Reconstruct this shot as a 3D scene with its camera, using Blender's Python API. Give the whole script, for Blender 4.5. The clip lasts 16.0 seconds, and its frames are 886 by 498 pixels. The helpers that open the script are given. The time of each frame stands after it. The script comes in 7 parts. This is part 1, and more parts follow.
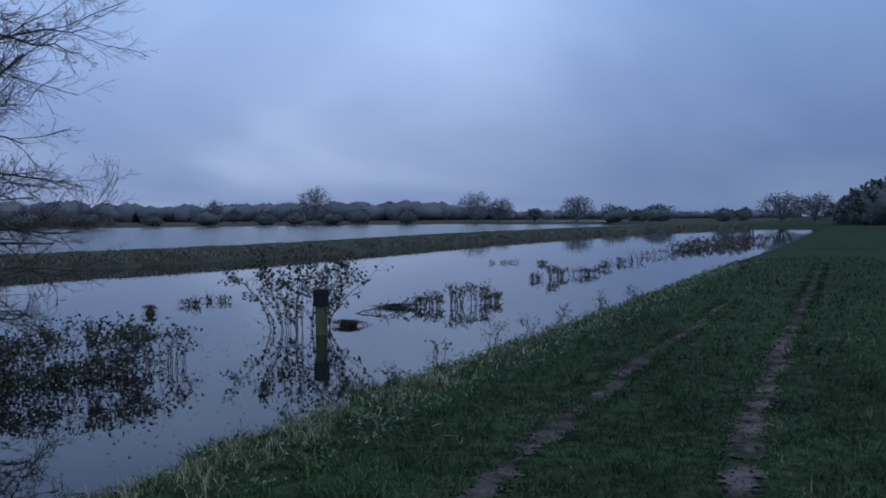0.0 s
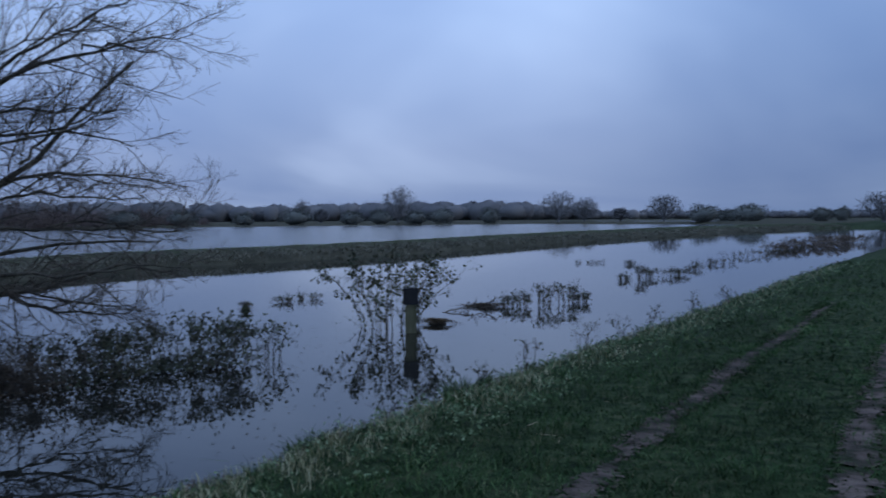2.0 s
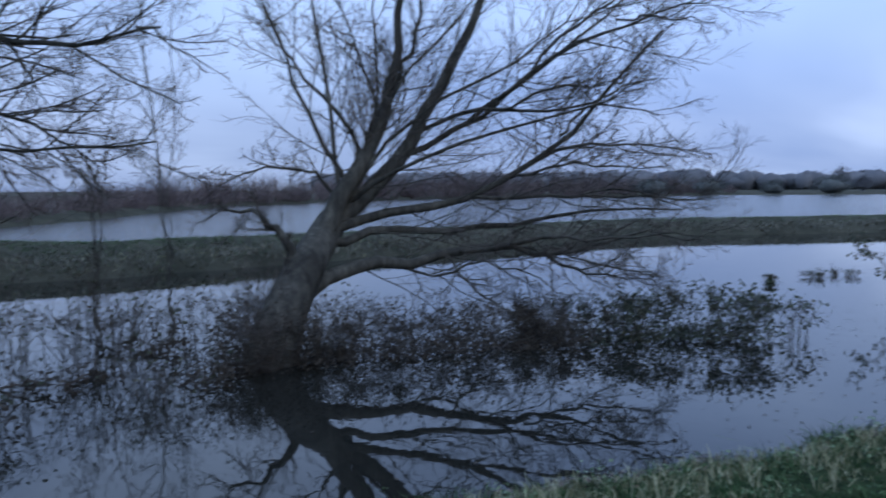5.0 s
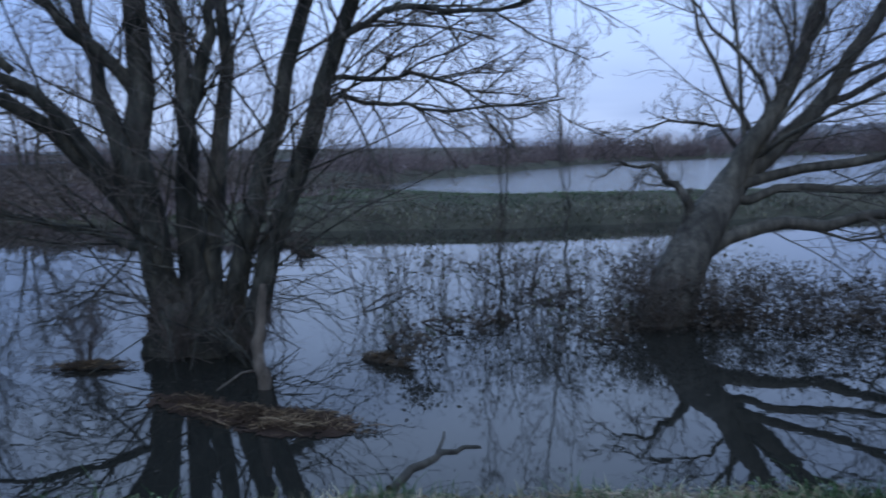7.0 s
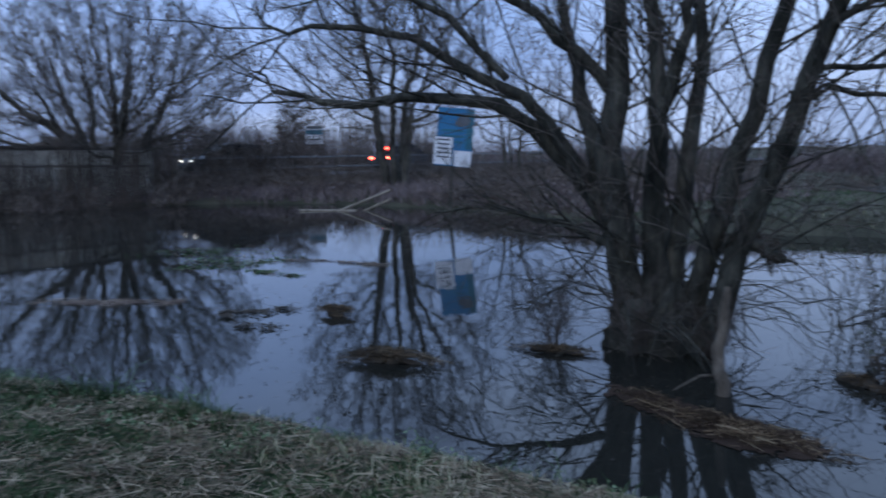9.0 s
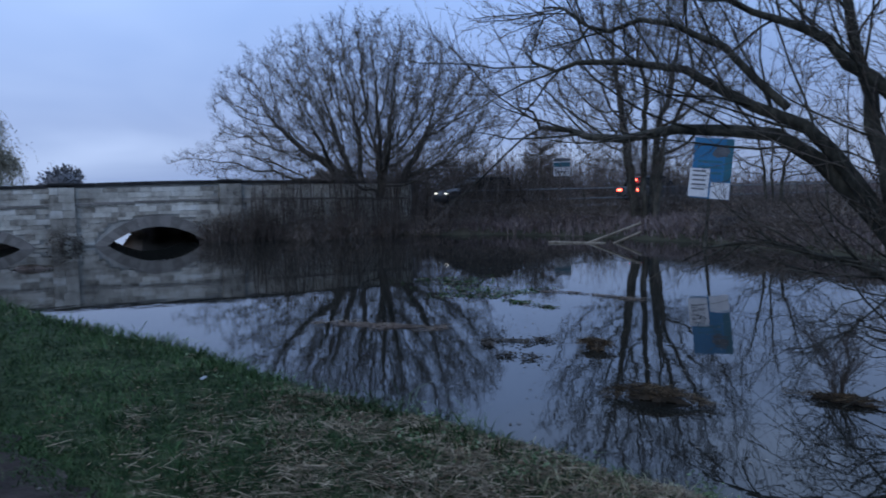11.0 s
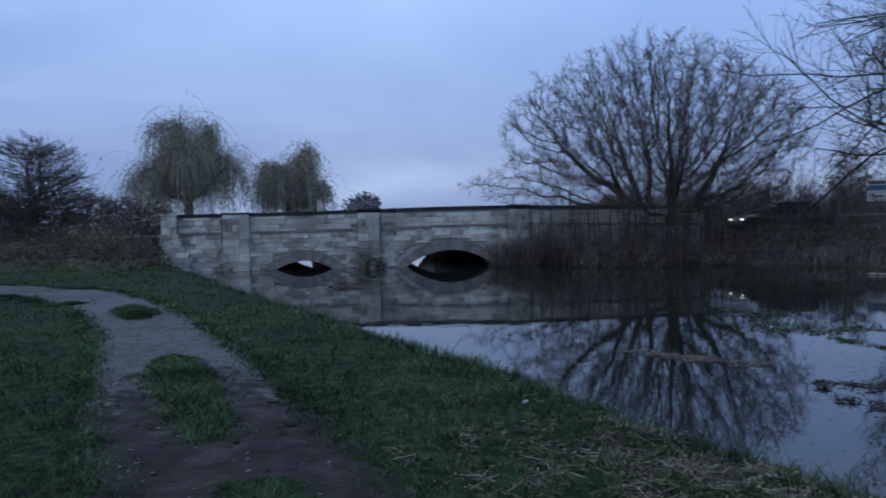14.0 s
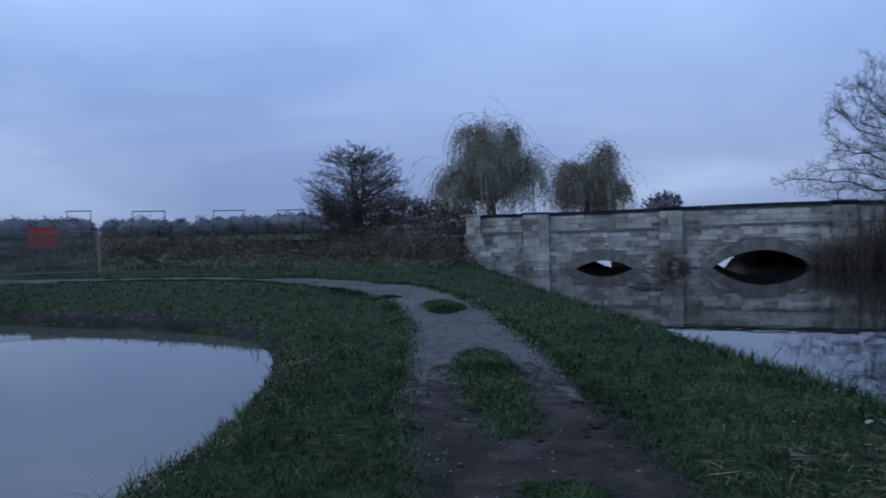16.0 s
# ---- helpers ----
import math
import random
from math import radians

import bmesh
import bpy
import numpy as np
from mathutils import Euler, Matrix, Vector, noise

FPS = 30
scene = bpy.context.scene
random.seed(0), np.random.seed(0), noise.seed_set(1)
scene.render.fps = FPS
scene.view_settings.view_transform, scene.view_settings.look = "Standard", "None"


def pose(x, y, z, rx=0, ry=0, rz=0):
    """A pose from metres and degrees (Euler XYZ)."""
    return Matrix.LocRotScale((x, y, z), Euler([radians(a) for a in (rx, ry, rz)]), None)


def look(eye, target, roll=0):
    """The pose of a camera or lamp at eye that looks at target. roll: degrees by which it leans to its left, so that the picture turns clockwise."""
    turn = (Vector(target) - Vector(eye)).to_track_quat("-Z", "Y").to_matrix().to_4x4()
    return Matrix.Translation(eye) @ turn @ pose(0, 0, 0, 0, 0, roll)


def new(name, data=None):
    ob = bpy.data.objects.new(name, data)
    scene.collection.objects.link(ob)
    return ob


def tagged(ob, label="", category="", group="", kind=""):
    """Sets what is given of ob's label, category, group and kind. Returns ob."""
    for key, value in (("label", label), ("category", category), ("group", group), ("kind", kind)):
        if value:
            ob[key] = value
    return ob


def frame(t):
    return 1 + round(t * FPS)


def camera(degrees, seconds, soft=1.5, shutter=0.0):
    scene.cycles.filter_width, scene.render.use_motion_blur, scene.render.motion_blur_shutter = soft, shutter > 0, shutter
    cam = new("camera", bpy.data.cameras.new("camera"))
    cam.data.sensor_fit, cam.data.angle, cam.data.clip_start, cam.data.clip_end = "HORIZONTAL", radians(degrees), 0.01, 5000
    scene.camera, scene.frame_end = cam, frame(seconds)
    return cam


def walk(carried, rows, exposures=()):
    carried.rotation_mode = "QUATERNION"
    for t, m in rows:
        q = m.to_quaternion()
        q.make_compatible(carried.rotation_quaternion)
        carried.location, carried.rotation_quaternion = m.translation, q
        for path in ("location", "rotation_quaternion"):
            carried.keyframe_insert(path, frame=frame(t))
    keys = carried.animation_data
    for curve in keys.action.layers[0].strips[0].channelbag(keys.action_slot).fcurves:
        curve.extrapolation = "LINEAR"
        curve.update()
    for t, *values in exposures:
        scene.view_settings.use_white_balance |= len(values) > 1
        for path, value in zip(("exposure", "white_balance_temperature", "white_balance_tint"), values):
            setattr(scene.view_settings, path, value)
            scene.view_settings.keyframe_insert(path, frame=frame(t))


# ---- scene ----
# ================= camera =================
cam = camera(56.85, 16.0, soft=1.8, shutter=0.5)
PATH = [  # seconds, x, y, z, yaw, pitch, roll
    (0, 0.000, 0.000, 2.000, 0.00, -2.15, -0.40),
    (0.5, -0.037, -0.005, 2.000, 0.62, -2.14, -0.44),
    (1, -0.071, -0.032, 2.003, 1.77, -2.14, -0.37),
    (1.5, -0.091, -0.033, 2.000, 2.89, -2.13, -0.38),
    (2, -0.103, -0.038, 1.995, 5.81, -2.13, -0.39),
    (2.5, -0.117, -0.059, 1.991, 10.49, -2.08, -0.50),
    (3, -0.071, -0.009, 1.993, 15.84, -2.09, -0.79),
    (3.2, -0.048, -0.005, 1.998, 18.17, -2.26, -0.69),
    (5.3, -0.136, 0.116, 2.001, 45.38, -4.80, -0.23),
    (5.5, -0.136, 0.104, 2.002, 48.10, -5.32, -0.18),
    (6, -0.170, 0.074, 1.998, 55.91, -6.59, -0.27),
    (6.5, -0.192, 0.053, 1.997, 62.07, -6.99, -0.37),
    (7, -0.205, 0.036, 2.002, 68.24, -7.08, -0.61),
    (7.5, -0.215, 0.004, 2.002, 74.88, -7.16, -0.70),
    (8, -0.190, -0.032, 2.006, 83.13, -7.22, -1.00),
    (8.5, -0.223, -0.030, 1.997, 91.31, -7.20, -0.91),
    (9, -0.253, -0.017, 1.997, 99.72, -6.75, -0.94),
    (9.5, -0.263, 0.000, 2.001, 105.80, -6.03, -1.23),
    (12, -0.016, -0.490, 2.032, 121.62, -3.40, -1.03),
    (12.5, -0.056, -0.583, 2.015, 124.30, -2.99, -1.08),
    (13, -0.057, -0.614, 2.021, 126.58, -2.53, -1.01),
    (13.5, -0.054, -0.679, 2.015, 130.36, -2.21, -1.00),
    (14, -0.078, -0.751, 1.996, 135.62, -2.05, -1.00),
    (14.5, -0.097, -0.818, 1.985, 139.43, -1.89, -0.99),
    (15, -0.122, -0.899, 1.973, 147.81, -1.76, -1.25),
    (15.5, -0.143, -0.970, 1.956, 152.79, -1.66, -1.32),
    (16, -0.191, -1.035, 1.935, 156.23, -1.57, -1.40),
]
walk(cam, [(t, pose(x, y, z, 90 + p, 0, w) @ pose(0, 0, 0, 0, 0, r)) for t, x, y, z, w, p, r in PATH],
     exposures=[(0, 0.18), (3.0, 0.28), (5.5, 0.88), (6.8, 1.0), (8.3, 0.95), (9.5, 0.84), (12.0, 0.46), (14.0, 0.42), (16.0, 0.37)])

# ================= world and sun =================
world = bpy.data.worlds.new("dusk_sky")
scene.world = world
world.use_nodes = True
wt = world.node_tree
for n in list(wt.nodes):
    wt.nodes.remove(n)


def wnode(kind, **inputs):
    n = wt.nodes.new(kind)
    for key, value in inputs.items():
        n.inputs[key].default_value = value
    return n


def wmath(op, a, b=None):
    n = wt.nodes.new("ShaderNodeMath")
    n.operation = op
    for i, v in enumerate((a, b)):
        if v is None:
            continue
        if isinstance(v, (int, float)):
            n.inputs[i].default_value = v
        else:
            wt.links.new(v, n.inputs[i])
    return n.outputs[0]


def wramp(fac, stops):
    n = wt.nodes.new("ShaderNodeValToRGB")
    while len(n.color_ramp.elements) < len(stops):
        n.color_ramp.elements.new(0.5)
    for e, (p, c) in zip(n.color_ramp.elements, stops):
        e.position, e.color = p, (*c, 1)
    wt.links.new(fac, n.inputs[0])
    return n.outputs[0]


def wmix(kind, fac, a, b):
    n = wt.nodes.new("ShaderNodeMix")
    n.data_type, n.blend_type = "RGBA", kind
    if isinstance(fac, (int, float)):
        n.inputs[0].default_value = fac
    else:
        wt.links.new(fac, n.inputs[0])
    wt.links.new(a, n.inputs[6])
    wt.links.new(b, n.inputs[7])
    return n.outputs[2]


coord = wnode("ShaderNodeTexCoord")
split = wnode("ShaderNodeSeparateXYZ")
wt.links.new(coord.outputs["Generated"], split.inputs[0])
up = wmath("MAXIMUM", split.outputs[2], 0.0)
below = wmath("ADD", up, 0.24)
flat = wnode("ShaderNodeCombineXYZ")
wt.links.new(wmath("DIVIDE", split.outputs[0], below), flat.inputs[0])
wt.links.new(wmath("DIVIDE", split.outputs[1], below), flat.inputs[1])
cloud = wnode("ShaderNodeTexNoise", Scale=0.62, Detail=4.0, Roughness=0.45, Distortion=0.5)
wt.links.new(flat.outputs[0], cloud.inputs["Vector"])
grey = wramp(up, [(0.0, (0.200, 0.285, 0.500)), (0.08, (0.235, 0.330, 0.580)), (0.25, (0.300, 0.450, 0.800)), (1.0, (0.34, 0.52, 0.92))])
patch = wramp(cloud.outputs[0], [(0.36, (0.80, 0.83, 0.88)), (0.50, (1.04, 1.01, 0.98)), (0.64, (1.50, 1.38, 1.22))])
east = wramp(wmath("MULTIPLY", split.outputs[0], 0.5), [(0.0, (1.0, 1.0, 1.0)), (0.03, (0.98, 0.98, 0.98)), (0.12, (0.72, 0.77, 0.82)), (0.24, (0.62, 0.69, 0.75)), (0.5, (0.62, 0.69, 0.75))])
# a duller bank of cloud in the west-north-west
west = wmath("ADD", wmath("MULTIPLY", split.outputs[0], -0.97), wmath("MULTIPLY", split.outputs[1], 0.26))
dull = wramp(west, [(0.0, (1.0, 1.0, 1.0)), (0.78, (1.0, 1.0, 1.0)), (0.92, (0.80, 0.82, 0.84)), (1.0, (0.78, 0.80, 0.83))])
deck = wmix("MULTIPLY", 1.0, wmix("MULTIPLY", 1.0, wmix("MULTIPLY", 1.0, grey, patch), east), dull)
sky = wnode("ShaderNodeTexSky")
sky.sky_type, sky.sun_disc = "NISHITA", False
sky.sun_elevation, sky.sun_rotation = radians(30), radians(100)
sky_dim = wmix("MULTIPLY", 1.0, sky.outputs[0], wramp(up, [(0.0, (0.06, 0.06, 0.06)), (1.0, (0.06, 0.06, 0.06))]))
ground_bg = wnode("ShaderNodeBackground", Strength=1.0)
wt.links.new(wmix("MIX", 0.93, sky_dim, deck), ground_bg.inputs[0])
wout = wnode("ShaderNodeOutputWorld")
wt.links.new(ground_bg.outputs[0], wout.inputs[0])

sun = new("sun", bpy.data.lights.new("sun", "SUN"))
sun.data.energy, sun.data.angle, sun.data.color = 0.3, radians(20), (0.95, 0.95, 1.0)
sun.matrix_world = look((70, -12, 42), (0, 0, 0))

# ================= materials =================


def material(name, stops, scale=4.0, rough=0.85, bump=0.0, bump_scale=40.0, island=0.0, per_object=0.0, detail=6.0,
             metal=0.0, spec=0.3, stretch=(1, 1, 1), second=None):
    """A noise-driven surface. stops: (position, colour) of its main colour; second: (scale, low, high) of large blotches."""
    m = bpy.data.materials.new(name)
    m.use_nodes = True
    nt = m.node_tree
    b = nt.nodes["Principled BSDF"]
    tc = nt.nodes.new("ShaderNodeTexCoord")
    mp = nt.nodes.new("ShaderNodeMapping")
    mp.inputs["Scale"].default_value = stretch
    geo = nt.nodes.new("ShaderNodeNewGeometry")
    nt.links.new(geo.outputs["Position"], mp.inputs[0])
    nz = nt.nodes.new("ShaderNodeTexNoise")
    nz.inputs["Scale"].default_value, nz.inputs["Detail"].default_value = scale, detail
    nz.inputs["Roughness"].default_value = 0.62
    nt.links.new(mp.outputs[0], nz.inputs["Vector"])
    fac = nz.outputs[0]
    if island or per_object:
        src = geo.outputs["Random Per Island"]
        if per_object:
            src = nt.nodes.new("ShaderNodeObjectInfo").outputs["Random"]
        a = nt.nodes.new("ShaderNodeMath")
        a.operation = "MULTIPLY_ADD"
        a.inputs[1].default_value = island or per_object
        a.inputs[2].default_value = -0.5 * (island or per_object)
        nt.links.new(src, a.inputs[0])
        c = nt.nodes.new("ShaderNodeMath")
        c.operation = "ADD"
        nt.links.new(a.outputs[0], c.inputs[0])
        nt.links.new(fac, c.inputs[1])
        fac = c.outputs[0]
    ramp = nt.nodes.new("ShaderNodeValToRGB")
    while len(ramp.color_ramp.elements) < len(stops):
        ramp.color_ramp.elements.new(0.5)
    for e, (p, col) in zip(ramp.color_ramp.elements, stops):
        e.position, e.color = p, (*col, 1)
    nt.links.new(fac, ramp.inputs[0])
    colour = ramp.outputs[0]
    if second:
        n2 = nt.nodes.new("ShaderNodeTexNoise")
        n2.inputs["Scale"].default_value, n2.inputs["Detail"].default_value = second[0], 4
        nt.links.new(geo.outputs["Position"], n2.inputs["Vector"])
        r2 = nt.nodes.new("ShaderNodeMapRange")
        r2.inputs[1].default_value, r2.inputs[2].default_value = 0.3, 0.7
        r2.inputs[3].default_value, r2.inputs[4].default_value = second[1], second[2]
        nt.links.new(n2.outputs[0], r2.inputs[0])
        mul = nt.nodes.new("ShaderNodeVectorMath")
        mul.operation = "SCALE"
        nt.links.new(colour, mul.inputs[0])
        nt.links.new(r2.outputs[0], mul.inputs["Scale"])
        colour = mul.outputs[0]
    nt.links.new(colour, b.inputs["Base Color"])
    b.inputs["Roughness"].default_value, b.inputs["Metallic"].default_value = rough, metal
    b.inputs["Specular IOR Level"].default_value = spec
    if bump:
        n3 = nt.nodes.new("ShaderNodeTexNoise")
        n3.inputs["Scale"].default_value, n3.inputs["Detail"].default_value = bump_scale, 5
        nt.links.new(mp.outputs[0], n3.inputs["Vector"])
        bp = nt.nodes.new("ShaderNodeBump")
        bp.inputs["Strength"].default_value, bp.inputs["Distance"].default_value = bump, 0.03
        nt.links.new(n3.outputs[0], bp.inputs["Height"])
        nt.links.new(bp.outputs[0], b.inputs["Normal"])
    return m


def glow(name, colour, strength):
    m = bpy.data.materials.new(name)
    m.use_nodes = True
    b = m.node_tree.nodes["Principled BSDF"]
    b.inputs["Base Color"].default_value = (*colour, 1)
    b.inputs["Emission Color"].default_value = (*colour, 1)
    b.inputs["Emission Strength"].default_value = strength
    return m


M_TURF = material("turf", [(0.32, (0.010, 0.018, 0.007)), (0.47, (0.026, 0.044, 0.018)), (0.58, (0.050, 0.070, 0.030)), (0.72, (0.094, 0.086, 0.050))],
                  scale=7.0, bump=1.0, bump_scale=38, spec=0.05, second=(0.22, 0.7, 1.25))


def far_bank_turf():
    """Across the river the turf gives way to rank dead growth."""
    nt = M_TURF.node_tree
    b = nt.nodes["Principled BSDF"]
    old = b.inputs["Base Color"].links[0].from_socket
    geo = nt.nodes.new("ShaderNodeNewGeometry")
    dot = nt.nodes.new("ShaderNodeVectorMath")
    dot.operation = "DOT_PRODUCT"
    dot.inputs[1].default_value = (0.9, -0.42, 0)
    nt.links.new(geo.outputs["Position"], dot.inputs[0])
    rng = nt.nodes.new("ShaderNodeMapRange")
    rng.inputs[1].default_value, rng.inputs[2].default_value = -14.0, -17.0
    nt.links.new(dot.outputs["Value"], rng.inputs[0])
    nz = nt.nodes.new("ShaderNodeTexNoise")
    nz.inputs["Scale"].default_value, nz.inputs["Detail"].default_value = 0.7, 6
    nt.links.new(geo.outputs["Position"], nz.inputs["Vector"])
    ramp = nt.nodes.new("ShaderNodeValToRGB")
    ramp.color_ramp.elements[0].position, ramp.color_ramp.elements[0].color = 0.3, (0.044, 0.044, 0.030, 1)
    ramp.color_ramp.elements[1].position, ramp.color_ramp.elements[1].color = 0.7, (0.094, 0.088, 0.060, 1)
    nt.links.new(nz.outputs[0], ramp.inputs[0])
    mix = nt.nodes.new("ShaderNodeMix")
    mix.data_type = "RGBA"
    nt.links.new(rng.outputs[0], mix.inputs[0])
    nt.links.new(old, mix.inputs[6])
    nt.links.new(ramp.outputs[0], mix.inputs[7])
    nt.links.new(mix.outputs[2], b.inputs["Base Color"])


far_bank_turf()
M_GRASS = material("grass_blades", [(0.2, (0.017, 0.038, 0.014)), (0.5, (0.036, 0.074, 0.027)), (0.8, (0.078, 0.120, 0.050)), (1.0, (0.17, 0.165, 0.095))],
                   scale=1.1, island=0.75, rough=0.8, spec=0.06, second=(1.3, 0.35, 1.75))
M_NETTLE = material("nettle_leaves", [(0.2, (0.070, 0.115, 0.055)), (0.55, (0.140, 0.205, 0.105)), (0.9, (0.235, 0.31, 0.175))], scale=2.0, island=0.8, rough=0.7, spec=0.1)
M_RANK = material("rank_grass", [(0.2, (0.070, 0.082, 0.046)), (0.5, (0.130, 0.134, 0.080)), (0.8, (0.23, 0.195, 0.125))], scale=0.6, island=0.5, spec=0.06, second=(0.3, 0.6, 1.35))
M_BRACKEN = material("dead_bracken", [(0.2, (0.12, 0.110, 0.076)), (0.45, (0.215, 0.185, 0.122)), (0.7, (0.36, 0.265, 0.175)), (0.9, (0.46, 0.36, 0.25))], scale=0.9, island=0.7, spec=0.06, second=(0.35, 0.6, 1.4))
M_STRAW = material("dead_stems", [(0.2, (0.070, 0.050, 0.028)), (0.55, (0.165, 0.125, 0.076)), (0.9, (0.40, 0.325, 0.215))], scale=2.0, island=0.8, rough=0.8)
M_MOULD = material("leaf_mould", [(0.2, (0.030, 0.022, 0.014)), (0.5, (0.085, 0.060, 0.036)), (0.75, (0.17, 0.120, 0.074)), (0.95, (0.30, 0.235, 0.15))], scale=1.2, island=0.8, spec=0.05, second=(0.8, 0.6, 1.4))
M_STUBBLE = material("cut_stubble", [(0.2, (0.15, 0.15, 0.075)), (0.55, (0.31, 0.30, 0.17)), (0.9, (0.50, 0.48, 0.31))], scale=2.0, island=0.8, rough=0.8)
M_DIRT = material("track_earth", [(0.38, (0.018, 0.026, 0.009)), (0.46, (0.044, 0.036, 0.026)), (0.53, (0.098, 0.073, 0.059)), (0.68, (0.165, 0.125, 0.103))], scale=3.2, bump=0.7, bump_scale=30, spec=0.12,
                  second=(0.7, 0.7, 1.25))
M_TARMAC = material("path_surface", [(0.3, (0.072, 0.066, 0.061)), (0.5, (0.112, 0.103, 0.095)), (0.7, (0.165, 0.152, 0.140))], scale=9, bump=0.35, bump_scale=60,
                    rough=0.9, spec=0.15, second=(0.45, 0.72, 1.25))
M_STONE = material("ashlar", [(0.2, (0.20, 0.178, 0.142)), (0.42, (0.44, 0.405, 0.335)), (0.62, (0.60, 0.565, 0.475)), (0.8, (0.74, 0.715, 0.635))], scale=2.4, per_object=0.42, bump=0.9, bump_scale=18,
                   second=(0.45, 0.58, 1.22))
M_MORTAR = material("bridge_core", [(0.3, (0.31, 0.295, 0.255)), (0.7, (0.49, 0.468, 0.41))], scale=3, bump=0.5)
M_ARCH = material("arch_stone", [(0.3, (0.165, 0.148, 0.126)), (0.7, (0.275, 0.250, 0.218))], scale=3, per_object=0.3, bump=0.4)
M_COPING = material("coping_stone", [(0.3, (0.018, 0.018, 0.018)), (0.7, (0.050, 0.048, 0.045))], scale=2, bump=0.4, per_object=0.3)
M_BARK = material("bark", [(0.28, (0.030, 0.028, 0.023)), (0.5, (0.076, 0.071, 0.058)), (0.72, (0.140, 0.130, 0.100))], scale=9, bump=1.0, bump_scale=26, stretch=(1, 1, 0.3), spec=0.1,
                  second=(1.6, 0.6, 1.4))
M_ALDER = material("alder_bark", [(0.28, (0.019, 0.020, 0.017)), (0.5, (0.050, 0.050, 0.041)), (0.72, (0.105, 0.100, 0.078))], scale=11, bump=1.0, bump_scale=30, stretch=(1, 1, 0.35), spec=0.1,
                   second=(2.2, 0.45, 1.5))
M_FILM = material("silt_film", [(0.3, (0.030, 0.021, 0.016)), (0.7, (0.068, 0.046, 0.034))], scale=6, bump=0.6, rough=0.95, spec=0.03, second=(2.5, 0.6, 1.4))
M_MUD = material("path_mud", [(0.3, (0.019, 0.015, 0.012)), (0.5, (0.040, 0.031, 0.026)), (0.7, (0.076, 0.061, 0.051))], scale=4, bump=0.8, bump_scale=26,
                 rough=0.9, spec=0.12, second=(0.8, 0.7, 1.3))
M_BANKMUD = material("bank_mud", [(0.3, (0.010, 0.009, 0.007)), (0.5, (0.021, 0.018, 0.013)), (0.7, (0.040, 0.033, 0.025))], scale=3, bump=0.8, bump_scale=22, rough=0.8, spec=0.2, second=(0.9, 0.6, 1.4))
M_REED = material("levee_grass", [(0.25, (0.105, 0.106, 0.082)), (0.55, (0.180, 0.174, 0.134)), (0.85, (0.265, 0.238, 0.182))], scale=0.5, island=0.35, spec=0.06)
M_LEVEE = material("levee_turf_blades", [(0.25, (0.082, 0.112, 0.064)), (0.55, (0.136, 0.172, 0.096)), (0.85, (0.198, 0.222, 0.136))], scale=0.5, island=0.4, spec=0.05)
M_TWIG = material("twig_bark", [(0.3, (0.066, 0.055, 0.047)), (0.7, (0.145, 0.122, 0.102))], scale=2, island=0.4, spec=0.1)
M_DEADWOOD = material("dead_wood", [(0.3, (0.17, 0.145, 0.11)), (0.7, (0.38, 0.325, 0.25))], scale=7, bump=0.7, stretch=(1, 1, 0.2))
M_ROTTEN = material("rotten_wood", [(0.3, (0.055, 0.046, 0.036)), (0.5, (0.12, 0.10, 0.078)), (0.7, (0.22, 0.19, 0.15))], scale=7, bump=0.8, stretch=(1, 1, 0.3), spec=0.1)
M_BRAMBLE = material("bramble", [(0.25, (0.092, 0.072, 0.062)), (0.55, (0.172, 0.136, 0.113)), (0.85, (0.28, 0.222, 0.175))], scale=0.8, island=0.6, spec=0.08)
M_SCRUB = material("leafless_scrub", [(0.25, (0.120, 0.094, 0.092)), (0.55, (0.185, 0.148, 0.142)), (0.85, (0.265, 0.215, 0.195))], scale=0.15, island=0.6, spec=0.05)
M_LEAF = material("waterside_leaves", [(0.25, (0.032, 0.042, 0.024)), (0.6, (0.058, 0.074, 0.038)), (0.9, (0.105, 0.090, 0.055))], scale=2, island=0.7, rough=0.6)
M_WEED = material("weed_stems", [(0.3, (0.034, 0.029, 0.023)), (0.7, (0.082, 0.066, 0.048))], scale=3, island=0.5)
M_WILLOW = material("willow_leaves", [(0.25, (0.20, 0.180, 0.132)), (0.6, (0.33, 0.298, 0.215)), (0.9, (0.47, 0.425, 0.305))], scale=1.2, island=0.6)
# winter wood, lifted to pale blue-grey: some distance haze is in the colour
M_WOODS_HAZED = material("far_woods", [(0.3, (0.130, 0.132, 0.140)), (0.55, (0.175, 0.174, 0.178)), (0.8, (0.220, 0.213, 0.208))], scale=0.05, island=0.35, spec=0.05)
M_EVERGREEN = material("evergreen", [(0.3, (0.082, 0.092, 0.088)), (0.7, (0.145, 0.153, 0.138))], scale=0.6, island=0.4)
M_POST = material("weathered_post", [(0.3, (0.075, 0.080, 0.045)), (0.7, (0.17, 0.165, 0.10))], scale=8, bump=0.5, stretch=(1, 1, 0.15))
M_BLACK = material("black_band", [(0.3, (0.010, 0.011, 0.013)), (0.7, (0.024, 0.025, 0.028))], scale=6, rough=0.5)
M_STEEL = material("galvanised_steel", [(0.3, (0.10, 0.105, 0.11)), (0.7, (0.18, 0.185, 0.19))], scale=5, rough=0.55, metal=0.3, spec=0.5)
M_BLUE = material("sign_blue", [(0.3, (0.018, 0.135, 0.27)), (0.7, (0.03, 0.18, 0.34))], scale=3, rough=0.4)
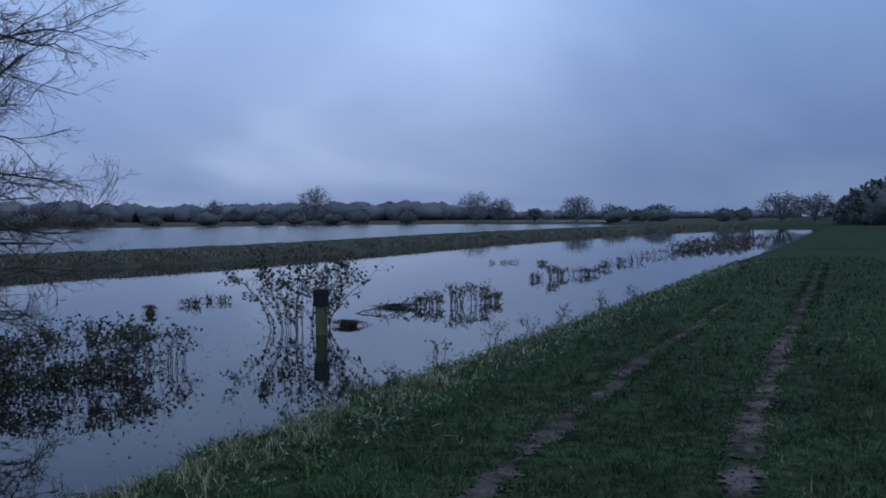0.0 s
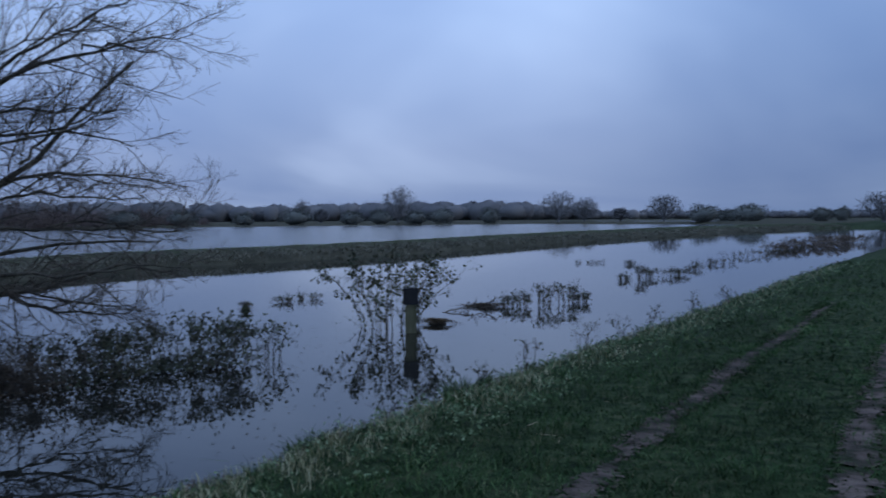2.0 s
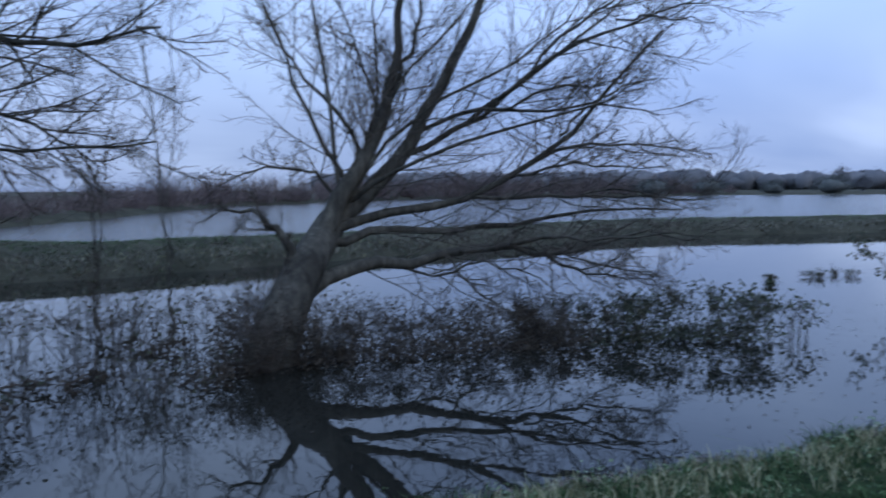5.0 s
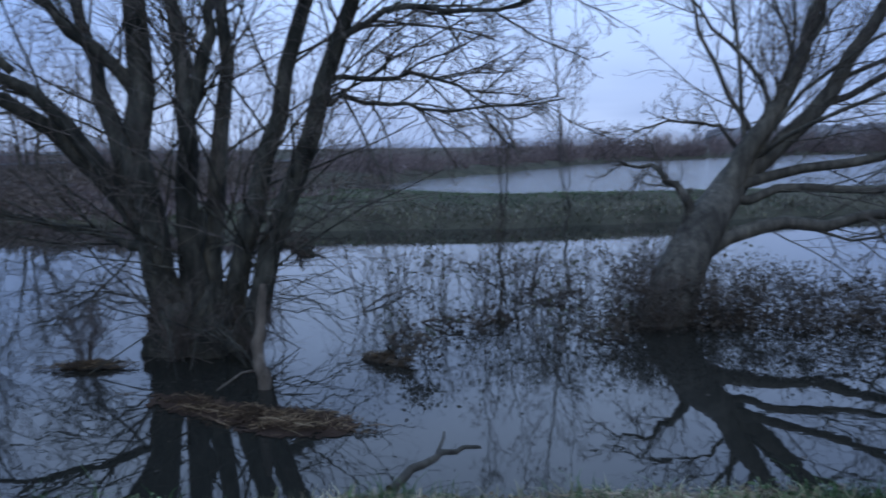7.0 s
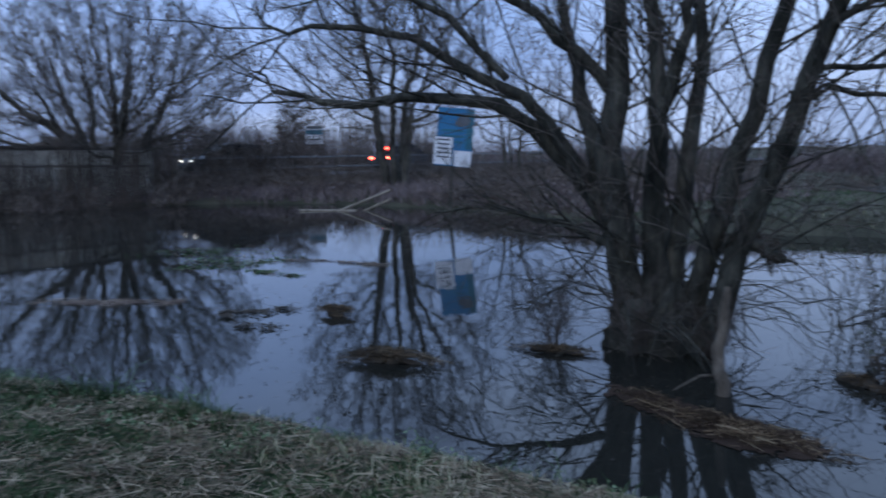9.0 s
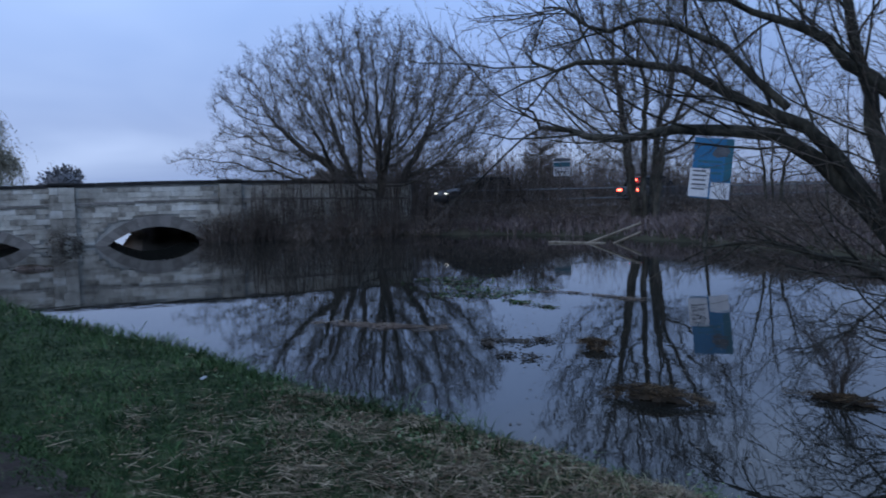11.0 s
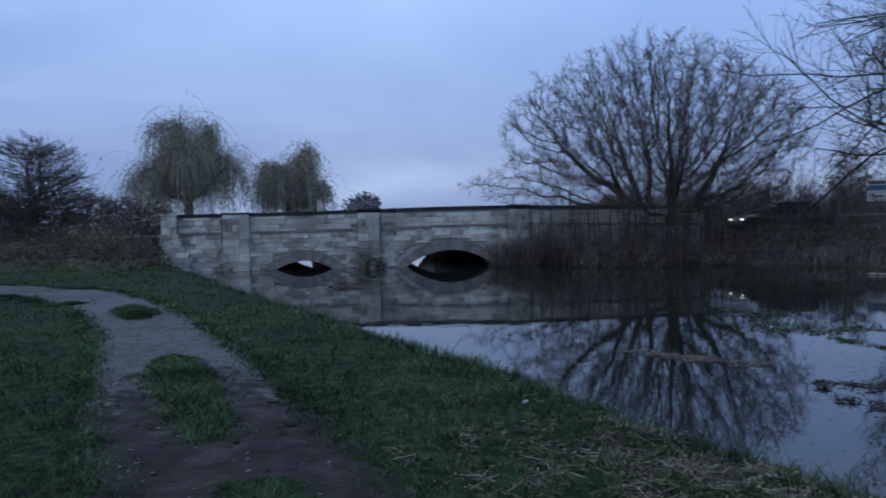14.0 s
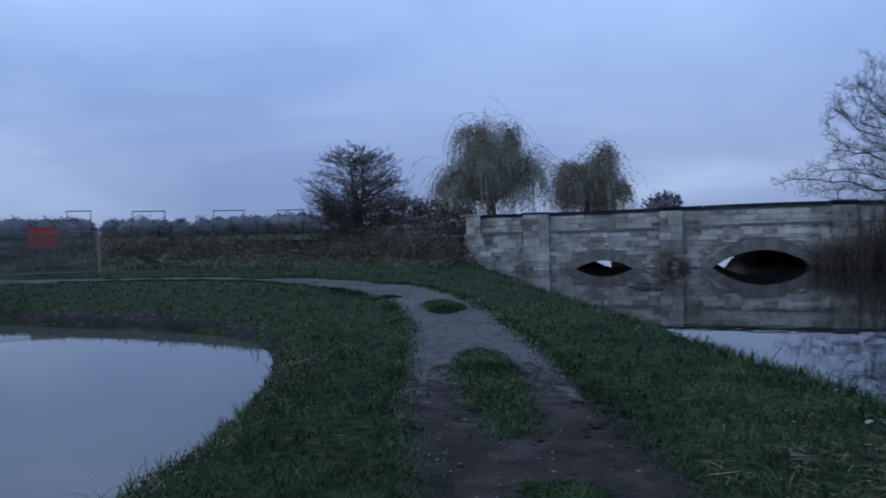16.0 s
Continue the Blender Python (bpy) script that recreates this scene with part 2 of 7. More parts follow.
M_TEAL = material("sign_teal", [(0.3, (0.02, 0.11, 0.16)), (0.7, (0.03, 0.15, 0.20))], scale=3, rough=0.4)
M_WHITE = material("sign_white", [(0.3, (0.62, 0.63, 0.64)), (0.7, (0.80, 0.81, 0.82))], scale=4, rough=0.5)
M_RED = material("red_board", [(0.3, (0.42, 0.05, 0.035)), (0.7, (0.58, 0.08, 0.05))], scale=4, rough=0.5)
M_GREYBAR = material("printed_bars", [(0.3, (0.08, 0.09, 0.10)), (0.7, (0.14, 0.15, 0.16))], scale=4)
M_PAINT = material("car_paint", [(0.3, (0.035, 0.038, 0.042)), (0.7, (0.055, 0.058, 0.062))], scale=1, rough=0.5, spec=0.3)
M_GLASS = material("car_glass", [(0.3, (0.012, 0.014, 0.016)), (0.7, (0.02, 0.022, 0.025))], scale=1, rough=0.2, spec=0.35)
M_RUBBER = material("tyre_rubber", [(0.3, (0.015, 0.015, 0.015)), (0.7, (0.03, 0.03, 0.03))], scale=8)
M_ROAD = material("road_asphalt", [(0.3, (0.035, 0.035, 0.036)), (0.7, (0.065, 0.065, 0.066))], scale=12, bump=0.3)
M_BRAKE = glow("brake_lamp", (1.0, 0.05, 0.03), 14.0)
M_HEAD = glow("head_lamp", (1.0, 0.93, 0.78), 1.9)
M_LITTER = material("litter_film", [(0.3, (0.28, 0.30, 0.31)), (0.7, (0.42, 0.44, 0.45))], scale=8, rough=0.5)
M_PEBBLE = material("pebble", [(0.3, (0.10, 0.09, 0.08)), (0.7, (0.26, 0.24, 0.21))], scale=5, island=0.6, spec=0.1)

# the flood water: still, dark and silty under a mirror surface


def water_material(name, strength, scale, rough, silty=1.0, depth=0.02):
    m = bpy.data.materials.new(name)
    m.use_nodes = True
    nt = m.node_tree
    b = nt.nodes["Principled BSDF"]
    b.inputs["Roughness"].default_value, b.inputs["IOR"].default_value = rough, 1.33
    geo = nt.nodes.new("ShaderNodeNewGeometry")
    silt = nt.nodes.new("ShaderNodeTexNoise")
    silt.inputs["Scale"].default_value = 0.12
    nt.links.new(geo.outputs["Position"], silt.inputs["Vector"])
    tint = nt.nodes.new("ShaderNodeValToRGB")
    tint.color_ramp.elements[0].color, tint.color_ramp.elements[1].color = (0.016 * silty, 0.018 * silty, 0.016 * silty, 1), (0.034 * silty, 0.033 * silty, 0.026 * silty, 1)
    nt.links.new(silt.outputs[0], tint.inputs[0])
    nt.links.new(tint.outputs[0], b.inputs["Base Color"])
    ripple = nt.nodes.new("ShaderNodeTexNoise")
    ripple.inputs["Scale"].default_value, ripple.inputs["Detail"].default_value = scale, 3
    nt.links.new(geo.outputs["Position"], ripple.inputs["Vector"])
    bp = nt.nodes.new("ShaderNodeBump")
    bp.inputs["Strength"].default_value, bp.inputs["Distance"].default_value = strength, depth
    nt.links.new(ripple.outputs[0], bp.inputs["Height"])
    nt.links.new(bp.outputs[0], b.inputs["Normal"])
    return m


M_WATER = water_material("river_water", 0.08, 2.2, 0.012, 0.6)
M_POND_WATER = water_material("pond_water", 0.05, 2.0, 0.03, 3.6)
M_FIELD_WATER = water_material("field_water", 1.0, 2.5, 0.12, 1.0, 0.09)

# ================= mesh helpers =================
rng = np.random.default_rng(7)


class Shape:
    """Collects vertices and faces (triangles and quads) of one mesh."""

    def __init__(self):
        self.v, self.tri, self.quad, self.n = [], [], [], 0

    def add(self, verts, faces):
        faces = np.asarray(faces, dtype=np.int64) + self.n
        self.v.append(np.asarray(verts, dtype=float))
        self.n += len(verts)
        (self.tri if faces.shape[1] == 3 else self.quad).append(faces)
        return self

    def mesh(self, name, mat, smooth=False):
        me = bpy.data.meshes.new(name)
        v = np.concatenate(self.v)
        tri = np.concatenate(self.tri) if self.tri else np.zeros((0, 3), np.int64)
        quad = np.concatenate(self.quad) if self.quad else np.zeros((0, 4), np.int64)
        loops = np.concatenate([tri.ravel(), quad.ravel()]).astype(np.int32)
        starts = np.concatenate([np.arange(len(tri)) * 3, len(tri) * 3 + np.arange(len(quad)) * 4]).astype(np.int32)
        me.vertices.add(len(v))
        me.vertices.foreach_set("co", v.astype(np.float32).ravel())
        me.loops.add(len(loops))
        me.loops.foreach_set("vertex_index", loops)
        me.polygons.add(len(starts))
        me.polygons.foreach_set("loop_start", starts)
        me.update(calc_edges=True)
        if smooth:
            me.polygons.foreach_set("use_smooth", np.ones(len(starts), dtype=bool))
        me.materials.append(mat)
        return me

    def tube(self, pts, radii, sides=5):
        pts, radii = np.asarray(pts, float), np.asarray(radii, float)
        tang = np.gradient(pts, axis=0)
        tang /= np.linalg.norm(tang, axis=1, keepdims=True) + 1e-9
        ref = np.eye(3)[np.argmin(np.abs(tang).max(0))][None]
        a = np.cross(tang, ref)
        a /= np.linalg.norm(a, axis=1, keepdims=True) + 1e-9
        c = np.cross(tang, a)
        ang = np.arange(sides) * 2 * math.pi / sides
        ring = pts[:, None] + radii[:, None, None] * (np.cos(ang)[None, :, None] * a[:, None] + np.sin(ang)[None, :, None] * c[:, None])
        k = len(pts)
        i, j = np.meshgrid(np.arange(k - 1), np.arange(sides), indexing="ij")
        j2 = (j + 1) % sides
        faces = np.stack([i * sides + j, i * sides + j2, (i + 1) * sides + j2, (i + 1) * sides + j], -1).reshape(-1, 4)
        return self.add(ring.reshape(-1, 3), faces)

    def box(self, x0, x1, y0, y1, z0, z1, bevel=0.0):
        """A box, its long edges chamfered when bevel is given."""
        g = bevel
        if g:
            prof = [(x0 + g, z0), (x1 - g, z0), (x1, z0 + g), (x1, z1 - g), (x1 - g, z1), (x0 + g, z1), (x0, z1 - g), (x0, z0 + g)]
        else:
            prof = [(x0, z0), (x1, z0), (x1, z1), (x0, z1)]
        return self.prism(prof, y0, y1)

    def prism(self, prof, y0, y1):
        """A profile in x and z carried from y0 to y1."""
        k = len(prof)
        v = [(x, y0, z) for x, z in prof] + [(x, y1, z) for x, z in prof]
        self.add(v, [(i, (i + 1) % k, k + (i + 1) % k, k + i) for i in range(k)])
        c = np.mean(prof, axis=0)
        for y, s in ((y0, 1), (y1, -1)):
            cap = [(x, y, z) for x, z in prof] + [(c[0], y, c[1])]
            self.add(cap, [(i, (i + 1) % k, k)[::s] for i in range(k)])
        return self

    def blades(self, base, height, width, lean, seed=0):
        """Bent grass blades: three triangles each."""
        g = np.random.default_rng(seed)
        n = len(base)
        ang, bend = g.uniform(0, 2 * math.pi, n), g.uniform(0, 2 * math.pi, n)
        side = np.stack([np.cos(ang), np.sin(ang), 0 * ang], 1) * (width / 2)[:, None]
        out = np.stack([np.cos(bend), np.sin(bend), 0 * bend], 1) * (lean * height)[:, None]
        rise = np.stack([0 * height, 0 * height, height], 1)
        mid, tip = base + 0.35 * out + 0.62 * rise, base + out + rise * (1 - 0.25 * np.minimum(lean, 1.5))[:, None]
        v = np.stack([base - side, base + side, mid + 0.75 * side, mid - 0.75 * side, tip], 1).reshape(-1, 3)
        f = (np.array([[0, 1, 2], [0, 2, 3], [3, 2, 4]])[None] + 5 * np.arange(n)[:, None, None]).reshape(-1, 3)
        return self.add(v, f)

    def leaves(self, at, size, seed=0, droop=0.0):
        """Small pointed leaves, folded along the midrib, turned at random."""
        g = np.random.default_rng(seed)
        n = len(at)
        d = g.normal(size=(n, 3))
        d[:, 2] -= droop
        d /= np.linalg.norm(d, axis=1, keepdims=True)
        s = np.cross(d, g.normal(size=(n, 3)))
        s /= np.linalg.norm(s, axis=1, keepdims=True) + 1e-9
        nrm = np.cross(d, s)
        L = (size * g.uniform(0.6, 1.3, n))[:, None]
        v = np.stack([at, at + L * (0.45 * d + 0.3 * s + 0.08 * nrm), at + L * d, at + L * (0.45 * d - 0.3 * s + 0.08 * nrm)], 1).reshape(-1, 3)
        f = (np.array([[0, 1, 2], [0, 2, 3]])[None] + 4 * np.arange(n)[:, None, None]).reshape(-1, 3)
        return self.add(v, f)


def part(name, shape, mat, parent=None, label="", smooth=False, kind=""):
    ob = new(name, shape.mesh(name, mat, smooth))
    if parent:
        ob.parent = parent
    return tagged(ob, label=label, kind=kind)


def thing(name, at, label, category, group="", kind="", turn=0.0):
    e = new(name)
    e.empty_display_size = 0.2
    e.matrix_world = pose(*at, 0, 0, turn)
    return tagged(e, label, category, group, kind)

# ================= ground, water =================
RIVER = [(60, 128), (43.8, 96.8), (20.7, 50.3), (11.6, 33.3), (6.2, 22.8), (3.0, 16.4), (0.8, 12.2), (-0.4, 9.9), (-1.35, 8.0), (-2.0, 6.9),
         (-2.55, 5.61), (-3.24, 4.23), (-3.85, 3.00), (-4.35, 1.77), (-4.79, 0.43), (-5.17, -0.52), (-5.56, -1.53), (-6.1, -2.9), (-6.45, -4.3), (-7.0, -5.6),
         (-7.7, -7.1), (-8.3, -9.4), (-9.6, -13.0), (-11.6, -19.4), (-14.0, -26.2), (-16.2, -32.3), (-21, -40), (-30, -62), (-48, -60),
         (-38, -36), (-31.0, -20.6), (-32.5, -14), (-31.0, -8.5), (-28.5, -4.5), (-24.8, -1.0), (-20.2, 3.4), (-18.1, 9.2), (-17.2, 20), (-16.2, 29.5),
         (-15.0, 33.2), (-12.1, 36.5), (-9.0, 41.0), (-5.9, 47.0), (-0.2, 59.5), (6.4, 74.0), (18.5, 95.0), (33.0, 119.0), (54, 144)]
FIELD = [(-33, 6.5), (-41, 12.3), (-48, 17.5), (-55.5, 26), (-74, 43.5), (-90, 61), (-96, 76), (-112, 108), (-117, 138), (-112, 172), (-98, 205), (-93, 225), (-59, 243), (-20, 262), (3, 276), (30, 245), (52, 215), (48, 170),
         (28, 130), (12.5, 103), (1.0, 81), (-5.6, 64.5), (-11.0, 50.5), (-14.0, 44.0), (-17.2, 39.5), (-20.4, 35.5), (-21.4, 30), (-22.3, 21), (-24.0, 12)]
STRIP = [(-25, 330), (90, 300), (130, 330), (100, 420), (20, 440), (-30, 380)]
STRIP_TWO = [(120, 240), (185, 225), (200, 262), (140, 285)]
POND = [(0.25, -6.6), (-0.57, -8.0), (-1.26, -9.4), (-2.08, -11.3), (-2.60, -13.4), (-2.74, -15.3), (-2.2, -16.7), (-1.0, -18.4), (0.4, -19.8), (1.5, -21.2),
        (5, -24), (12, -24), (15, -16), (12, -7), (5, -4.6), (1.2, -5.0)]
ROAD_A, ROAD_B = np.array([20.0, -72.3]), np.array([-92.0, 27.1])   # the road's centre line, over the bridge


def signed(poly, x, y):
    """Distance to a polygon's edge, negative inside."""
    p = np.asarray(poly, float)
    q = np.roll(p, -1, axis=0)
    best = np.full(x.shape, 1e18)
    inside = np.zeros(x.shape, bool)
    for (ax, ay), (bx, by) in zip(p, q):
        ex, ey = bx - ax, by - ay
        k = np.clip(((x - ax) * ex + (y - ay) * ey) / (ex * ex + ey * ey), 0, 1)
        best = np.minimum(best, (x - ax - k * ex) ** 2 + (y - ay - k * ey) ** 2)
        if ey != 0:
            inside ^= ((ay > y) != (by > y)) & (x < ex * (y - ay) / ey + ax)
    return np.where(inside, -1, 1) * np.sqrt(best)


def waves(x, y, scale, seed):
    g = np.random.default_rng(seed)
    out = np.zeros_like(x)
    for _ in range(7):
        a, f, p = g.uniform(0, 6.28), g.uniform(0.6, 1.9) / scale, g.uniform(0, 6.28)
        out += np.sin((x * np.cos(a) + y * np.sin(a)) * f * 6.28 + p)
    return out / 7


def step(a, b, v):
    k = np.clip((v - a) / (b - a), 0, 1)
    return k * k * (3 - 2 * k)


def road_side(x, y):
    """Distance across from the road's centre line, and the place along it."""
    d = (ROAD_B - ROAD_A) / np.linalg.norm(ROAD_B - ROAD_A)
    return np.abs((x - ROAD_A[0]) * d[1] - (y - ROAD_A[1]) * d[0]), (x - ROAD_A[0]) * d[0] + (y - ROAD_A[1]) * d[1]


def ground_height(x, y):
    x, y = np.asarray(x, float), np.asarray(y, float)
    river, field, pond = signed(RIVER, x, y), signed(FIELD, x, y), signed(POND, x, y)
    wet = np.minimum(np.minimum(river, field), np.minimum(pond, np.minimum(signed(STRIP, x, y), signed(STRIP_TWO, x, y))))
    wet = wet - 0.22 * np.clip(1.6 - np.hypot(x, y) / 40, 0, 1) + (0.10 * waves(x, y, 1.1, 3) + 0.05 * waves(x, y, 0.35, 4)) * np.clip(1.5 - np.hypot(x, y) / 60, 0.3, 1)
    far_side = step(-2, 3, -(x * 0.9 - y * 0.42 + 16)) + step(30, 42, y) * step(0, 6, -(0.86 * x - 0.5 * y + 6))
    levee = np.clip(far_side, 0, 1) * step(26, 8, field)
    cap = 0.42 + 0.36 * levee
    dry = np.maximum(wet, 0)
    steep = 0.20 * (1 - np.exp(-dry / 0.18)) + (cap - 0.20) * (1 - np.exp(-dry / np.where(levee > 0.3, 1.8, 1.1)))
    z = np.where(wet > 0, steep, -0.7 * (1 - np.exp(wet / 1.6)))
    across, along = road_side(x, y)
    bank = (1.42 - 0.5 * step(68, 84, along)) * step(9.5, 3.6, across)
    z = np.where(wet > 0, np.maximum(z, bank * step(-0.2, 3.5, dry)), z)
    rough = 0.045 * waves(x, y, 3.0, 5) + 0.018 * waves(x, y, 0.7, 6)
    z = z + np.where(wet > 0.1, rough * step(0.1, 0.8, wet), 0)
    return z, wet


def build_ground():
    rings = [0.0]
    r = 0.35
    while r < 4200:
        rings.append(r)
        r *= 1.047
    rings = np.array(rings[1:])
    a = np.radians(np.concatenate([np.arange(54, 282, 0.66), np.arange(282, 414, 3.0)]))   # finer on the side of the water
    seg = len(a)
    X, Y = rings[:, None] * np.cos(a), rings[:, None] * np.sin(a)
    Z, _ = ground_height(X, Y)
    v = np.stack([X, Y, Z], -1).reshape(-1, 3)
    i, j = np.meshgrid(np.arange(len(rings) - 1), np.arange(seg), indexing="ij")
    j2 = (j + 1) % seg
    s = Shape().add(v, np.stack([i * seg + j, (i + 1) * seg + j, (i + 1) * seg + j2, i * seg + j2], -1).reshape(-1, 4))
    cap = np.vstack([v[:seg], [[0, 0, v[:seg, 2].mean()]]])
    s.add(cap, [(k, (k + 1) % seg, seg) for k in range(seg)])
    tagged(part("ground", s, M_TURF, smooth=True), "rough grassy meadow and flood bank with bare earth", "ground", kind="structure")


build_ground()
# two sheets that meet under the levee
SHEET = [(-520, -520), (520, -520), (520, 520), (110, 520), (53, 158), (30.5, 124.5), (15.5, 99), (3.7, 77.5), (-2.9, 62), (-8.4, 48.7), (-11.5, 42.5), (-14.6, 38), (-18, 34), (-19.2, 29), (-20.2, 20.5), (-21.6, 11), (-28, 3.5), (-60, -40), (-520, -40)]
FAR_SHEET = [(-520, 520), (-520, -40), (-60, -40), (-28, 3.5), (-21.6, 11), (-20.2, 20.5), (-19.2, 29), (-18, 34), (-14.6, 38), (-11.5, 42.5), (-8.4, 48.7), (-2.9, 62), (3.7, 77.5), (15.5, 99), (30.5, 124.5), (53, 158), (110, 520)]


def sheet(name, outline, mat, label):
    bm = bmesh.new()
    bm.faces.new([bm.verts.new((x, y, 0.004 if name == "pond_water" else 0)) for x, y in outline])
    bmesh.ops.triangulate(bm, faces=bm.faces[:])
    bmesh.ops.recalc_face_normals(bm, faces=bm.faces[:])
    if bm.faces[:][0].normal.z < 0:
        bmesh.ops.reverse_faces(bm, faces=bm.faces[:])
    me = bpy.data.meshes.new(name)
    bm.to_mesh(me)
    bm.free()
    me.materials.append(mat)
    tagged(new(name, me), label, "water", kind="structure")


sheet("water", SHEET, M_WATER, "still silty flood water mirroring the dusk sky")
sheet("pond_water", [(x * 1.0 + 0.5 * (x - 5) / max(abs(x - 5), 1), y + 0.5 * (y + 14) / max(abs(y + 14), 1)) for x, y in POND], M_POND_WATER, "pale silty water of the flooded pond")
sheet("field_water", FAR_SHEET, M_FIELD_WATER, "pale rippled flood water covering the far field")

# ================= tracks and path =================


def resample(pts, n):
    pts = np.asarray(pts, float)
    k = np.concatenate([[0], np.cumsum(np.linalg.norm(np.diff(pts, axis=0), axis=1))])
    u = np.linspace(0, k[-1], n)
    # smooth the corners by averaging over a short window
    w = k[-1] / len(pts) * 0.45
    out = 0
    for o in (-1, -0.5, 0, 0.5, 1):
        uu = np.clip(u + o * w * np.minimum(1, np.minimum(u, k[-1] - u) / w), 0, k[-1])
        out = out + np.stack([np.interp(uu, k, pts[:, c]) for c in range(pts.shape[1])], 1)
    return out / 5


def strip(left, right, n, across, lift, ragged, seed, fade=0.0):
    """A worn strip laid on the ground between two lines, with uneven edges."""
    L, R = resample(left, n), resample(right, n)
    g = np.random.default_rng(seed)
    jig = lambda: np.convolve(g.normal(size=n + 40), np.hanning(15) / 4.5, "same")[20:n + 20][:, None] * ragged
    d = (R - L) / np.linalg.norm(R - L, axis=1, keepdims=True)
    L, R = L + d * jig(), R + d * jig()
    k = np.linspace(0, 1, across)[None, :, None]
    P = L[:, None] * (1 - k) + R[:, None] * k
    z, _ = ground_height(P[..., 0], P[..., 1])
    v = np.dstack([P, z + lift]).reshape(-1, 3)
    i, j = np.meshgrid(np.arange(n - 1), np.arange(across - 1), indexing="ij")
    f = np.stack([i * across + j, i * across + j + 1, (i + 1) * across + j + 1, (i + 1) * across + j], -1)
    if fade:
        x, y = P[:-1, :-1, 0], P[:-1, :-1, 1]
        along = np.linspace(0, 1, n - 1)[:, None]
        f = f[(1 - along) / fade + 0.9 * waves(x, y, 0.9, seed) + 0.6 * waves(x, y, 0.25, seed + 1) + 0.3 * g.normal(size=x.shape) > 0.5]
    return Shape().add(v, f.reshape(-1, 4))


RUT_L = [(-2.2, -3.6), (-1.3, -0.6), (-0.55, 2.2), (0.1, 4.6), (1.0, 6.5), (2.5, 9.7), (3.9, 12.4), (5.6, 15.8)]
RUT_R = [(-0.9, -3.6), (0.0, -0.6), (0.85, 2.2), (1.65, 4.7), (2.48, 6.5), (3.67, 9.0), (5.3, 12.3), (8.9, 19.6), (12.5, 27)]
PATH_L = [(-0.7, -2.6), (-1.35, -4.0), (-1.88, -5.56), (-2.81, -8.11), (-3.56, -9.9), (-4.32, -11.7), (-5.29, -14.5), (-5.9, -17.0), (-6.05, -19.4), (-5.79, -22.5), (-4.68, -26.2), (-2.67, -28.7), (5, -32.5)]
PATH_R = [(-2.6, -2.2), (-3.22, -4.31), (-3.55, -5.22), (-4.07, -6.54), (-4.9, -8.6), (-6.07, -11.75), (-6.9, -14.2), (-7.45, -16.2), (-8.0, -18.6), (-8.14, -21.0), (-7.4, -24.3), (-5.7, -27.4), (-3.0, -30.4), (5, -34.5)]


def rut_lines(mid, half):
    m = resample(mid, 60)
    d = np.gradient(m, axis=0)
    d /= np.linalg.norm(d, axis=1, keepdims=True)
    nrm = np.stack([-d[:, 1], d[:, 0]], 1)
    return m + nrm * half, m - nrm * half


def worn(left, right, n, across, lift, seed):
    """A rut: the cells of a strip that are bare, with a torn edge and gaps where grass has grown in."""
    L, R = resample(left, n), resample(right, n)
    k = np.linspace(0, 1, across)[None, :, None]
    P = L[:, None] * (1 - k) + R[:, None] * k
    g = np.random.default_rng(seed)
    P = P + g.normal(size=P.shape) * 0.008
    x, y = P[..., 0], P[..., 1]
    z, _ = ground_height(x, y)
    off = np.abs(k[..., 0] - 0.5) * 2
    along = np.linspace(0, 1, n)[:, None]
    bare = 0.51 + 0.45 * waves(x, y, 1.3, seed) + 0.35 * waves(x, y, 0.4, seed + 1) + 0.30 * waves(x, y, 0.13, seed + 2) - off - 0.35 * along ** 2 + 0.20 * g.normal(size=x.shape)
    v = np.dstack([P, z + lift]).reshape(-1, 3)
    i, j = np.meshgrid(np.arange(n - 1), np.arange(across - 1), indexing="ij")
    f = np.stack([i * across + j, i * across + j + 1, (i + 1) * across + j + 1, (i + 1) * across + j], -1)
    return Shape().add(v, f[(bare[:-1, :-1] > 0)].reshape(-1, 4))


for mid, n in ((RUT_L, 150), (RUT_R, 170)):
    a, c = rut_lines(mid, 0.20)
    tagged(part("wheel_track", worn(a, c, 5 * n, 19, 0.014, n), M_DIRT, smooth=True), "bare trodden earth wheel track worn in the grass", "track",
           "wheel tracks of the path", "structure")
NEAR_L, NEAR_R = PATH_L[:5], PATH_R[:5]
FAR_L, FAR_R = PATH_L[4:], PATH_R[4:]
tagged(part("muddy_path", strip(NEAR_L, NEAR_R, 260, 41, 0.018, 0.10, 5, fade=0.35), M_MUD, smooth=True), "dark muddy gravel path with trodden leaves", "path", kind="structure")
tagged(part("path", strip([(-2.45, -7.2)] + FAR_L, [(-4.1, -6.9)] + FAR_R, 170, 13, 0.012, 0.10, 6), M_TARMAC, smooth=True),
       "worn grey tarmac path curving round the pond", "path", kind="structure")


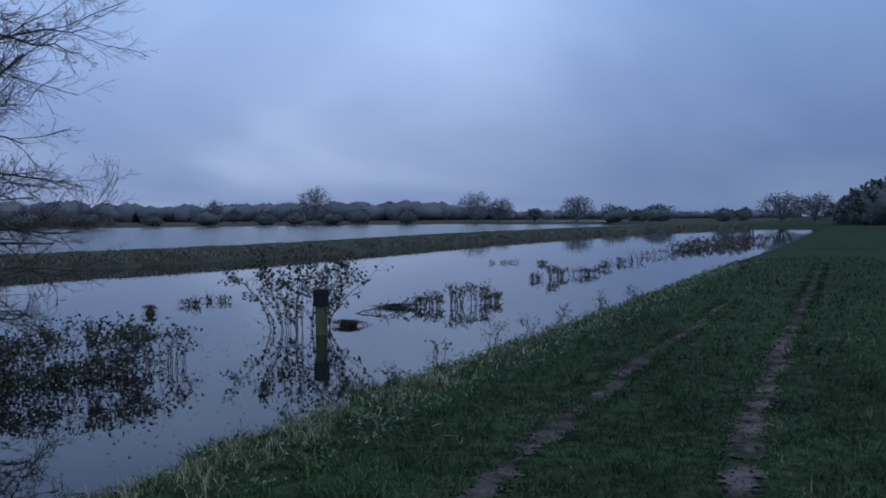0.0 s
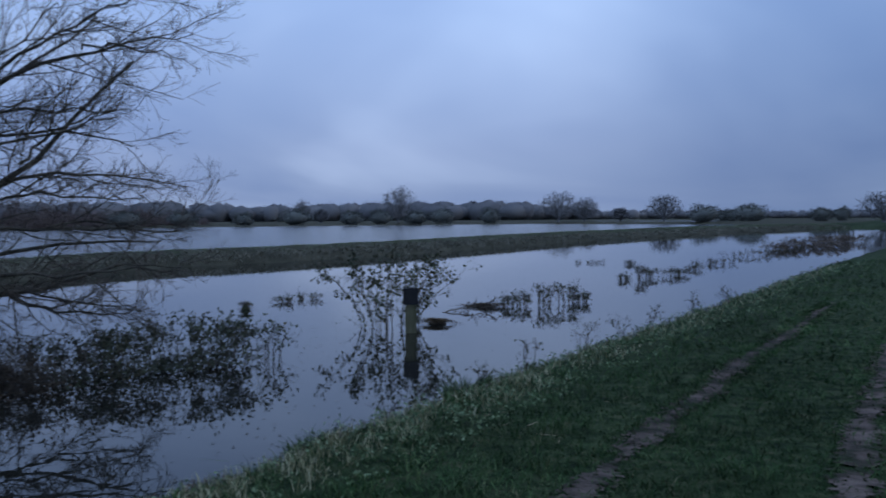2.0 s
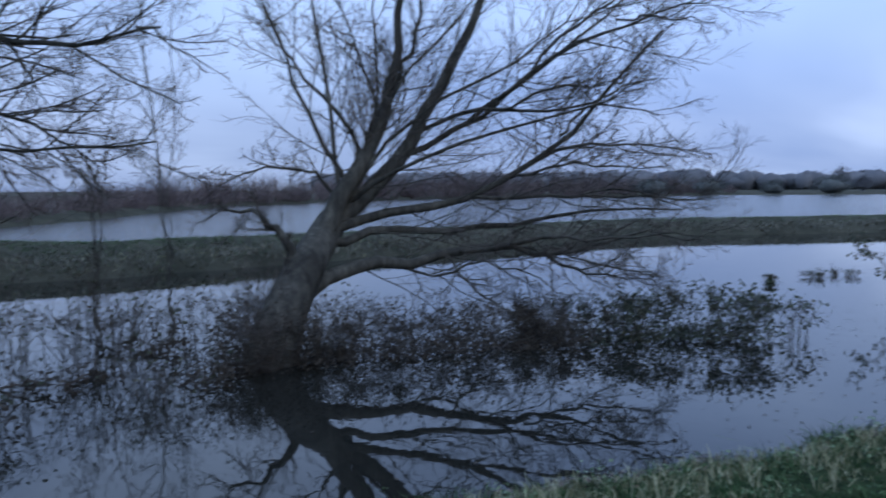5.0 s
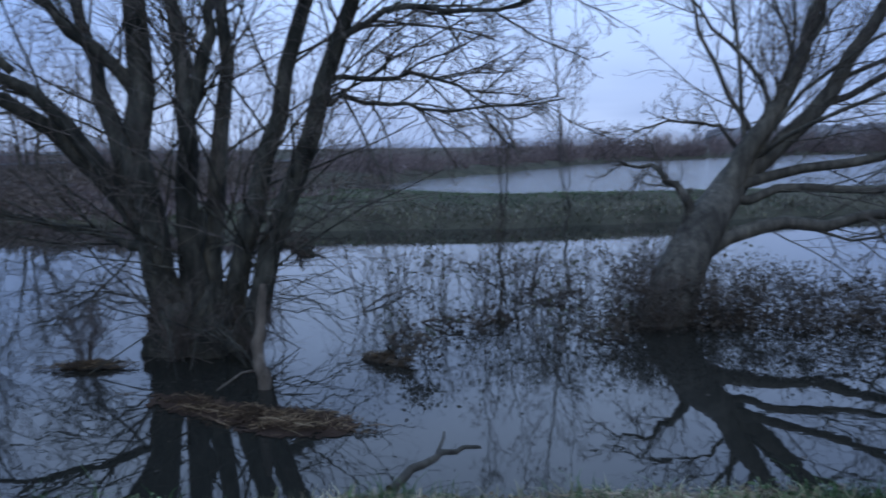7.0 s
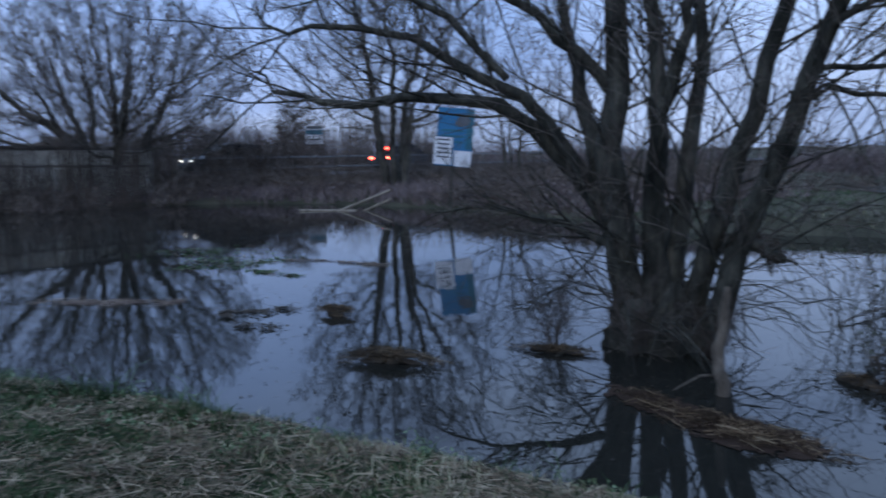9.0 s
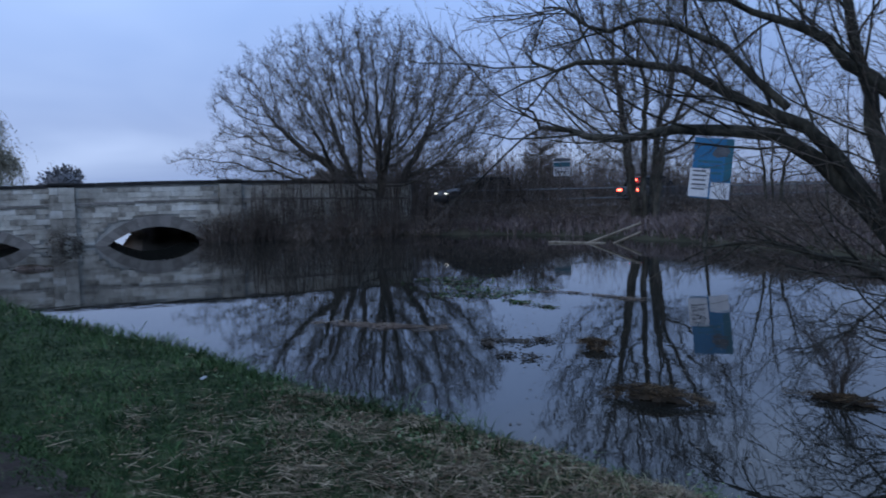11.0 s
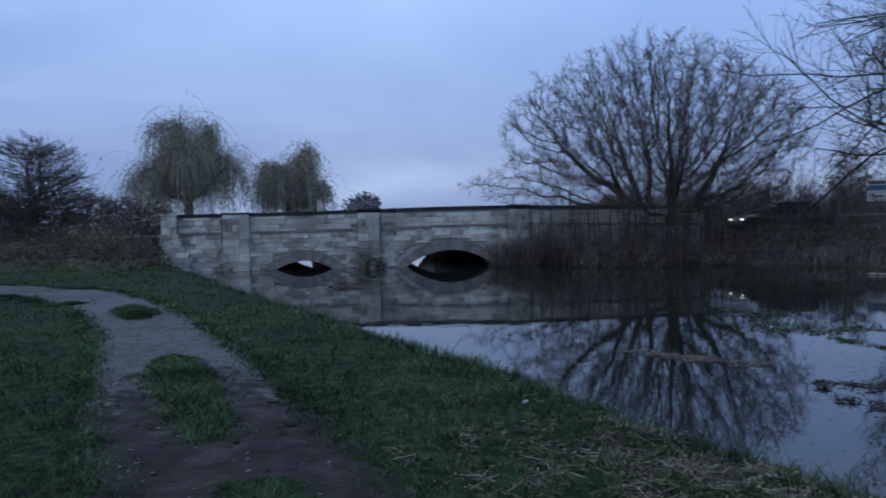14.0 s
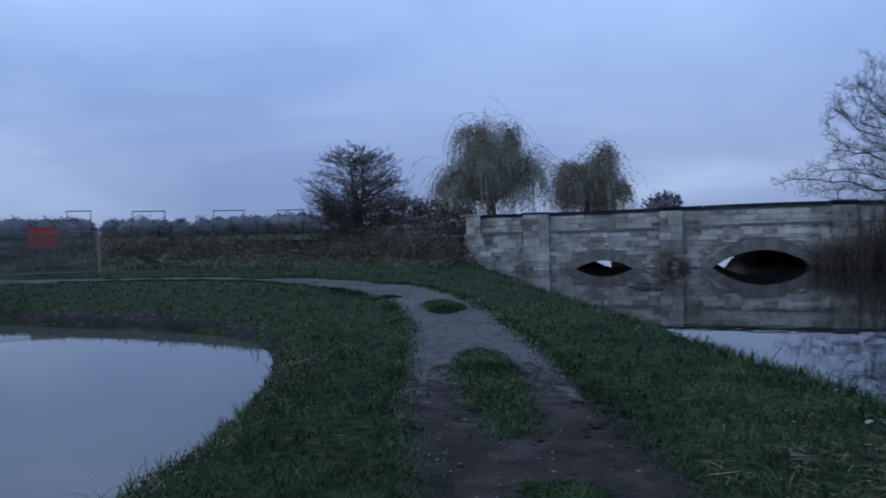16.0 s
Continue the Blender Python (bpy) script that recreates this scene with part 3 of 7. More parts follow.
edge = np.array(POND[1:11], float)
out = resample(edge, 60)
d = np.gradient(out, axis=0)
d /= np.linalg.norm(d, axis=1, keepdims=True)
nrm = np.stack([d[:, 1], -d[:, 0]], 1)
nrm *= np.where(signed(POND, out[:, 0] + nrm[:, 0] * 0.3, out[:, 1] + nrm[:, 1] * 0.3) > 0, 1, -1)[:, None]
width = 0.28 + 0.50 * np.exp(-((np.arange(60) - 40) / 14.0) ** 2)
tagged(part("mud_bank", strip(out - nrm * 0.1, out + nrm * width[:, None], 240, 15, 0.012, 0.14, 44), M_BANKMUD, smooth=True), "wet brown mud left bare along the pond's edge", "mud", kind="structure")


def on_track(x, y):
    """How far a place lies outside the bare tracks and the path (negative inside)."""
    best = signed(PATH_L + PATH_R[::-1], x, y)
    for mid in (RUT_L, RUT_R):
        m = resample(mid, 40)
        for (ax, ay), (bx, by) in zip(m[:-1], m[1:]):
            ex, ey = bx - ax, by - ay
            k = np.clip(((x - ax) * ex + (y - ay) * ey) / (ex * ex + ey * ey), 0, 1)
            best = np.minimum(best, np.hypot(x - ax - k * ex, y - ay - k * ey) - 0.05)
    return best


# ================= bridge =================
BR = Matrix(((-0.748, -0.664, 0, -16.6), (0.664, -0.748, 0, -33.0), (0, 0, 1, 0), (0, 0, 0, 1)))   # along, back, up
ARCHES = [(4.85, 1.22, 0.36, 1.75, 0.80), (11.1, 1.95, 0.72, 2.45, 1.20), (17.4, 1.3, 0.40, 1.8, 0.84)]   # centre, half span, crown, outer half span, outer crown


def arch_z(u, half, crown):
    """Height over the water of a segmental arch, negative outside its span."""
    return crown * (1 - ((u) / half) ** 2)


def bridge_top(u):
    return 2.36 + 0.17 * math.exp(-((u - 12.5) / 6.5) ** 2)


def build_bridge():
    br = thing("stone_bridge", (0, 0, 0), "old pale stone road bridge with low flooded arches", "bridge")
    br.matrix_world = BR
    # the core: a grid of columns that leaves the arch openings free, front to back
    s = Shape()
    us = np.unique(np.concatenate([np.linspace(-1.0, 22.2, 94)] + [np.linspace(c - h, c + h, 25) for c, h, *_ in ARCHES]))
    for a, c in zip(us[:-1], us[1:]):
        low = []
        for u in (a, c):
            z = -0.8
            for cc, h, k, _, _ in ARCHES:
                if cc - h - 1e-6 <= (a + c) / 2 <= cc + h + 1e-6:
                    z = arch_z(u - cc, h, k)
            low.append(z)
        s.prism([(a, low[0]), (c, low[1]), (c, bridge_top(c) - 1.05), (a, bridge_top(a) - 1.05)], 0.06, 6.9)
    part("bridge_core", s, M_MORTAR, br)
    for y0, y1, nm in ((0.06, 0.40, "parapet_wall"), (6.5, 6.86, "parapet_wall")):
        s = Shape()
        for a, c in zip(us[:-1], us[1:]):
            s.prism([(a, bridge_top(a) - 1.05), (c, bridge_top(c) - 1.05), (c, bridge_top(c) - 0.1), (a, bridge_top(a) - 0.1)], y0, y1)
        part(nm, s, M_MORTAR, br)
    # coping stones along the top
    u = -0.5
    g = random.Random(3)
    while u < 21.3:
        w = g.uniform(0.9, 1.25)
        s = Shape()
        z0, z1 = bridge_top(u) - 0.1, bridge_top(u + w) - 0.1
        s.prism([(u + 0.006, z0), (u + w - 0.006, z1), (u + w - 0.006, z1 + 0.11), (u + w - 0.03, z1 + 0.14), (u + 0.03, z0 + 0.14), (u + 0.006, z0 + 0.11)], -0.05, 0.46)
        part("coping_stone", s, M_COPING, br)
        u += w
    # string course under the parapet
    u = -0.4
    while u < 20.8:
        w = g.uniform(1.3, 1.8)
        s = Shape()
        z = bridge_top(u) - 0.83
        s.prism([(u + 0.004, z), (u + w - 0.004, z), (u + w - 0.004, z + 0.07), (u + w - 0.02, z + 0.10), (u + 0.02, z + 0.10), (u + 0.004, z + 0.07)], -0.05, 0.1)
        part("string_course_stone", s, M_ARCH, br)
        u += w
    # pilasters
    pil = [(-1.1, -0.47), (1.46, 2.56), (7.14, 8.06), (13.6, 14.5)]
    for a, c in pil:
        z = -0.6
        while z < 2.2:
            hgt = g.uniform(0.26, 0.34)
            top = min(z + hgt, bridge_top((a + c) / 2) + 0.0)
            cut = g.choice([0.35, 0.5, 0.62])
            for p, q in ((a, a + (c - a) * cut), (a + (c - a) * cut, c)):
                part("pilaster_stone", Shape().box(p + 0.006, q - 0.006, -0.13, 0.1, z + 0.005, top - 0.005, 0.018), M_STONE, br)
            z = top
            if top >= bridge_top((a + c) / 2) - 0.02:
                break
        zt = bridge_top((a + c) / 2)
        part("pilaster_cap", Shape().box(a - 0.03, c + 0.03, -0.16, 0.45, zt, zt + 0.07, 0.015), M_COPING if a > 0 else M_STONE, br)
    # voussoirs
    for cc, h, k, oh, ok in ARCHES:
        n = 15 if h < 1.5 else 21
        for i in range(n):
            f0, f1 = -1 + 2 * i / n, -1 + 2 * (i + 1) / n
            pr = []
            for f, hh, kk in ((f0, h, k), (f1, h, k), (f1, oh, ok), (f0, oh, ok)):
                pr.append((cc + f * hh, kk * (1 - f * f) - (0.02 if hh == h else 0)))
            m = np.mean(pr, axis=0)
            pr = [tuple(m + (np.array(p) - m) * 0.985) for p in pr]
            part("voussoir", Shape().prism(pr, -0.03, 0.5), M_ARCH, br)
    # facing stones in courses, cut back where the arches and the pilasters stand
    shapes = {}
    hidden = Shape()
    z, row = -0.25, 0
    count = 0
    while z < 2.3:
        hgt = [0.18, 0.22, 0.19, 0.23, 0.17][row % 5]
        u = -0.47 - g.uniform(0, 0.4)
        while u < 21.6:
            w = g.choice([0.34, 0.45, 0.56, 0.68, 0.84])
            a, c = u, u + w
            u = c
            top = z + hgt
            mid = (a + c) / 2
            if top > bridge_top(mid) - 0.09:
                top = bridge_top(mid) - 0.1
            if top - z < 0.06 or a < -0.5:
                continue
            if any(p < mid < q for p, q in pil):
                continue
            for p, q in pil:
                if a < p < c:
                    c = p
                if a < q < c:
                    a = q
            sill = max([arch_z(t - cc, oh, ok) for cc, h, k, oh, ok in ARCHES for t in (a, mid, c) if abs(t - cc) < oh] + [-9])
            lo = max(z, sill)
            if top - lo < 0.07 or c - a < 0.1:
                continue
            if a > 14.6:
                hidden.box(a + 0.005, c - 0.005, g.uniform(-0.028, 0.012), 0.14, lo + 0.005, top - 0.005, 0.014)
                continue
            key = (round(c - a, 2), round(top - lo, 2))
            if key not in shapes:
                x, h = key[0] / 2, key[1] / 2
                shapes[key] = Shape().box(-x + 0.005, x - 0.005, 0, 0.14, -h + 0.005, h - 0.005, 0.014).mesh("stone", M_STONE)
            ob = new("stone", shapes[key])
            ob.parent = br
            ob.matrix_local = pose((a + c) / 2, g.uniform(-0.028, 0.012), (lo + top) / 2)
            count += 1
        z += hgt
        row += 1
    part("overgrown_masonry", hidden, M_STONE, br, kind="stuff")
    # the wing wall that slopes down to the bank
    z = -0.5
    while z < 1.5:
        hgt = g.uniform(0.18, 0.25)
        end, u = -0.5 + 0.6 * float(step(1.5, 0.2, z)), -1.15 + g.uniform(-0.06, 0.06)
        while u < end:
            w = g.uniform(0.28, 0.55)
            part("wing_stone", Shape().box(u + 0.006, min(u + w, end + 0.1) - 0.006, -0.25 + g.uniform(-0.02, 0.02), 0.3, z + 0.005, z + hgt - 0.005, 0.02), M_STONE, br)
            u += w
        z += hgt
    # a pale patch fixed on the wall
    part("wall_plate", Shape().box(4.84, 5.0, -0.06, 0.0, 1.31, 1.46, 0.01), M_WHITE, br, "small white plate on the wall")
    part("wall_plate", Shape().box(4.88, 5.01, -0.06, 0.0, 0.98, 1.08, 0.01), M_WHITE, br, "small white plate on the wall")


build_bridge()


def strip_along(off0, off1, z0, z1, u0, u1, n=60):
    """A flat ribbon along the road, between two offsets behind the bridge's face."""
    s = Shape()
    v = []
    for u in np.linspace(u0, u1, n):
        for o, z in ((off0, z0), (off1, z1)):
            p = BR @ Vector((u, o, z - 0.5 * float(step(15, 31, u))))
            v.append(p[:])
    return s.add(v, [(2 * i, 2 * i + 1, 2 * i + 3, 2 * i + 2) for i in range(n - 1)])


tagged(part("road", strip_along(0.42, 6.5, 1.46, 1.46, -40, 95, 140), M_ROAD), "dark asphalt road running over the bridge", "road", kind="structure")

# ================= bare trees =================


def curve(pts, n, wob=0.0, seed=0):
    """A smooth line of n points through a few control points, with a slight wobble."""
    pts = np.asarray(pts, float)
    k = np.linspace(0, len(pts) - 1, n)
    i = np.clip(k.astype(int), 0, len(pts) - 2)
    f = (k - i)[:, None]
    p0, p1, p2, p3 = pts[np.maximum(i - 1, 0)], pts[i], pts[i + 1], pts[np.minimum(i + 2, len(pts) - 1)]
    out = 0.5 * (2 * p1 + (p2 - p0) * f + (2 * p0 - 5 * p1 + 4 * p2 - p3) * f ** 2 + (3 * p1 - p0 - 3 * p2 + p3) * f ** 3)
    if wob:
        g = np.random.default_rng(seed)
        out[1:-1] += g.normal(size=(n - 2, 3)) * wob
    return out


def sprout(P, R, count, t0, angle, length, lift, wander, segs, g, rmax, rtip, t1=1.0, flat=0.0, push=None, absolute=False):
    """Side branches for every parent line at once. Returns their lines and radii."""
    B, n, _ = P.shape
    t = t0 + (t1 - t0) * (np.arange(count)[None] + g.uniform(0, 1, (B, count))) / count
    k = t * (n - 1)
    i = np.clip(k.astype(int), 0, n - 2)
    f = (k - i)[..., None]
    rows = np.arange(B)[:, None]
    base = P[rows, i] * (1 - f) + P[rows, i + 1] * f
    tan = P[rows, i + 1] - P[rows, i]
    tan /= np.linalg.norm(tan, axis=-1, keepdims=True) + 1e-9
    perp = np.cross(tan, g.normal(size=tan.shape))
    perp[..., 2] *= 1 - flat
    perp /= np.linalg.norm(perp, axis=-1, keepdims=True) + 1e-9
    a = np.radians(g.uniform(angle[0], angle[1], (B, count)))[..., None]
    d = np.cos(a) * tan + np.sin(a) * perp
    if push is not None:
        d = d + np.asarray(push)
        d /= np.linalg.norm(d, axis=-1, keepdims=True)
    plen = np.linalg.norm(np.diff(P, axis=1), axis=-1).sum(1)[:, None]
    if absolute:
        plen = np.ones_like(plen)
    L = length * plen * (1 - 0.45 * t) * g.uniform(0.65, 1.25, (B, count))
    r0 = np.minimum(rmax, 0.6 * (R[rows, i] * (1 - f[..., 0]) + R[rows, i + 1] * f[..., 0]))
    m = B * count
    d, L, base, r0 = d.reshape(m, 3), L.reshape(m), base.reshape(m, 3), r0.reshape(m)
    pts = [base]
    for _ in range(segs):
        pts.append(pts[-1] + d * (L / segs)[:, None])
        d = d + g.normal(size=d.shape) * wander
        d[:, 2] += lift
        d /= np.linalg.norm(d, axis=1, keepdims=True)
    taper = np.linspace(0, 1, segs + 1)[None]
    return np.stack(pts, 1), r0[:, None] * (1 - taper) + np.minimum(rtip, r0)[:, None] * taper


def tubes(shape, P, R, sides=3):
    """Many lines of the same number of points, as tapered tubes."""
    B, n, _ = P.shape
    tan = np.gradient(P, axis=1)
    tan /= np.linalg.norm(tan, axis=-1, keepdims=True) + 1e-9
    ref = np.eye(3)[np.argmin(np.abs(tan).max(1), axis=1)][:, None]
    a = np.cross(tan, ref)
    a /= np.linalg.norm(a, axis=-1, keepdims=True) + 1e-9
    c = np.cross(tan, a)
    ang = np.arange(sides) * 2 * math.pi / sides
    ring = P[:, :, None] + R[:, :, None, None] * (np.cos(ang)[None, None, :, None] * a[:, :, None] + np.sin(ang)[None, None, :, None] * c[:, :, None])
    q, i, j = np.meshgrid(np.arange(B), np.arange(n - 1), np.arange(sides), indexing="ij")
    j2 = (j + 1) % sides
    o = q * n * sides
    f = np.stack([o + i * sides + j, o + i * sides + j2, o + (i + 1) * sides + j2, o + (i + 1) * sides + j], -1)
    return shape.add(ring.reshape(-1, 3), f.reshape(-1, 4))


def ribbons(shape, P, R, g):
    """The finest twigs: narrow strips, each turned its own way."""
    B, n, _ = P.shape
    side = np.cross(P[:, -1] - P[:, 0], g.normal(size=(B, 3)))
    side /= np.linalg.norm(side, axis=1, keepdims=True) + 1e-9
    off = side[:, None] * R[:, :, None]
    v = np.stack([P - off, P + off], 2)
    q, i = np.meshgrid(np.arange(B), np.arange(n - 1), indexing="ij")
    o = (q * n + i) * 2
    return shape.add(v.reshape(-1, 3), np.stack([o, o + 1, o + 3, o + 2], -1).reshape(-1, 4))


def stem(pts, r0, r1, n=12, wob=0.03, seed=0, power=1.0):
    k = np.linspace(0, 1, n) ** power
    return curve(pts, n, wob, seed), r0 * (1 - k) + r1 * k


def keep_inside(P, centre, radii, g):
    """Shorten the branches that would grow out of a round crown."""
    base = P[:, :1]
    s = np.ones(len(P))
    reach = g.uniform(0.93, 1.04, len(P))
    for _ in range(14):
        q = np.linalg.norm((base[:, 0] + (P[:, -1] - base[:, 0]) * s[:, None] - centre) / radii, axis=1)
        s = np.where(q > reach, s * 0.86, s)
    return base + (P - base) * s[:, None, None]


def bare_tree(name, at, stems, levels, label, seed, sides=8, bark=None, twig=None, trunk_first=True, group="", crown_ball=None):
    """A leafless tree from a few main stems (in its own coordinates) and rules for the branches on them."""
    tree = thing(name, at, label, "tree", group)
    g = np.random.default_rng(seed)
    lines = []
    for i, (P, R) in enumerate(stems):
        s = Shape().tube(P, R, sides)
        part("trunk" if i == 0 and trunk_first else "limb", s, bark or M_BARK, tree, smooth=True)
        lines.append((P, R))
    n = 12
    P = np.stack([curve(p, n) if len(p) != n else p for p, _ in lines])
    R = np.stack([np.interp(np.linspace(0, 1, n), np.linspace(0, 1, len(r)), r) for _, r in lines])
    if trunk_first:
        P, R = P[1:], R[1:]
    crown = Shape()
    for k, lv in enumerate(levels):
        sd = lv.pop("sides", 3)
        P, R = sprout(P, R, g=g, **lv)
        if crown_ball:
            P = keep_inside(P, *crown_ball, g)
        if k == 0:
            boughs = Shape()
            tubes(boughs, P, R, 5)
            part("branchwork", boughs, bark or M_BARK, tree, smooth=True, kind="stuff")
        elif k == len(levels) - 1:
            ribbons(crown, P, R * 1.15, g)
        else:
            tubes(crown, P, R, sd)
    part("crown", crown, twig or M_TWIG, tree, kind="stuff")
    return tree, P


def rel(pts, at):
    return np.asarray(pts, float) - np.array(at)


def near_trees():
    # the leaning willow that stands in the water
    at = (-7.87, 5.87, -0.25)
    S = [([(-7.73, 5.64, -0.31), (-7.87, 5.87, 0.09), (-7.96, 6.09, 0.44), (-8.18, 6.54, 0.91), (-8.49, 7.11, 1.30), (-8.83, 7.78, 1.69)], 0.36, 0.2),
         ([(-8.49, 7.11, 1.26), (-8.49, 7.46, 1.86), (-8.46, 7.85, 2.32), (-8.44, 8.21, 2.88), (-8.44, 8.49, 3.64), (-8.47, 8.74, 4.62), (-8.55, 8.94, 5.77)], 0.15, 0.035),
         ([(-8.66, 7.44, 1.49), (-8.45, 8.05, 1.99), (-8.25, 8.53, 2.57), (-8.10, 8.95, 3.29), (-7.91, 9.33, 4.02), (-7.71, 9.71, 4.95), (-7.58, 10.02, 6.08)], 0.145, 0.035)]
    S += [([(-8.58, 7.32, 1.42), (-8.46, 7.70, 1.55), (-8.08, 8.14, 1.72), (-7.46, 8.71, 1.85), (-6.87, 9.18, 2.19), (-6.22, 9.50, 2.70), (-5.54, 9.80, 3.45), (-5.04, 9.95, 4.02)], 0.085, 0.012),
         ([(-8.34, 8.30, 2.28), (-8.28, 8.62, 2.52), (-7.77, 9.30, 2.93), (-7.18, 9.82, 3.51), (-6.66, 10.41, 4.13), (-6.07, 10.99, 4.85)], 0.06, 0.012)]
    S += [([(-8.12, 6.61, 0.73), (-8.13, 7.14, 0.93), (-8.08, 7.71, 1.01), (-7.78, 8.16, 1.02), (-7.39, 8.64, 1.16), (-6.80, 9.10, 1.25), (-6.50, 9.32, 1.11), (-5.72, 9.69, 1.29), (-5.14, 9.90, 1.47)], 0.11, 0.014),
         ([(-8.50, 7.16, 1.32), (-8.31, 7.76, 1.40), (-7.96, 8.34, 1.46), (-7.48, 8.98, 1.43), (-6.99, 9.61, 1.53), (-6.17, 10.43, 1.69), (-5.31, 11.15, 1.69)], 0.07, 0.01)]
    S += [([(-8.46, 7.85, 2.28), (-8.78, 8.10, 2.45), (-8.99, 8.13, 2.90), (-9.43, 7.86, 3.53), (-9.80, 7.63, 4.07), (-10.11, 7.47, 4.70)], 0.05, 0.01),
         ([(-8.45, 8.15, 2.78), (-8.66, 8.34, 2.95), (-8.80, 8.41, 3.35), (-9.02, 8.32, 4.09), (-9.28, 8.18, 4.83)], 0.04, 0.01),
         ([(-8.44, 8.38, 3.35), (-8.42, 8.58, 3.62), (-8.29, 8.73, 4.04), (-8.08, 8.74, 4.86), (-7.97, 8.66, 5.72)], 0.045, 0.01),
         ([(-8.30, 8.76, 2.81), (-7.56, 9.18, 3.11), (-6.73, 9.59, 3.11), (-5.90, 9.91, 3.14), (-5.16, 10.12, 2.95)], 0.035, 0.007)]
    S += [([(-7.44, 8.46, 1.09), (-7.08, 8.63, 0.65), (-6.73, 8.78, 0.44), (-6.32, 8.96, 0.29)], 0.022, 0.005),
         ([(-6.44, 9.24, 1.12), (-5.99, 9.34, 0.95), (-5.37, 9.51, 0.84), (-4.89, 9.58, 0.91)], 0.025, 0.005),
         ([(-8.31, 6.53, 0.97), (-8.39, 6.52, 1.29), (-8.54, 6.40, 1.55), (-8.77, 6.17, 1.73), (-9.01, 5.90, 1.76)], 0.08, 0.008),
         ([(-8.84, 7.77, 1.89), (-8.91, 7.46, 2.21), (-9.01, 7.10, 2.28), (-9.21, 6.58, 2.24), (-9.34, 6.12, 2.05)], 0.03, 0.006),
         ([(-8.05, 7.89, 1.04), (-7.52, 8.22, 0.84), (-6.99, 8.51, 1.01), (-6.40, 8.81, 0.92), (-5.80, 9.06, 0.62)], 0.022, 0.005)]
    for a, c, bow, r in (((-7.77, 9.30, 2.93), (-4.45, 10.50, 4.46), 0.34, 0.045), ((-6.3, 9.48, 2.70), (-5.34, 10.20, 3.54), 0.10, 0.022), ((-6.87, 9.18, 2.19), (-4.79, 10.20, 2.48), 0.24, 0.030),
                         ((-6.9, 9.15, 2.15), (-4.80, 9.60, 2.26), 0.10, 0.022), ((-7.46, 8.71, 1.85), (-4.50, 10.30, 1.88), 0.05, 0.030), ((-6.2, 9.39, 1.90), (-4.72, 10.20, 1.70), 0.14, 0.016),
                         ((-7.39, 8.64, 1.16), (-4.36, 9.70, 1.38), 0.08, 0.034), ((-6.6, 9.10, 1.22), (-4.74, 9.40, 0.87), 0.02, 0.020), ((-7.2, 9.36, 3.11), (-5.21, 9.80, 3.36), 0.12, 0.024),
                         ((-7.18, 9.82, 3.51), (-4.84, 10.10, 4.95), 0.20, 0.030), ((-5.75, 10.0, 4.2), (-4.41, 10.10, 4.05), 0.08, 0.016)):   # boughs that spread over the water
        a, c = np.array(a), np.array(c)
        S.append(([a, a + (c - a) * 0.33 + (0, 0, bow), a + (c - a) * 0.68 + (0.02, 0.03, bow * 0.8), c], r, 0.005))
    FORK = (-8.60, 7.72, 1.85)
    g = np.random.default_rng(3)
    for k in range(6):   # thinner upright and outward stems among the limbs
        th, deep = radians(22 + 19.0 * k), g.uniform(-1.2, 1.3)
        L = (4.5 + 0.05 * k) * g.uniform(0.88, 1.05)
        f = np.array(FORK) + g.normal(size=3) * (0.05, 0.05, 0.12)
        v = np.array([0.72 * math.cos(th) * L - 0.69 * deep, 0.69 * math.cos(th) * L + 0.72 * deep, math.sin(th) * L])
        bow = g.normal(size=3) * 0.16
        S.append(([f, f + v * 0.3 + (0, 0, 0.14) + bow, f + v * 0.68 + (0, 0, 0.10) - bow, f + v], g.uniform(0.024, 0.040), 0.006))
    stems = [stem(rel(p, at), a, c, seed=i, wob=0.008 if i == 0 else 0.025, power=1.0 if i else 0.8) for i, (p, a, c) in enumerate(S)]
    bare_tree("leaning_willow", at, stems,
              [dict(count=11, t0=0.12, angle=(25, 62), length=0.42, lift=0.04, wander=0.11, segs=6, rmax=0.0105, rtip=0.004, push=(0.05, 0.05, 0.08)),
               dict(count=9, t0=0.10, angle=(25, 60), length=0.52, lift=0.03, wander=0.13, segs=4, rmax=0.0055, rtip=0.003),
               dict(count=6, t0=0.12, angle=(25, 60), length=0.55, lift=0.03, wander=0.14, segs=3, rmax=0.0032, rtip=0.0018)],
              "bare leaning willow with brown trunk standing in flood water", 11, crown_ball=(np.array([-0.38, 2.64, 3.20]), np.array([5.4, 5.4, 5.9])))
    # the many-stemmed alder beside it
    at = (-8.75, 0.8, -0.3)
    S = [([(-8.7, 0.75, -0.5), (-8.72, 0.72, 0.1), (-8.72, 0.75, 0.7), (-8.72, 0.8, 1.4)], 0.33, 0.06),
         ([(-8.74, 0.62, -0.4), (-8.79, 0.5, 0.4), (-8.8, 0.3, 1.6), (-8.8, 0.27, 2.9), (-8.8, 0.32, 4.4), (-8.9, 0.3, 6.2)], 0.175, 0.07),
         ([(-8.74, 0.72, -0.4), (-8.76, 0.66, 0.5), (-8.68, 0.68, 1.8), (-8.58, 0.73, 2.6), (-8.59, 0.55, 3.7), (-8.7, 0.3, 5.2)], 0.13, 0.04),
         ([(-8.6, 0.71, 2.3), (-8.5, 0.88, 2.9), (-8.38, 1.0, 3.6), (-8.3, 1.1, 4.8)], 0.075, 0.03)]
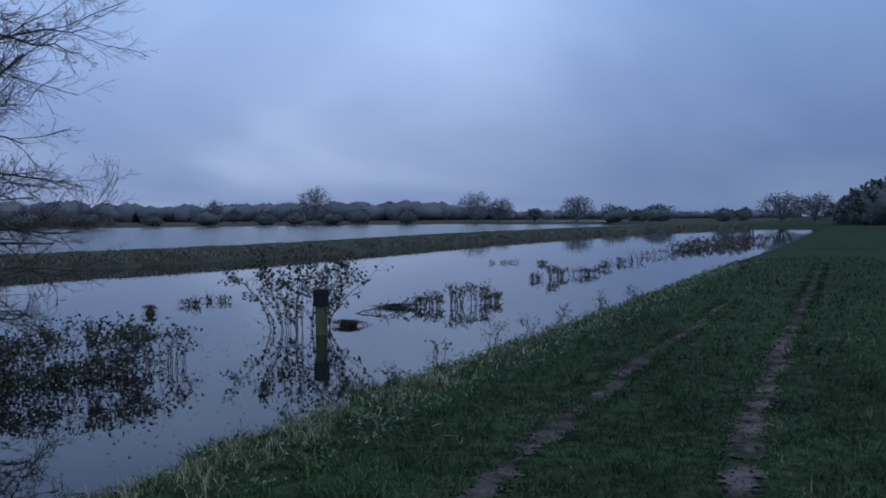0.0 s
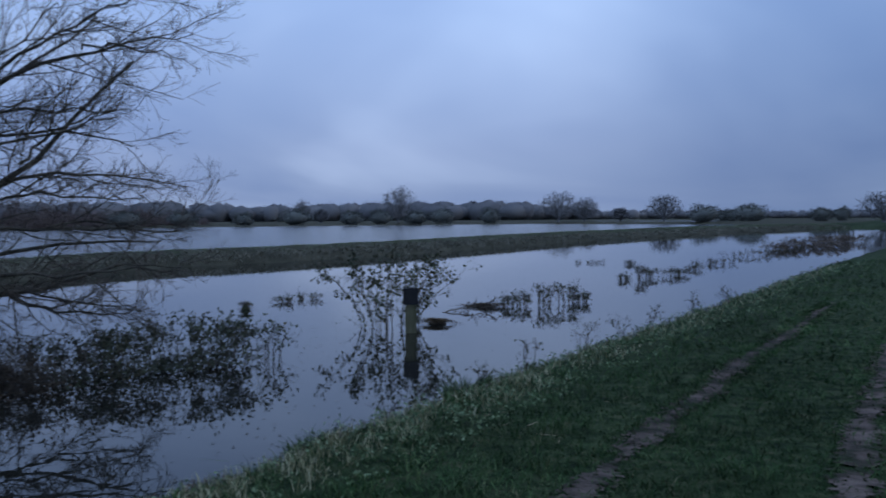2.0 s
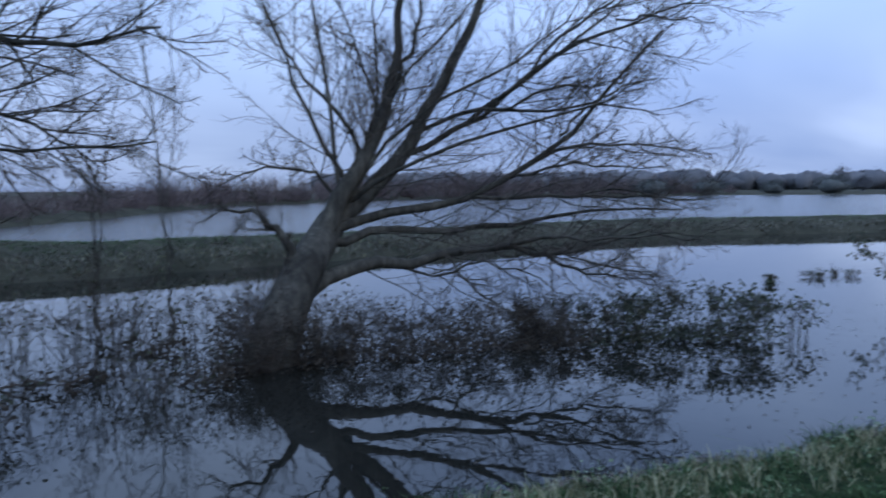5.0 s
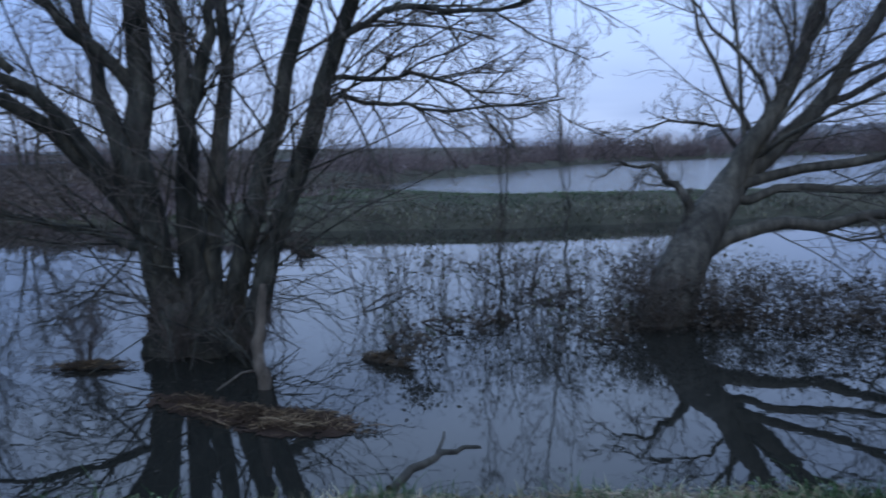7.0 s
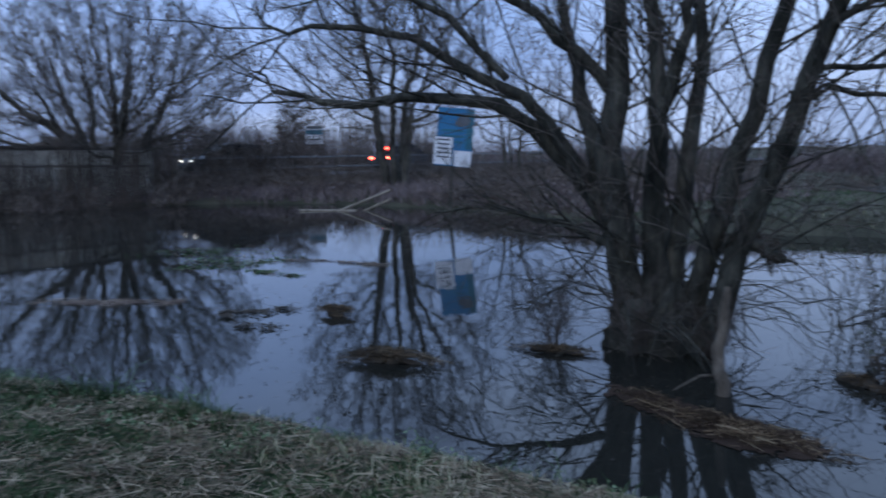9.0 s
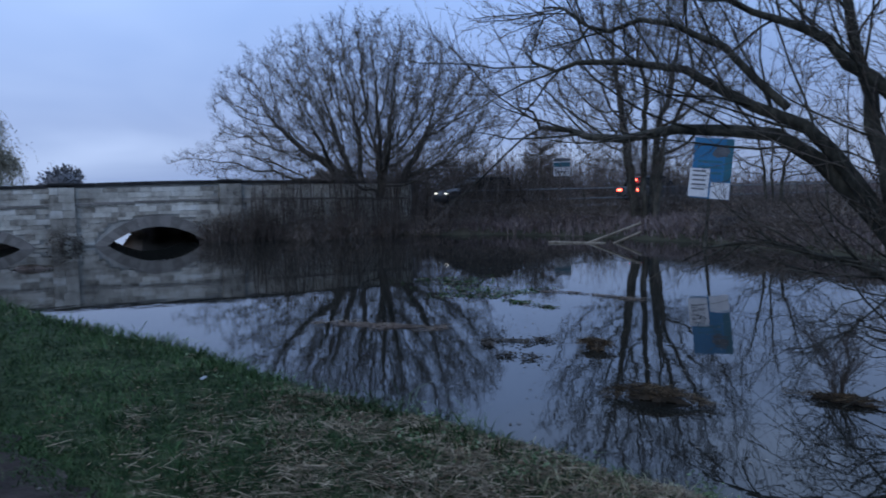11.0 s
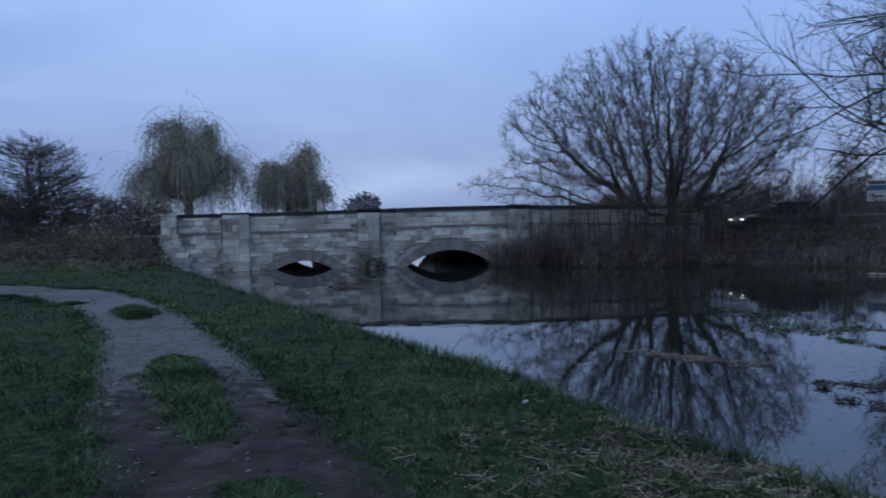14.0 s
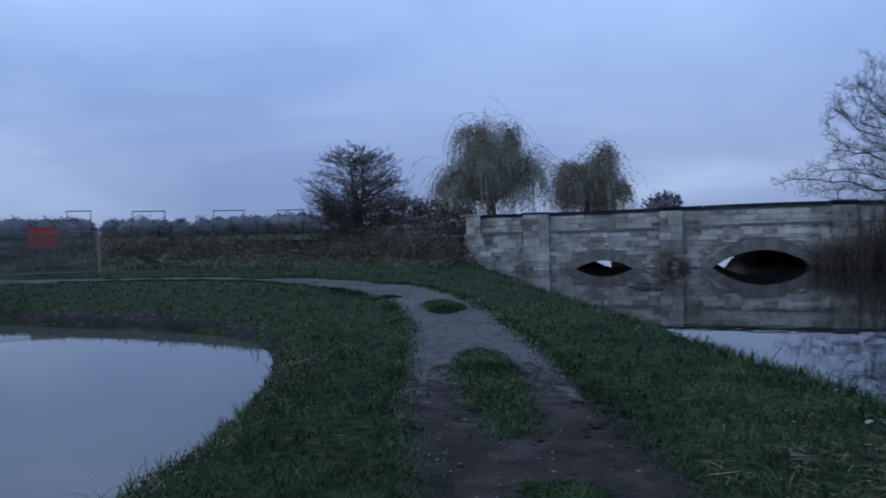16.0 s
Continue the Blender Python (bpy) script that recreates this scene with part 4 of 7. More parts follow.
    S += [([(-8.72, 0.85, -0.4), (-8.8, 0.92, 0.5), (-8.95, 1.02, 1.5), (-9.13, 1.18, 2.7), (-9.13, 1.2, 4.0), (-9.2, 1.2, 5.5)], 0.12, 0.04),
         ([(-8.66, 0.95, -0.4), (-8.6, 1.1, 0.4), (-8.4, 1.37, 1.69), (-8.26, 1.59, 2.57), (-8.08, 1.92, 3.72), (-7.9, 2.2, 5.0)], 0.12, 0.05),
         ([(-8.6, 1.04, -0.4), (-8.45, 1.3, 0.5), (-8.13, 1.71, 1.86), (-7.86, 2.01, 2.91), (-7.55, 2.3, 3.7), (-7.2, 2.6, 5.0)], 0.125, 0.05)]
    S += [([(-8.8, 0.3, 1.1), (-8.9, -0.27, 2.10), (-8.97, -0.73, 2.62), (-9.0, -1.45, 2.98), (-9.13, -1.95, 3.27), (-9.4, -3.03, 3.48), (-9.53, -3.5, 3.45), (-9.62, -3.8, 3.65)], 0.075, 0.010),
         ([(-8.85, 0.2, 1.5), (-9.2, -0.07, 2.77), (-9.7, -0.3, 3.9), (-10.0, -0.6, 5.0)], 0.09, 0.02),
         ([(-8.85, 0.25, 1.3), (-9.05, -0.6, 2.3), (-9.0, -1.5, 2.60), (-9.27, -2.8, 2.54), (-9.45, -3.45, 2.75), (-9.6, -3.9, 3.0)], 0.085, 0.009)]
    S += [([(-8.0, 1.85, 2.45), (-7.66, 2.32, 2.41), (-7.3, 2.75, 2.34), (-6.6, 3.76, 2.42)], 0.026, 0.007),
         ([(-7.83, 2.05, 3.0), (-7.4, 2.47, 3.23), (-6.85, 3.06, 3.2), (-6.2, 3.6, 3.3)], 0.036, 0.009),
         ([(-7.97, 1.95, 2.66), (-7.56, 2.63, 2.7), (-7.2, 3.1, 2.5), (-7.0, 3.45, 2.2)], 0.024, 0.006),
         ([(-8.40, 1.45, 1.12), (-8.36, 1.56, 1.10), (-8.34, 1.70, 1.05), (-8.31, 1.82, 0.98)], 0.07, 0.05),
         ([(-8.8, 0.5, 0.9), (-9.0, -0.2, 1.2), (-9.3, -0.9, 1.35), (-9.6, -1.7, 1.3)], 0.05, 0.01),
         ([(-8.8, 0.35, 2.4), (-8.7, -0.2, 3.1), (-8.6, -0.9, 3.6), (-8.4, -1.8, 3.9)], 0.07, 0.015),
         ([(-8.97, -0.8, 2.75), (-8.98, -1.5, 3.45), (-9.0, -2.05, 3.71), (-9.2, -2.8, 3.78), (-9.35, -3.2, 4.05), (-9.4, -3.5, 4.1)], 0.04, 0.008)]
    stems = [stem(rel(p, at), a * (1.12 if i else 1.0), c, seed=20 + i) for i, (p, a, c) in enumerate(S)]
    tree, _ = bare_tree("alder", at, stems,
              [dict(count=15, t0=0.12, angle=(25, 65), length=0.48, lift=0.02, wander=0.10, segs=6, rmax=0.015, rtip=0.005),
               dict(count=7, t0=0.10, angle=(22, 55), length=0.55, lift=0.01, wander=0.12, segs=4, rmax=0.006, rtip=0.003),
               dict(count=7, t0=0.12, angle=(22, 55), length=0.60, lift=0.01, wander=0.13, segs=3, rmax=0.0035, rtip=0.002)],
              "bare alder with many dark stems standing in flood water", 12, bark=M_ALDER)
    g = np.random.default_rng(14)
    s = Shape()
    for k in range(28):   # long fine shoots that arch out of the stool towards the water
        way = -1 if k % 2 else 1
        out = way * g.uniform(0.7, 1.6)
        y0, z0, front = 0.76 + way * 0.42, g.uniform(0.3, 1.2), g.uniform(-0.4, 0.9)
        P, R = stem(rel([(-8.6, y0 - 0.3 * way, z0 - 0.12), (-8.6 + 0.3 * front, y0 + out * 0.35, z0 + g.uniform(0.0, 0.3)), (-8.6 + 0.7 * front, y0 + out * 0.75, z0 + g.uniform(-0.25, 0.25)), (-8.6 + front, y0 + out, max(0.05, z0 + g.uniform(-0.8, 0.1)))], at), g.uniform(0.006, 0.010), 0.0025, seed=60 + k)
        s.tube(P, R, 5)
        Q, RQ = sprout(P[None], R[None], 11, 0.15, (20, 50), 0.34, 0.01, 0.12, 4, g, 0.003, 0.0018)
        ribbons(s, Q, RQ, g)
    part("undergrowth", s, M_ALDER, tree, kind="stuff")


def alder_stool():
    """The swollen, lobed stool from which the alder's stems rise."""
    b = thing("alder_stool", (-8.72, 0.76, -0.4), "dark swollen stool of old wood at the alder's foot", "stump")
    n, m = 40, 16
    a, k = np.meshgrid(np.arange(n) * 2 * math.pi / n, np.linspace(0, 1, m))
    flare = 0.43 + 0.07 * (1 - k) ** 2 - 0.06 * k ** 2
    lobes = 1 + 0.13 * np.sin(5 * a + 1.0) + 0.07 * np.sin(9 * a + 3 * k) + 0.05 * np.sin(14 * a + 7 * k) + 0.04 * np.random.default_rng(6).normal(size=a.shape)
    top = 0.10 * np.sin(3 * a + 0.5) + 0.08 * np.sin(7 * a)
    v = np.stack([np.cos(a) * flare * lobes, np.sin(a) * flare * lobes * 1.15, k * (0.95 + top)], -1).reshape(-1, 3)
    i, j = np.meshgrid(np.arange(m - 1), np.arange(n), indexing="ij")
    j2 = (j + 1) % n
    s = Shape().add(v, np.stack([i * n + j, i * n + j2, (i + 1) * n + j2, (i + 1) * n + j], -1).reshape(-1, 4))
    rim = v[-n:]
    s.add(np.vstack([rim, [[0, 0, 0.85]]]), [(q, (q + 1) % n, n) for q in range(n)])
    part("stool", s, M_ALDER, b, smooth=True)


near_trees()
alder_stool()


def dome_tree(name, at, height, spread, label, seed, stems=14, twig=0.007, counts=(10, 8, 6), base=0.12, group="", thick=0.16, hub=0.28, tilt=92, mat=None, feet=0.0):
    """A spreading bare tree: stems that fan from a short bole and end on a round crown."""
    g = np.random.default_rng(seed)
    S = [stem([(0, 0, -0.4), (0, 0, base * height * 0.5), (0, 0, base * height)], thick * 1.7, thick * 1.2)]
    zc = hub * height
    for i in range(stems):
        a = 2.4 * i + g.uniform(-0.3, 0.3)
        phi = math.acos(1 - (1 - math.cos(radians(tilt))) * (i + 0.5) / stems)
        k = g.uniform(0.70, 0.90)
        dx, dy = math.cos(a) * math.sin(phi) * spread / 2 * k, math.sin(a) * math.sin(phi) * spread / 2 * k
        z1, z0 = zc + (height - zc) * math.cos(phi) * k, base * height * g.uniform(0.3, 1.0)
        fx, fy = dx * feet * g.uniform(0.4, 1.0), dy * feet * g.uniform(0.4, 1.0)
        S.append(stem([(fx, fy, z0 * (1 - feet * 2)), (dx * 0.36 + fx * 0.5, dy * 0.36 + fy * 0.5, z0 + (z1 - z0) * 0.36 + 0.01 * height), (dx * 0.76, dy * 0.76, z0 + (z1 - z0) * 0.70), (dx, dy, z1)],
                      thick * g.uniform(0.35, 0.6), twig * 1.5, wob=0.016 * height / 6, seed=seed + i))
    return bare_tree(name, at, S,
                     [dict(count=counts[0], t0=0.34, angle=(22, 55), length=0.42, lift=0.06, wander=0.07, segs=6, rmax=thick * 0.16, rtip=twig * 0.8),
                      dict(count=counts[1], t0=0.20, angle=(20, 48), length=0.46, lift=0.11, wander=0.08, segs=3, rmax=twig * 1.1, rtip=twig * 0.55),
                      dict(count=counts[2], t0=0.2, angle=(15, 40), length=0.60, lift=0.10, wander=0.08, segs=2, rmax=twig * 0.65, rtip=twig * 0.35)],
                     label, seed, sides=7, group=group, twig=mat, bark=mat,
                     crown_ball=(np.array([0, 0, zc]), np.array([spread / 2, spread / 2, height - zc])))


def grown_tree(name, at, height, spread, label, seed, droop=None, stout=0.0, points=1900, stride=0.42, feet=6, foot=1.1, low=0.5, twig=0.009, sparse=0.0, group="", rise=5, lean=0.09):
    """A tree grown into a round crown: branches reach for free space, fork and thicken towards the foot."""
    g = np.random.default_rng(seed)
    radii = np.array([spread / 2 - 0.5, spread / 2 - 0.5, (1 - low) * height - 0.5])
    u = g.normal(size=(points * 3, 3))
    u *= (g.uniform(0.0, 1, len(u)) ** (1 / 2.6) / np.linalg.norm(u, axis=1))[:, None]
    bumpy = 1 + 0.05 * np.sin(u[:, 0] * 5 + seed) + 0.04 * np.sin(u[:, 1] * 6 + 2 * seed) + 0.03 * np.sin(u[:, 2] * 7)
    A = u * radii * bumpy[:, None] + (0, 0, low * height)
    out = np.hypot(A[:, 0], A[:, 1])
    A = A[(A[:, 2] > 0.13 * height + 0.12 * out) & (out > (0.55 - A[:, 2] / height) * 3.0)][:points]
    if droop:   # boughs that hang lower and further out on one side
        n, (cx, cy, cz), (rx, ry, rz), turn = droop
        u = g.normal(size=(n, 3))
        u *= (g.uniform(0, 1, n) ** (1 / 2.4) / np.linalg.norm(u, axis=1))[:, None]
        u *= (rx, ry, rz)
        A = np.concatenate([A, np.stack([cx + u[:, 0] * math.cos(turn) - u[:, 1] * math.sin(turn), cy + u[:, 0] * math.sin(turn) + u[:, 1] * math.cos(turn), cz + u[:, 2]], 1)])
    N, up = [], []
    for k in range(feet):
        a, f = 2.4 * k, foot * math.sqrt((k + 0.4) / feet)
        p = np.array([math.cos(a) * f * 0.55, math.sin(a) * f * 0.55, -0.3])
        last = -1
        for m in range(rise):
            N.append(p.copy())
            up.append(last)
            last = len(N) - 1
            p = p + np.array([math.cos(a) * lean * f, math.sin(a) * lean * f, stride]) + g.normal(size=3) * 0.035
    near = np.full(len(A), 1e9)
    who = np.zeros(len(A), int)
    fresh = 0
    for _ in range(70):
        P = np.array(N[fresh:])
        d = np.linalg.norm(A[:, None] - P[None], axis=2)
        k = d.argmin(1)
        d = d[np.arange(len(A)), k]
        closer = d < near
        near, who = np.where(closer, d, near), np.where(closer, k + fresh, who)
        fresh = len(N)
        alive = near > stride * 1.55
        A, near, who = A[alive], near[alive], who[alive]
        if not len(A):
            break
        pull = A - np.array(N)[who]
        pull /= np.linalg.norm(pull, axis=1, keepdims=True)
        total = np.zeros((len(N), 3))
        np.add.at(total, who, pull)
        for q in np.unique(who):
            d = total[q] / np.linalg.norm(total[q]) + g.normal(size=3) * 0.22 + (0, 0, 0.16)
            if up[q] >= 0:
                back = N[q] - N[up[q]]
                d = d + 0.42 * back / np.linalg.norm(back)
            N.append(N[q] + d / np.linalg.norm(d) * stride)
            up.append(q)
    N, up = np.array(N), np.array(up)
    load = np.zeros(len(N))
    kids = np.bincount(up[up >= 0], minlength=len(N))
    for q in range(len(N) - 1, -1, -1):
        load[q] += (twig ** 1.86) if kids[q] == 0 else 0
        if up[q] >= 0:
            load[up[q]] += load[q]
    rad = np.maximum(load, twig ** 1.86) ** (1 / 1.86)
    rad = rad * (1 + stout * step(0.02, 0.06, rad))
    tree = thing(name, at, label, "tree", group)
    q = np.where(up >= 0)[0]
    root = np.arange(len(N))
    for m in q:
        root[m] = root[up[m]]
    for m in np.unique(root):   # every stem that rises from the ground
        k = q[(root[q] == m) & (rad[q] > 0.06)]
        if len(k):
            back = N[k] - N[up[k]]
            s = Shape()
            tubes(s, np.stack([N[up[k]] - back * 0.04, N[k] + back * 0.04], 1), np.stack([np.minimum(rad[up[k]], rad[k] * 1.35), rad[k]], 1), 7)
            part("trunk" if m == 0 else "stem", s, M_BARK, tree, smooth=True)
    for part_name, keep, sides in (("branchwork", (rad[q] <= 0.06) & (rad[q] > 0.02), 5), ("crown", rad[q] <= 0.02, 3)):
        s = Shape()
        k = q[keep]
        back = N[k] - N[up[k]]
        line = np.stack([N[up[k]] - back * 0.04, N[k] + back * 0.04], 1)
        tubes(s, line, np.stack([np.minimum(rad[up[k]], rad[k] * 1.35), rad[k]], 1), sides)
        if part_name == "crown":
            k = q[rad[q] < 0.034]
            k = k[g.uniform(0, 1, len(k)) > sparse]
            k = np.repeat(k, 3)
            back = (N[k] - N[up[k]]) / stride
            d = 0.7 * back + g.normal(size=back.shape) * 0.62 + (0, 0, 0.30)
            d /= np.linalg.norm(d, axis=1, keepdims=True)
            L = g.uniform(0.5, 1.05, len(k))[:, None] * stride * 1.6
            b0 = N[k] - back * stride * g.uniform(0, 1, len(k))[:, None]
            T = np.stack([b0, b0 + d * L * 0.4 + g.normal(size=d.shape) * 0.03, b0 + d * L * 0.75 + g.normal(size=d.shape) * 0.05, b0 + d * L + (0, 0, 0.05)], 1)
            TR = np.tile([twig * 0.7, twig * 0.62, twig * 0.52, twig * 0.4], (len(k), 1))
            ribbons(s, T, TR, g)
            T2, R2 = sprout(T, TR, 7, 0.1, (22, 55), 0.60, 0.10, 0.10, 2, g, twig * 0.55, twig * 0.4)
            ribbons(s, T2, R2 * 1.1, g)
        part(part_name, s, M_TWIG if part_name == "crown" else M_BARK, tree, kind="stuff")
    return tree


grown_tree("willow_tree", (-32.8, -20.26, 0.0), 10.4, 14.6, "large round-crowned bare willow at the bridge's foot", 31, points=7000, stride=0.31, twig=0.0085, feet=7, foot=1.1, rise=11, lean=0.13,
           droop=(320, (3.1, -4.9, 3.4), (3.4, 2.2, 1.2), -1.007), stout=0.75)
grown_tree("ash_tree", (-33.2, -7.6, 0.35), 12.0, 9.4, "bare tree on the flooded bank behind the notice board", 32, points=3600, stride=0.34, twig=0.0105, stout=0.3, feet=4, foot=0.8, low=0.54, sparse=0.1, rise=12, lean=0.07)
grown_tree("ash_tree", (-36.5, -3.0, 0.5), 8.0, 8.0, "bare tree standing among scrub by the road", 33, points=600, stride=0.36, feet=3, foot=0.6, low=0.54, sparse=0.45, rise=8)


def sapling(az, d, h, seed):
    """A slender young tree by the levee: one thin upright stem with fine short twigs."""
    x, y = -math.sin(radians(az)) * d, math.cos(radians(az)) * d
    g = np.random.default_rng(seed)
    S = [stem([(0, 0, -0.5), (0.05, 0, 0.5), (0.02, 0.05, 1.0)], 0.028, 0.022)]
    for k in range(3):
        a, w = g.uniform(0, 6.28), g.uniform(0.3, 1.1)
        S.append(stem([(0, 0, 0.4 + 0.3 * k), (math.cos(a) * w * 0.4, math.sin(a) * w * 0.4, h * 0.4), (math.cos(a) * w * 0.8, math.sin(a) * w * 0.8, h * 0.75), (math.cos(a) * w, math.sin(a) * w, h * (1 - 0.12 * k))], 0.018 - 0.003 * k, 0.004, seed=seed + k, wob=0.07))
    bare_tree("sapling", (x, y, -0.1), S,
              [dict(count=22, t0=0.2, angle=(30, 65), length=0.17, lift=0.02, wander=0.10, segs=5, rmax=0.009, rtip=0.004),
               dict(count=7, t0=0.15, angle=(25, 60), length=0.5, lift=-0.02, wander=0.12, segs=3, rmax=0.005, rtip=0.003),
               dict(count=5, t0=0.2, angle=(25, 60), length=0.5, lift=-0.04, wander=0.12, segs=2, rmax=0.004, rtip=0.0025)],
              "slender leafless sapling standing in the shallows by the levee", seed, sides=6, group="saplings by the levee")


for i, (az, d, h) in enumerate([(59.9, 17.2, 7.2), (64.4, 16.2, 5.6)]):
    sapling(az, d, h, 340 + 7 * i)


def polar(az, d):
    return -math.sin(radians(az)) * d, math.cos(radians(az)) * d


def gz(x, y):
    return float(ground_height(np.array([x]), np.array([y]))[0][0])


# trees at the far edge of the flooded field
FAR = [(8.95, 262, 12.8, 12), (-2.2, 272, 10.8, 13), (-4.0, 272, 8.3, 9), (-9.3, 255, 8.8, 10), (15.6, 330, 10, 7), (-22.5, 210, 7.8, 11), (-24.5, 212, 7.4, 9), (14.3, 300, 6, 6), (-6.4, 262, 4.5, 5)]
def lump(shape, centre, size, seed):
    """The dense heart of a far crown: an uneven mass."""
    g = np.random.default_rng(seed)
    n, m = 9, 5
    a, e = np.meshgrid(np.arange(n) * 2 * math.pi / n, np.linspace(-1.2, 1.45, m))
    r = 0.5 * g.uniform(0.72, 1.05, a.shape)
    v = np.stack([np.cos(a) * np.cos(e) * r * size[0], np.sin(a) * np.cos(e) * r * size[1], np.sin(e) * r * size[2]], -1).reshape(-1, 3) + np.array(centre)
    i, j = np.meshgrid(np.arange(m - 1), np.arange(n), indexing="ij")
    j2 = (j + 1) % n
    return shape.add(v, np.stack([i * n + j, i * n + j2, (i + 1) * n + j2, (i + 1) * n + j], -1).reshape(-1, 4))


def clump(shape, centre, size, n, leaf, seed, flat=0.0):
    """A ragged crown of leaf sprays, thinner towards its edge."""
    g = np.random.default_rng(seed)
    u = g.normal(size=(n, 3))
    u /= np.linalg.norm(u, axis=1, keepdims=True)
    r = g.uniform(0.25, 1.0, n) ** 0.5
    lump = 1 + 0.25 * np.sin(u[:, 0] * 4 + seed) * np.cos(u[:, 1] * 3 + seed * 2) + 0.15 * np.sin(u[:, 2] * 6 + seed)
    p = u * (r * lump)[:, None] * np.array(size) * 0.5
    p[:, 2] = np.where(p[:, 2] < 0, p[:, 2] * g.uniform(0.5, 1.0, n), p[:, 2])
    return shape.leaves(p + np.array(centre), np.full(n, leaf), seed)


def bush(name, x, y, w, h, label, seed, mat, twigs=M_TWIG, n=700, leaf=0.18, stems=9, group="", z=None, category="bush", thin=1.0):
    z = gz(x, y) if z is None else z
    b = thing(name, (x, y, z), label, category, group)
    g = np.random.default_rng(seed)
    P, R = [], []
    for i in range(stems):
        a = g.uniform(0, 6.28)
        reach = g.uniform(0.1, 0.45) * w
        p, r = stem([(0, 0, -0.1), (math.cos(a) * reach * 0.4, math.sin(a) * reach * 0.4, h * 0.5), (math.cos(a) * reach, math.sin(a) * reach, h * g.uniform(0.7, 1.0))], (0.012 * h + 0.005) * thin, 0.004 * h ** 0.5 * thin, n=8)
        P.append(p), R.append(r)
    P, R = np.stack(P), np.stack(R)
    s = Shape()
    tubes(s, P, R, 4)
    Q, RQ = sprout(P, R, 10, 0.15, (25, 65), 0.45, 0.02, 0.15, 4, g, 0.008 * h, 0.003 * h)
    tubes(s, Q, RQ, 3)
    Q2, RQ2 = sprout(Q, RQ, 5, 0.15, (25, 65), 0.55, 0.0, 0.15, 3, g, 0.005 * h, 0.002 * h)
    ribbons(s, Q2, RQ2 * 1.1, g)
    part("growth", s, twigs, b, kind="stuff")
    if n:
        c = Shape()
        clump(c, (0, 0, h * 0.48), (w, w, h), n, leaf, seed)
        if leaf > 0.5:
            lump(c, (0, 0, h * 0.45), (w * 0.95, w * 0.95, h * 0.9), seed)
        part("leaves", c, mat, b, kind="stuff")
    return b


# field trees take the far-wood colour, distance haze included
for i, (az, d, h, w) in enumerate(FAR):
    x, y = polar(az, d)
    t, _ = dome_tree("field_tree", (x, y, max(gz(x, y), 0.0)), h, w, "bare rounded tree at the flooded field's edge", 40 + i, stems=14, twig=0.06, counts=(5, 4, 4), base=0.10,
                     group="trees across the flooded field", thick=0.35, hub=0.3, mat=M_WOODS_HAZED)
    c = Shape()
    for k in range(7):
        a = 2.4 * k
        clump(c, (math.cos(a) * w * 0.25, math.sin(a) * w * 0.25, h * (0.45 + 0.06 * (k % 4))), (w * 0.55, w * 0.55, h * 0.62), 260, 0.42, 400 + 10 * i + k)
    part("spray", c, M_WOODS_HAZED, t, kind="stuff")

# dark rounded bushes along the flooded field
for i, (az, d, w, h) in enumerate([(-11.9, 235, 8.5, 5.0), (-14.7, 232, 9.5, 5.2), (-13.4, 245, 5, 4), (5.9, 250, 8, 5.0), (2.5, 262, 6.5, 5.2), (16, 235, 9, 4.6), (12.2, 240, 7, 4.0), (19.5, 238, 6, 3.8),
                                   (-19, 270, 7, 4.4), (-20.2, 300, 5, 5), (23.5, 225, 8, 4.4), (27, 210, 8, 4), (10.2, 250, 7, 4.5), (7.7, 255, 7, 4.2)]):
    x, y = polar(az, d)
    bush("field_bush", x, y, w, h, "dark rounded bush by the flooded field", 60 + i, M_EVERGREEN, twigs=M_EVERGREEN, n=1000, leaf=0.55, z=0.2, stems=4, group="bushes across the flooded field")


def thicket(shape, x, y, w, h, d, g):
    """Leafless twigs that fan out of the ground to a rounded top."""
    n = 15
    a, r = g.uniform(0, 6.28, n), np.sqrt(g.uniform(0, 1, n))
    out = np.stack([np.cos(a) * r * w * 0.5, np.sin(a) * r * w * 0.5, h * (1.05 - 0.5 * r * r) * g.uniform(0.8, 1.12, n)], 1)
    foot = np.stack([x + out[:, 0] * 0.45, y + out[:, 1] * 0.45, np.full(n, -0.1)], 1)
    tip = np.stack([x + out[:, 0], y + out[:, 1], out[:, 2]], 1)
    P = np.stack([foot, foot * 0.62 + tip * 0.38 + g.normal(size=(n, 3)) * 0.05 * h, foot * 0.25 + tip * 0.75 + g.normal(size=(n, 3)) * 0.05 * h, tip], 1)
    fat = 0.00030 * d
    R = np.tile([fat * 1.3, fat, fat * 0.7, fat * 0.4], (n, 1))
    ribbons(shape, P, R, g)
    Q, RQ = sprout(P, R, 9, 0.15, (20, 55), 0.36, 0.05, 0.12, 2, g, fat * 0.8, fat * 0.45)
    ribbons(shape, Q, RQ * 1.2, g)


